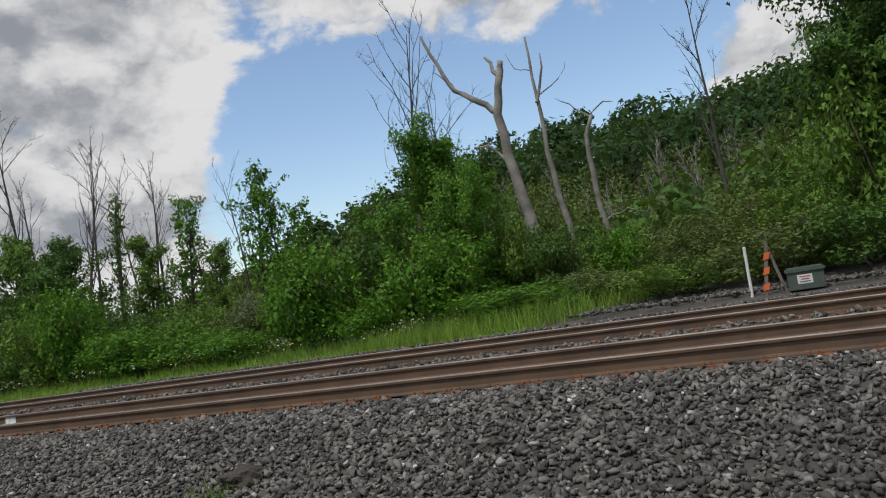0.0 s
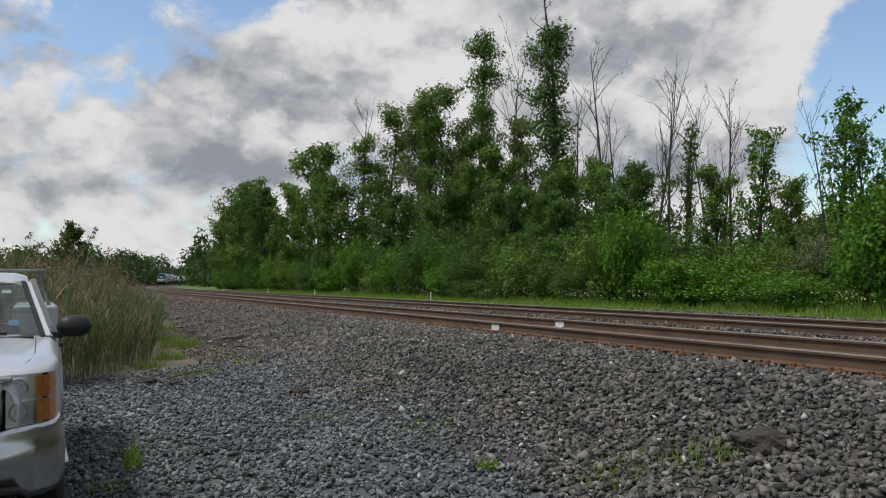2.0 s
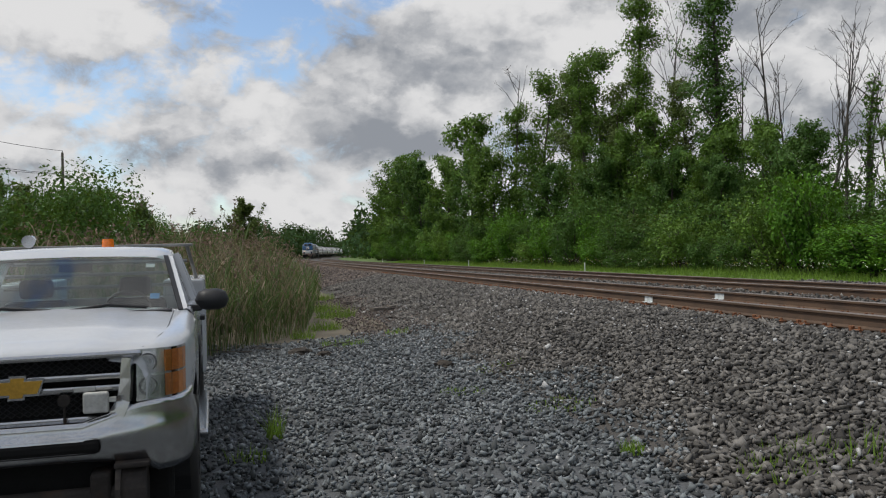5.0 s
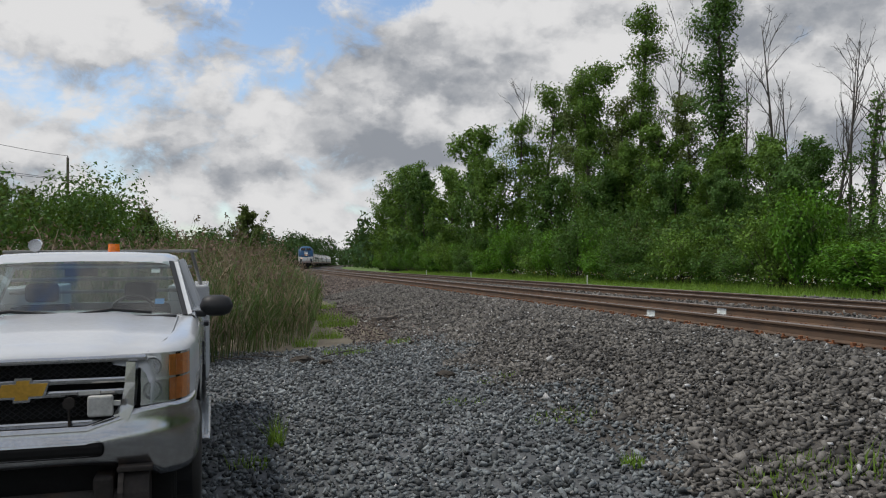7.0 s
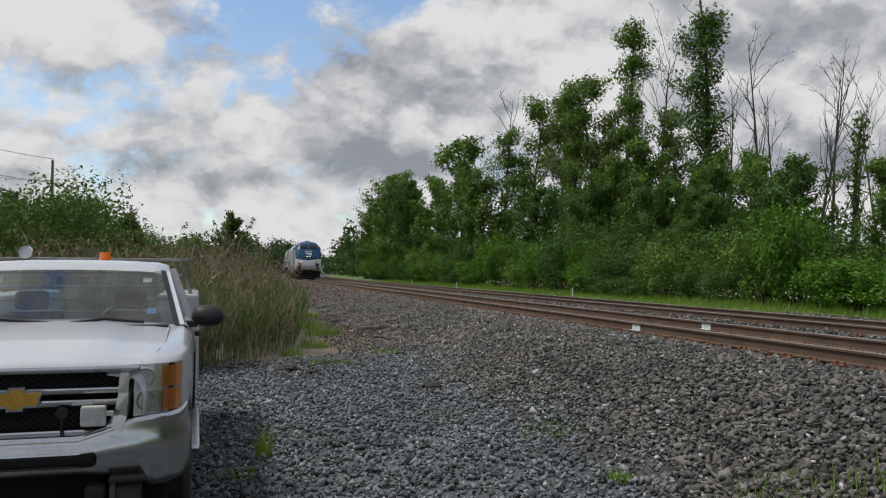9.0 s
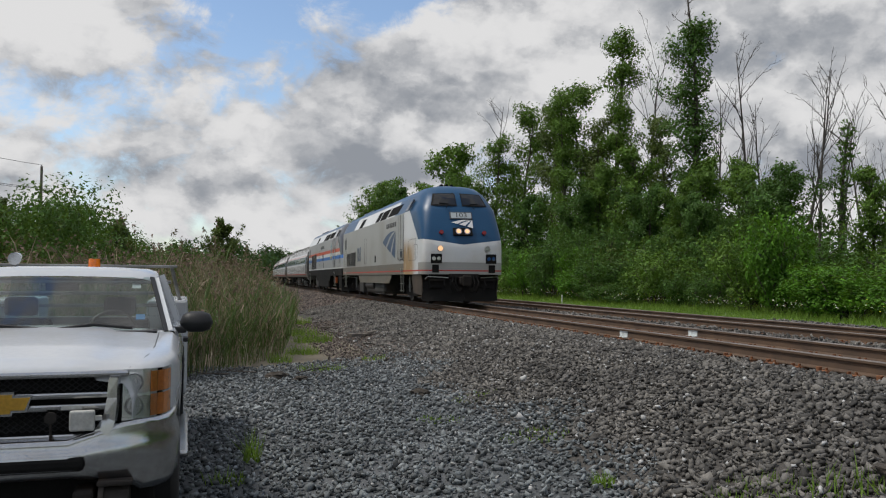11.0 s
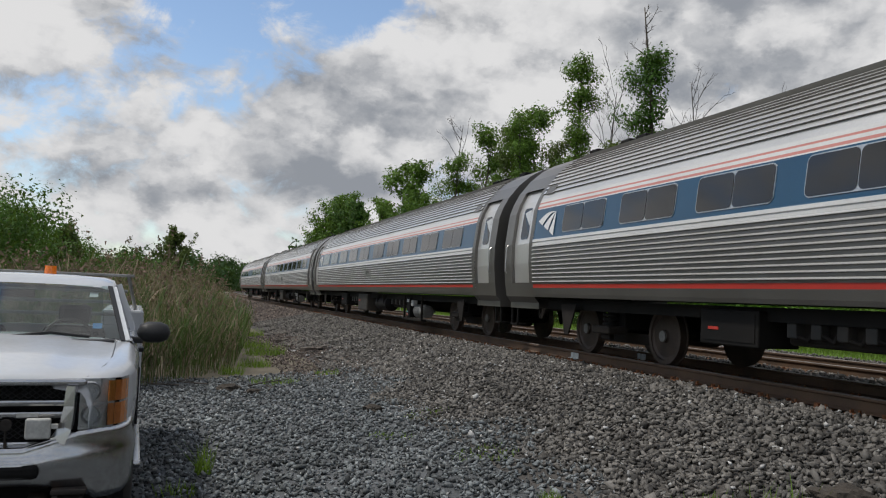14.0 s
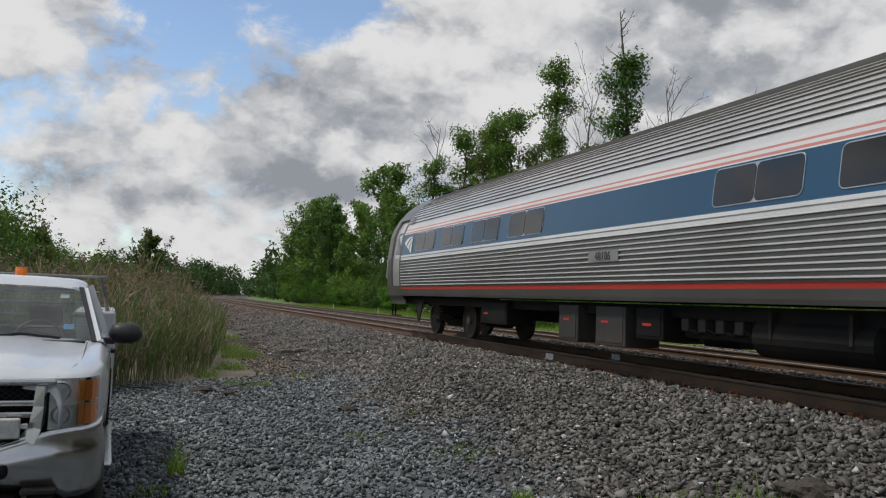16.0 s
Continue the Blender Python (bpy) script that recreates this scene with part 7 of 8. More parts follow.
    part("cab_back", bm, CAR_WHITE, tr)
    bm = bmesh.new()
    box(bm, -0.80, 0.80, -1.55, -1.38, 1.285, 1.322, 0.01)
    part("cowl", bm, TRIM, tr)
    bm = bmesh.new()
    box(bm, -0.85, 0.85, -2.0, -1.5, 1.16, 1.30, 0.05)
    box(bm, -0.86, 0.86, -3.5, -1.6, 0.5, 0.62)
    part("dashboard", bm, SEAT, tr)
    for x in (-0.42, 0.42):
        bm = bmesh.new()
        box(bm, x - 0.27, x + 0.27, -2.98, -2.82, 0.75, 1.36, 0.06)
        box(bm, x - 0.26, x + 0.26, -2.9, -2.35, 0.72, 0.9, 0.06)
        box(bm, x - 0.14, x + 0.14, -2.98, -2.87, 1.38, 1.56, 0.04)
        part("seat", bm, SEAT, tr, "dark cloth seat")
    bm = bmesh.new()
    for i in range(20):
        a, c = 2 * math.pi * i / 20, 2 * math.pi * (i + 1) / 20
        cyl(bm, (-0.42 + 0.19 * math.cos(a), -2.12 - 0.07 * math.sin(a), 1.28 + 0.17 * math.sin(a)), (-0.42 + 0.19 * math.cos(c), -2.12 - 0.07 * math.sin(c), 1.28 + 0.17 * math.sin(c)), 0.014, seg=6)
    part("steering_wheel", bm, TRIM, tr)
    bm = bmesh.new()
    box(bm, -0.13, 0.13, -2.30, -2.28, 1.63, 1.70, 0.01)
    part("rear_view_mirror", bm, TRIM, tr)
    for x, mat, z0, z1, b in ((-0.60, STICKER, 1.655, 1.695, 2.19), (-0.66, BLUE_ST, 1.40, 1.44, 1.70)):
        bm = bmesh.new()
        slab(bm, [(x - 0.035, -b, z0), (x + 0.035, -b, z0), (x + 0.035, -b - 0.06, z1), (x - 0.035, -b - 0.06, z1)], 0.002)
        part("sticker", bm, mat, tr)
    for x0, x1 in ((-0.62, -0.05), (0.05, 0.70)):
        bm = bmesh.new()
        tube(bm, [(x0, -1.43, 1.345), (x0 * 0.5 + x1 * 0.5, -1.46, 1.375), (x1, -1.40, 1.335)], 0.014, 6)
        box(bm, x1 - 0.03, x1 + 0.03, -1.44, -1.38, 1.31, 1.34)
        part("wiper", bm, TRIM, tr)
    # grille
    bm = bmesh.new()
    box(bm, -0.66, 0.66, -0.24, -0.155, 0.70, 1.13)
    gr = part("grille", bm, MESH_B, tr, "black mesh grille framed in chrome")
    for z0, z1 in ((1.015, 1.095), (0.775, 0.905)):
        bm = bmesh.new()
        step, n = 0.045, 30
        for i in range(-4, n):
            x = -0.62 + step * i
            for k in (1, -1):
                a, b = Vector((x, -0.145, z0)), Vector((x + k * (z1 - z0) * 1.3, -0.145, z1))
                if abs(a.x) < 0.6 and abs(b.x) < 0.6:
                    cyl(bm, a, b, 0.004, seg=4, caps=False)
        part("grille_lattice", bm, TRIM, gr)
    bm = bmesh.new()
    box(bm, -0.68, 0.68, -0.15, -0.055, 1.10, 1.138, 0.014)
    part("grille_top_bar", bm, CHROME, gr)
    for sx in (1, -1):
        bm = bmesh.new()
        outer = [(0.635, 1.10), (0.632, 0.98), (0.62, 0.84), (0.585, 0.75)]
        inner = [(0.582, 1.10), (0.572, 0.98), (0.552, 0.87), (0.50, 0.785)]
        for (xa, za), (xb, zb), (xc, zc), (xd, zd) in zip(outer[:-1], outer[1:], inner[1:], inner[:-1]):
            slab(bm, [(sx * xa, -0.062, za), (sx * xb, -0.058, zb), (sx * xc, -0.075, zc), (sx * xd, -0.080, zd)], 0.05 * sx)
        bmesh.ops.remove_doubles(bm, verts=bm.verts, dist=0.002)
        part("grille_side_frame", bm, CHROME, gr)
    for z0, z1, y in ((0.978, 1.018, -0.05), (0.905, 0.948, -0.055)):
        bm = bmesh.new()
        box(bm, -0.585, 0.585, y - 0.07, y, z0, z1, 0.014)
        part("grille_mid_bar", bm, CHROME, gr)
    bm = bmesh.new()
    box(bm, -0.56, 0.56, -0.12, -0.055, 0.735, 0.772, 0.014)
    part("grille_low_bar", bm, CHROME, gr)
    bm = bmesh.new()
    box(bm, -0.42, -0.30, -0.06, -0.045, 0.915, 0.940, 0.004)
    part("model_plate", bm, PLATE, gr)
    for k, (mat, grow_) in enumerate(((CHROME, 0.014), (GOLD, 0.0))):
        bm = bmesh.new()
        e = grow_
        pts = [(-0.185 - e, -0.036 - e), (-0.050 - e, -0.036 - e), (-0.055 - e, -0.056 - e), (0.040 + e, -0.056 - e), (0.045 + e, -0.036 - e), (0.145 + e, -0.036 - e), (0.185 + e, 0.036 + e), (0.050 + e, 0.036 + e), (0.055 + e, 0.056 + e), (-0.040 - e, 0.056 + e), (-0.045 - e, 0.036 + e), (-0.145 - e, 0.036 + e)]
        slab(bm, [(-x * 0.74, -0.04 + 0.008 * k, 0.962 + z) for x, z in pts], -0.012 if k == 0 else -0.01)
        part("badge", bm, mat, gr, "gold cross-shaped badge" if k else "")
    # headlights: bowl behind a clear lens that wraps the corner, amber outer third
    plan = ((0.642, -0.075), (0.70, -0.080), (0.76, -0.092), (0.805, -0.112), (0.845, -0.145), (0.878, -0.19), (0.900, -0.25), (0.915, -0.32))

    def lens_at(sx, i, z, back=0.0):
        x, y = plan[i]
        lean = 0.10 * (z - 0.84)
        return Vector((sx * x, y - lean - back, z))

    for sx in (1, -1):
        def strip(i0, i1, z0, z1, back, thick=0.006):
            bm = bmesh.new()
            for i in range(i0, i1):
                q = [lens_at(sx, i, z0, back), lens_at(sx, i + 1, z0, back), lens_at(sx, i + 1, z1, back), lens_at(sx, i, z1, back)]
                slab(bm, q, -thick * sx)
            bmesh.ops.remove_doubles(bm, verts=bm.verts, dist=0.001)
            return bm

        hl = part("headlight", strip(0, 7, 0.845, 1.135, 0.055, 0.01), LAMP_SILVER, tr, "clear headlight with amber corner")
        for z0, z1 in ((0.86, 0.975), (1.005, 1.115)):
            zc, r = (z0 + z1) / 2, (z1 - z0) / 2
            bm = bmesh.new()
            cyl(bm, (sx * 0.712, -0.115 - 0.1 * (zc - 0.84), zc), (sx * 0.712, -0.088 - 0.1 * (zc - 0.84), zc), r * 0.72, r * 1.0, seg=20, caps=False)
            part("reflector_ring", bm, LAMP_RING, hl)
            bm = bmesh.new()
            cyl(bm, (sx * 0.712, -0.118 - 0.1 * (zc - 0.84), zc), (sx * 0.712, -0.112 - 0.1 * (zc - 0.84), zc), r * 0.9, seg=20)
            cyl(bm, (sx * 0.712, -0.112 - 0.1 * (zc - 0.84), zc), (sx * 0.712, -0.092 - 0.1 * (zc - 0.84), zc), r * 0.4, r * 0.3, seg=14)
            part("reflector", bm, LAMP_BOWL, hl, "bright silver lamp bowl")
            part("amber_corner", strip(3, 7, z0 - 0.008, z1 + 0.008, 0.012, 0.008), AMBER, hl, "amber turn lens")
        for z in (0.842, 0.985, 1.132):
            part("lamp_rib", strip(0, 7, z - 0.008, z + 0.008, 0.012, 0.006), LAMP_SILVER, hl)
        g = part("lamp_lens", strip(0, 7, 0.842, 1.138, 0.0, 0.003), LENS_CLEAR, hl)
        g.visible_shadow = False
        bm = bmesh.new()
        box(bm, *sorted((sx * 0.62, sx * 0.86)), -0.42, -0.25, 0.82, 1.12)
        part("lamp_bucket", bm, TRIM, hl)
    # bumper: stepped chrome bar wrapping the corners
    bm = bmesh.new()
    plan = [(-0.965, -0.56), (-0.96, -0.42), (-0.945, -0.30), (-0.915, -0.20), (-0.86, -0.12), (-0.78, -0.065), (-0.66, -0.03), (-0.35, 0.01), (0.35, 0.01), (0.66, -0.03), (0.78, -0.065), (0.86, -0.12), (0.915, -0.20), (0.945, -0.30), (0.96, -0.42), (0.965, -0.56)]
    prof = [(0.735, -0.14), (0.745, -0.03), (0.738, -0.008), (0.715, 0.0), (0.685, -0.006), (0.672, 0.016), (0.62, 0.022), (0.56, 0.012), (0.52, -0.012), (0.505, -0.06)]
    rows = []
    for x, y in plan:
        o = Vector((math.copysign(max(abs(x) - 0.55, 0) ** 1.0 * 2.2, x), max(0.98 - abs(x), 0.02) * 3, 0)).normalized()
        lift = -0.09 * min(max(abs(x) - 0.62, 0) / 0.12, 1)
        rows.append([bm.verts.new((x + o.x * d, y + o.y * d, z + (lift if i > 6 else 0.04 * min(max(abs(x) - 0.48, 0) / 0.2, 1) if i > 4 else 0.10 * min(max(abs(x) - 0.48, 0) / 0.2, 1)))) for i, (z, d) in enumerate(prof)])
    for ra, rb in zip(rows[:-1], rows[1:]):
        for j in range(len(prof) - 1):
            bm.faces.new((ra[j], ra[j + 1], rb[j + 1], rb[j]))
    part("bumper", bm, CHROME, tr, "scuffed chrome front bumper", True)
    bm = bmesh.new()
    box(bm, -0.45, 0.45, 0.0, 0.036, 0.565, 0.655, 0.03)
    part("bumper_slot", bm, MESH_B, tr)
    bm = bmesh.new()
    box(bm, -0.84, 0.84, -0.36, -0.22, 0.20, 0.50, 0.03)
    part("air_dam", bm, MESH_B, tr)
    bm = bmesh.new()
    box(bm, -0.50, -0.36, 0.0, 0.05, 0.80, 0.92, 0.012)
    box(bm, -0.54, -0.50, 0.01, 0.04, 0.86, 0.885)
    part("winch_plate", bm, PLATE, tr, "pale steel bracket on the bumper")
    bm = bmesh.new()
    cyl(bm, (-0.25, -0.03, 0.74), (-0.25, -0.03, 0.84), 0.008, seg=6)
    cyl(bm, (-0.25, -0.045, 0.875), (-0.25, -0.01, 0.875), 0.034, seg=16)
    part("spot_lamp", bm, IRON, tr)
    # rail guide gear under the bumper
    for sx in (1, -1):
        bm = bmesh.new()
        cyl(bm, (sx * 0.55, -0.05, 0.33), (sx * 0.70, -0.05, 0.33), 0.15, seg=20)
        cyl(bm, (sx * 0.53, -0.05, 0.33), (sx * 0.56, -0.05, 0.33), 0.175, seg=20)
        gw = part("rail_wheel", bm, IRON, tr, "steel rail guide wheel")
        bm = bmesh.new()
        box(bm, *sorted((sx * 0.52, sx * 0.72)), -0.14, 0.06, 0.475, 0.50, 0.008)
        part("wheel_guard", bm, IRON, gw)
    bm = bmesh.new()
    cyl(bm, (-0.55, -0.05, 0.33), (0.55, -0.05, 0.33), 0.045, seg=12)
    box(bm, -0.5, -0.38, -0.2, 0.0, 0.25, 0.45, 0.02)
    box(bm, 0.38, 0.5, -0.2, 0.0, 0.25, 0.45, 0.02)
    part("rail_axle", bm, IRON, tr)
    # wheels
    for b in AXLES:
        for sx in (1, -1):
            bm = bmesh.new()
            prof = ((0.20, -0.12), (0.33, -0.125), (0.385, -0.11), (0.40, -0.07), (0.40, 0.07), (0.385, 0.11), (0.33, 0.125), (0.20, 0.12))
            rings = [[bm.verts.new((x, r * math.cos(a), r * math.sin(a))) for r, x in prof] for a in [2 * math.pi * i / 28 for i in range(28)]]
            for i in range(28):
                for j in range(len(prof) - 1):
                    bm.faces.new((rings[i][j], rings[(i + 1) % 28][j], rings[(i + 1) % 28][j + 1], rings[i][j + 1]))
            ty = part("tyre", bm, RUBBER, tr, "black worn tyre", True)
            ty.matrix_basis = pose(sx * 0.86, -b, 0.40)
            bm = bmesh.new()
            cyl(bm, (sx * 0.06, 0, 0), (sx * 0.09, 0, 0), 0.205, 0.19, seg=24)
            for i in range(8):
                a = 2 * math.pi * i / 8
                cyl(bm, (sx * 0.09, 0.09 * math.cos(a), 0.09 * math.sin(a)), (sx * 0.105, 0.09 * math.cos(a), 0.09 * math.sin(a)), 0.012, seg=6)
            cyl(bm, (sx * 0.09, 0, 0), (sx * 0.12, 0, 0), 0.05, seg=14)
            part("rim", bm, IRON, ty)
            bm = bmesh.new()
            cyl(bm, (sx * 0.48, -b, 0.52), (sx * 0.93, -b, 0.52), 0.50, seg=24, caps=False)
            part("wheel_well", bm, TRIM, tr)
    bm = bmesh.new()
    box(bm, -0.45, 0.45, -5.7, -0.5, 0.42, 0.58)
    box(bm, -0.8, 0.8, -1.5, -0.45, 0.5, 0.62)
    part("chassis", bm, TRIM, tr)
    # service body with tool chests, ladder rack
    for sx in (1, -1):
        bm = bmesh.new()
        box(bm, *sorted((sx * 0.62, sx * 1.03)), -4.12, -3.72, 0.50, 1.50, 0.025)
        box(bm, *sorted((sx * 0.62, sx * 1.03)), -5.14, -4.12, 0.98, 1.50, 0.025)
        box(bm, *sorted((sx * 0.62, sx * 1.03)), -5.85, -5.14, 0.50, 1.50, 0.025)
        ch = part("tool_chest", bm, CAR_WHITE, tr, "white steel tool chest")
        bm = bmesh.new()
        box(bm, *sorted((sx * 1.025, sx * 1.036)), -4.06, -3.78, 0.58, 1.42, 0.01)
        part("chest_door", bm, CAR_WHITE, ch)
    bm = bmesh.new()
    box(bm, -0.62, 0.62, -5.85, -3.72, 0.75, 0.85)
    part("bed_floor", bm, TRIM, tr)
    bm = bmesh.new()
    for x in (-0.86, 0.86):
        tube(bm, [(x * 1.1, -3.95, 1.5), (x, -3.72, 1.87)], 0.02, 8)
    for z in (1.45, 1.58, 1.70):
        cyl(bm, (-0.86, -3.72, z), (0.86, -3.72, z), 0.018, seg=8)
    box(bm, -0.92, 0.92, -3.74, -3.70, 1.855, 1.885, 0.008)
    part("ladder_rack", bm, surface_cache("rack_grey"), tr, "pale steel headache rack behind the cab")
    # beacon and spot lamp
    bm = bmesh.new()
    cyl(bm, (-0.17, -3.1, 1.81), (-0.17, -3.1, 1.845), 0.06, seg=18)
    be = part("beacon_base", bm, TRIM, tr)
    bm = bmesh.new()
    cyl(bm, (-0.17, -3.1, 1.845), (-0.17, -3.1, 1.93), 0.056, 0.05, seg=18)
    part("beacon_dome", bm, BEACON_O, be, "amber beacon dome")
    bm = bmesh.new()
    cyl(bm, (0.60, -3.55, 1.93), (0.60, -3.70, 1.95), 0.062, 0.045, seg=16)
    cyl(bm, (0.60, -3.70, 1.86), (0.60, -3.66, 1.93), 0.012, seg=6)
    part("work_lamp", bm, CHROME, tr)
    bm = bmesh.new()
    for k in range(4):
        box(bm, -1.008, -1.003, -2.2 - 0.05 * (k % 2), -2.05, 1.0 - 0.05 * k, 1.022 - 0.05 * k)
    part("door_lettering_bars", bm, LETTER_D, tr)
    # the body rides high on its springs
    done = set()
    for ob in tr.children_recursive:
        if ob.name.split(".")[0] in ("tyre", "rim") or ob.data in done:
            continue
        done.add(ob.data)
        for v in ob.data.vertices:
            v.co.z += float(np.interp(v.co.z, (0.2, 0.5, 1.15, 1.35, 1.85), (0.04, 0.085, 0.095, 0.07, 0.05)))
    return tr


pickup()


# ---- small things beside the line ----
GALV = surface("dull_green_cabinet_paint", (0.060, 0.085, 0.070), (0.05, 0.07, 0.058), 3, 0.6, fine=40, dirt=(0.10, 0.10, 0.085), dirt_scale=3)
POST_W = surface("white_fibreglass_post", (0.68, 0.68, 0.64), (0.6, 0.6, 0.56), 5, 0.6, fine=40)
OLD_WOOD = surface("grey_weathered_wood", (0.17, 0.145, 0.12), (0.11, 0.095, 0.08), 4, 0.9, bump=0.01, fine=30)
RUBBISH = surface("dark_sod", (0.055, 0.045, 0.035), (0.035, 0.03, 0.024), 6, 0.95, bump=0.03, fine=30)


def signal_box():
    z = level(8.3, -14)
    t = thing("signal_cabinet", "low dark-green trackside cabinet with a white notice", "cabinet", m=pose(9.05, -14.1, z + 0.0, 0, 0, 6))
    bm = bmesh.new()
    box(bm, -0.25, 0.25, -0.34, 0.34, 0.0, 0.36, 0.015)
    part("body", bm, GALV, t)
    bm = bmesh.new()
    slab(bm, [(-0.28, -0.37, 0.36), (0.28, -0.37, 0.36), (0.28, 0.37, 0.36), (-0.28, 0.37, 0.36)], 0.05)
    slab(bm, [(-0.22, -0.33, 0.41), (0.22, -0.33, 0.41), (0.22, 0.33, 0.41), (-0.22, 0.33, 0.41)], 0.03)
    part("lid", bm, GALV, t)
    bm = bmesh.new()
    box(bm, -0.256, -0.251, -0.12, 0.16, 0.12, 0.30)
    nt = part("notice", bm, POST_W, t, "white warning notice")
    for k, w in enumerate((0.20, 0.14, 0.20)):
        bm = bmesh.new()
        box(bm, -0.26, -0.257, 0.02 - w / 2, 0.02 + w / 2, 0.15 + 0.05 * k, 0.17 + 0.05 * k)
        part("text_bar", bm, RED_LINE if k == 2 else LETTER_D, nt)


signal_box()


def marker_post(s, d, h, lean=0.0):
    z = level(d, s)
    p = along(s, d)
    t = thing("marker_post", "slim white plastic marker post in the verge", "post", "marker posts", m=pose(p.x, p.y, z - 0.05, lean, 0, 0))
    bm = bmesh.new()
    cyl(bm, (0, 0, 0), (0, 0, h), 0.032, seg=10)
    cyl(bm, (0, 0, h), (0, 0, h + 0.02), 0.032, 0.02, seg=10)
    part("shaft", bm, POST_W, t)


marker_post(-13.05, 8.25, 1.05, 0.5)
for s_, d_ in ((27.5, 9.6), (52.0, 9.6), (70.0, 9.6), (100.0, 9.6)):
    marker_post(s_, d_, 0.55)


def trestle():
    p = Vector((9.0, -13.45, level(8.25, -13.45)))
    t = thing("folded_barricade", "folded wooden barricade with faded orange stripes", "barricade", m=pose(p.x, p.y, p.z - 0.03))
    bm = bmesh.new()
    slab(bm, [(0, 0.16, 0), (0, 0.09, 0), (0, -0.07, 1.0), (0, 0.0, 1.02)], 0.03)
    part("leg", bm, OLD_WOOD, t)
    bm = bmesh.new()
    slab(bm, [(0.04, -0.30, 0), (0.04, -0.24, 0), (0.04, 0.02, 1.08), (0.04, -0.04, 1.1)], 0.03)
    part("leg", bm, OLD_WOOD, t)
    for z in (0.1, 0.42, 0.72):
        bm = bmesh.new()
        y = 0.125 - 0.16 * z
        slab(bm, [(-0.034, y + 0.06, z), (-0.034, y - 0.06, z + 0.02), (-0.034, y - 0.10, z + 0.16), (-0.034, y + 0.02, z + 0.14)], 0.012)
        part("stripe", bm, ORANGE, t, "faded orange stripe")


trestle()


def timber(x0, y0, x1, y1, w, h, label):
    d = Vector((x1 - x0, y1 - y0, 0))
    zc = level((x0 + x1) / 2 - MID, 0)
    t = thing("timber", label, "timber", "scrap timber", m=pose((x0 + x1) / 2, (y0 + y1) / 2, zc + 0.02, 0, 0, math.degrees(math.atan2(d.y, d.x))))
    bm = bmesh.new()
    L = d.length / 2
    for i in range(6):
        a, b = -L + 2 * L * i / 6, -L + 2 * L * (i + 1) / 6
        j = 0.02 * math.sin(i * 2.1)
        box(bm, a, b + 0.01, -w / 2 + j, w / 2 + j * 0.5, 0, h * (0.8 + 0.2 * math.cos(i * 1.7)), 0.008)
    part("plank", bm, OLD_WOOD, t)


timber(-4.15, 8.2, -2.9, 10.0, 0.16, 0.09, "dark rotting timber lying on the ballast shoulder")
timber(-4.3, 13.5, -3.6, 14.6, 0.12, 0.07, "dark rotting timber lying on the ballast shoulder")


def clod(x, y, r, label, seed):
    rng = random.Random(seed)
    t = thing("clod", label, "debris", "debris in the lot", m=pose(x, y, level(x - MID, 0) + r * 0.15))
    bm = bmesh.new()
    bmesh.ops.create_icosphere(bm, subdivisions=3, radius=r)
    for v in bm.verts:
        k = 1 + 0.45 * noise.noise(v.co * (3 / r * 0.4) + Vector((seed, 0, 0))) + 0.15 * rng.uniform(-1, 1)
        v.co = Vector((v.co.x * k * 1.3, v.co.y * k, v.co.z * k * 0.55))
    part("lump", bm, RUBBISH, t)


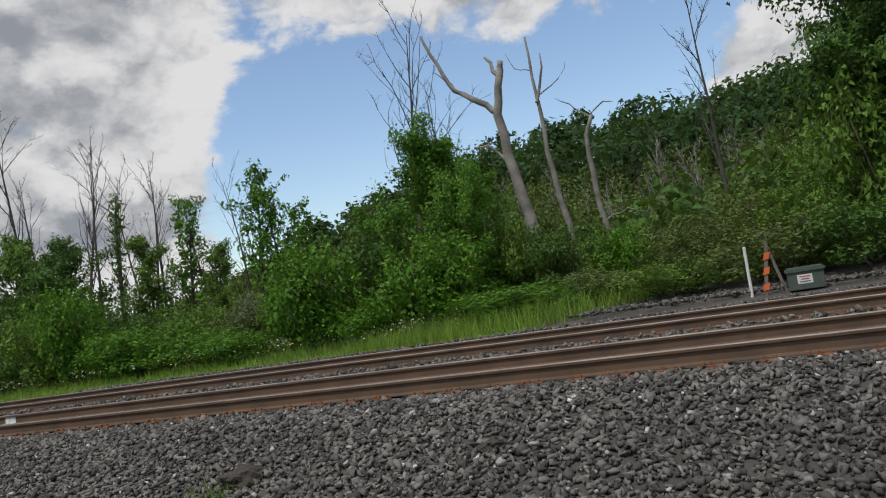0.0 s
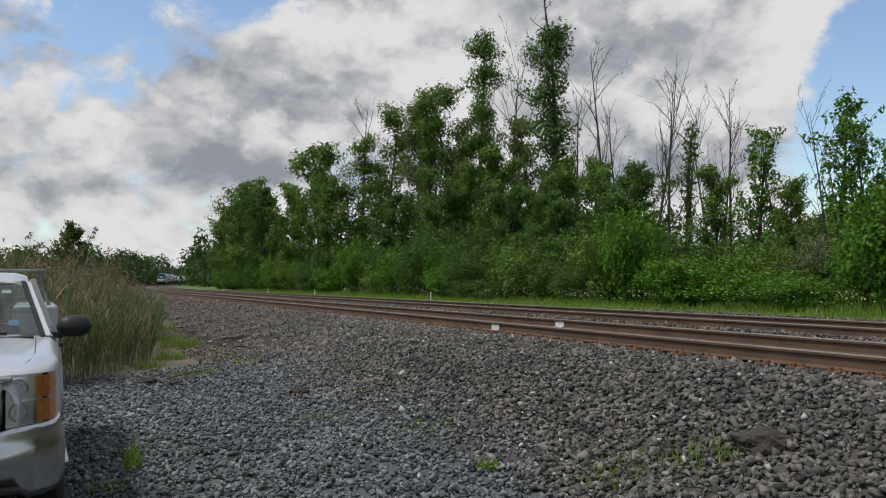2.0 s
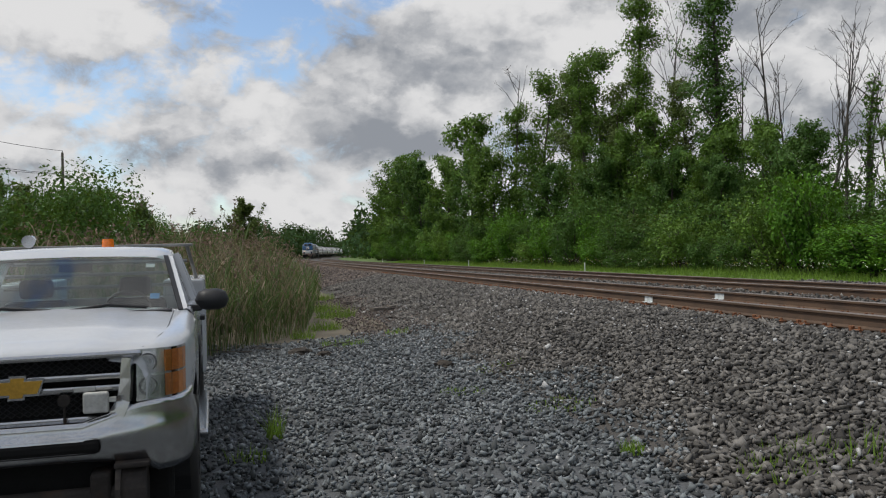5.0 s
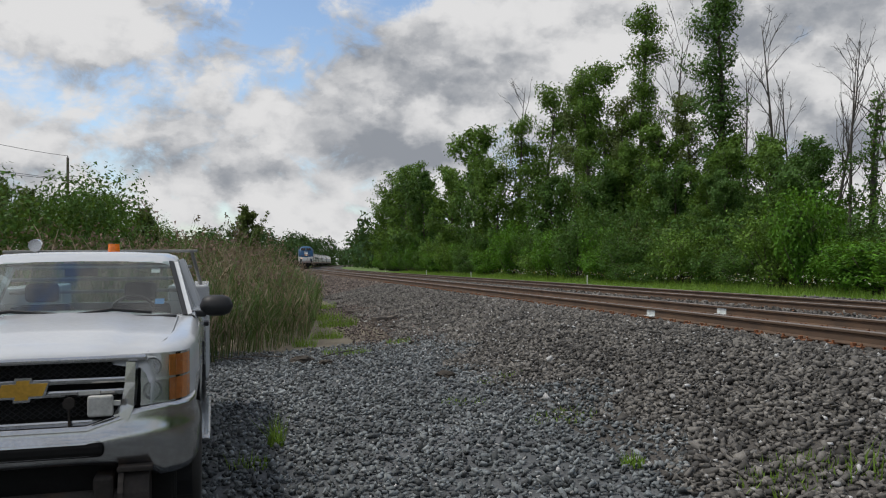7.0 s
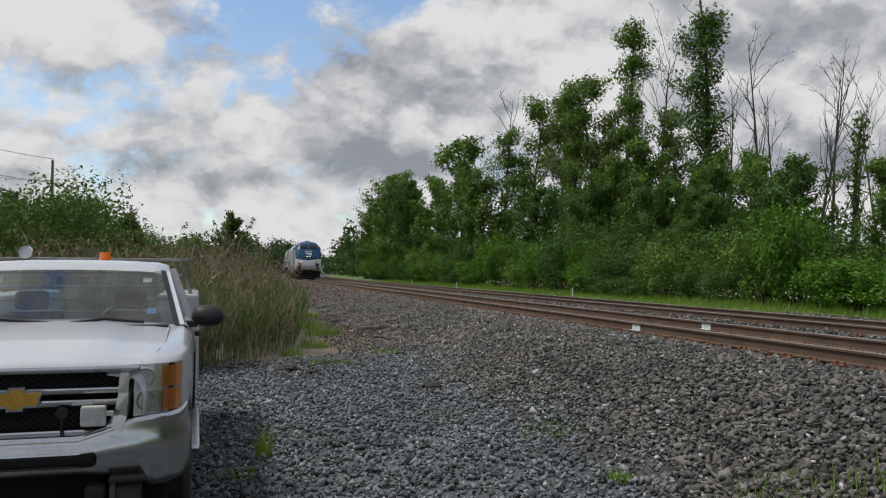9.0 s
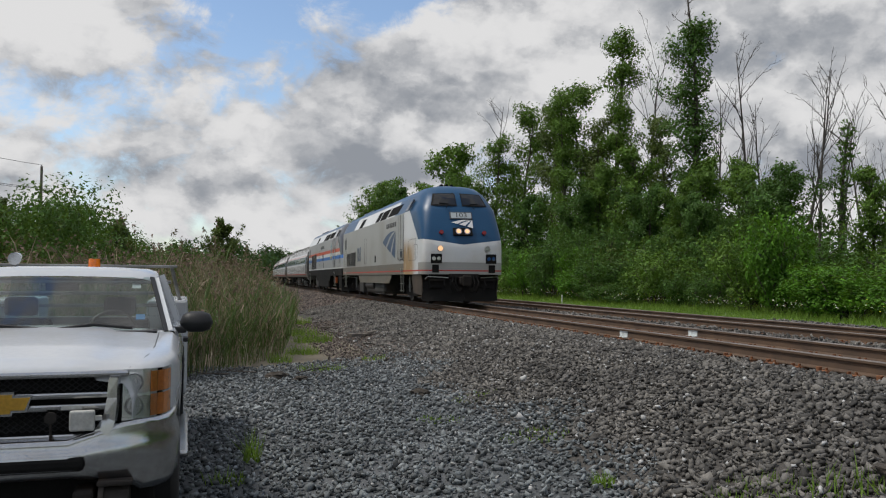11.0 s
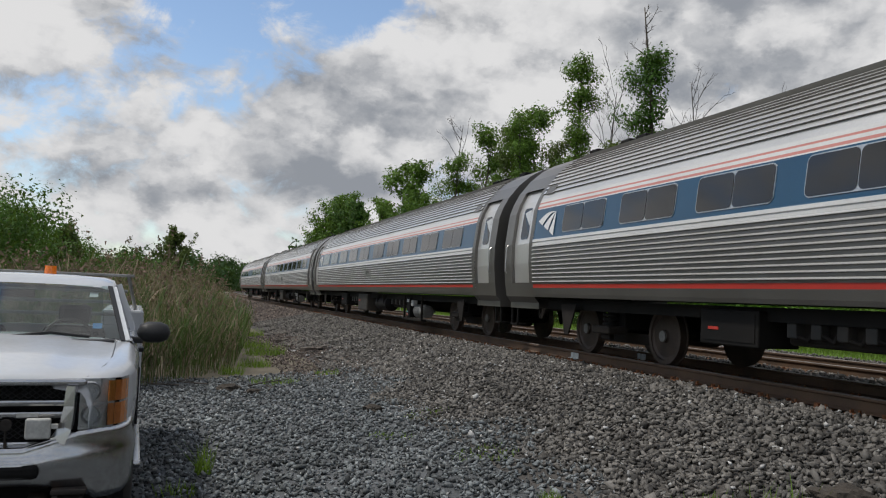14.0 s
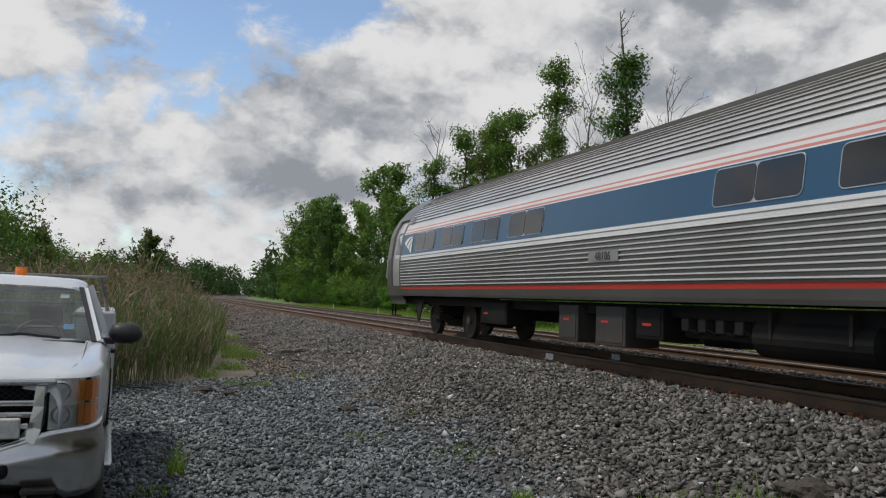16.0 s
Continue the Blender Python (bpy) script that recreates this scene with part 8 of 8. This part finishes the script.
clod(-2.55, -9.55, 0.2, "dark matted clod of earth and roots", 3)
clod(-6.55, 0.7, 0.16, "dark clump of roots and earth", 4)
clod(-6.15, 0.3, 0.10, "dark clump of roots and earth", 5)
clod(-4.5, -2.0, 0.12, "dark clump of roots and earth", 6)
clod(-2.15, -12.1, 0.11, "dark matted clod of earth and roots", 7)


def twigs():
    rng = random.Random(9)
    for x, y, a, l in ((-6.2, 0.9, 20, 0.9), (-6.9, 1.2, 150, 0.7), (-5.9, 0.2, 70, 0.6), (-7.4, 1.0, 200, 0.8)):
        t = thing("stick", "dry broken stick lying on the gravel", "stick", "sticks", m=pose(x, y, -0.82, 0, 0, a))
        w = Wood()
        w.limb(crooked(rng, (0, 0, 0), (1, 0, 0.05), l, 5, 0.12), 0.016, 0.006, 5)
        w.limb(crooked(rng, (l * 0.4, 0, 0.02), (1, 0.8, 0.2), l * 0.4, 3, 0.15), 0.01, 0.004, 4)
        part("stem", w.mesh("stem", DARKWOOD), None, t)


twigs()


def power_line():
    tops = []
    for x, y, h in ((-24.0, 67.4, 11.9), (-34.0, 24.0, 12.2)):
        t = thing("utility_pole", "weathered wooden utility pole with a crossarm", "utility pole", "utility poles", m=pose(x, y, -0.95))
        bm = bmesh.new()
        cyl(bm, (0, 0, 0), (0, 0, h), 0.17, 0.11, seg=10)
        part("pole", bm, OLD_WOOD, t)
        bm = bmesh.new()
        box(bm, -0.45, 0.45, -0.06, 0.06, h - 2.2, h - 2.1)
        part("crossarm", bm, OLD_WOOD, t)
        bm = bmesh.new()
        cyl(bm, (0, 0, h), (0, 0, h + 0.18), 0.04, seg=8)
        part("insulator", bm, TRIM, t)
        tops.append(Vector((x, y, h - 0.95)))
    for k, (dx, dz) in enumerate(((0, 0.15), (-0.6, -2.0), (0.6, -2.0))):
        a, b = tops[0] + Vector((dx, 0, dz)), tops[1] + Vector((dx, 0, dz))
        bm = bmesh.new()
        pts = [a.lerp(b, i / 12) - Vector((0, 0, 0.9 * (1 - (2 * i / 12 - 1) ** 2))) for i in range(13)]
        tube(bm, pts, 0.02, 4)
        w = part("overhead_wire", bm, TRIM)
        tagged(w, "dark overhead wire slung between wooden poles", "wire", "overhead wires")


power_line()


motions()
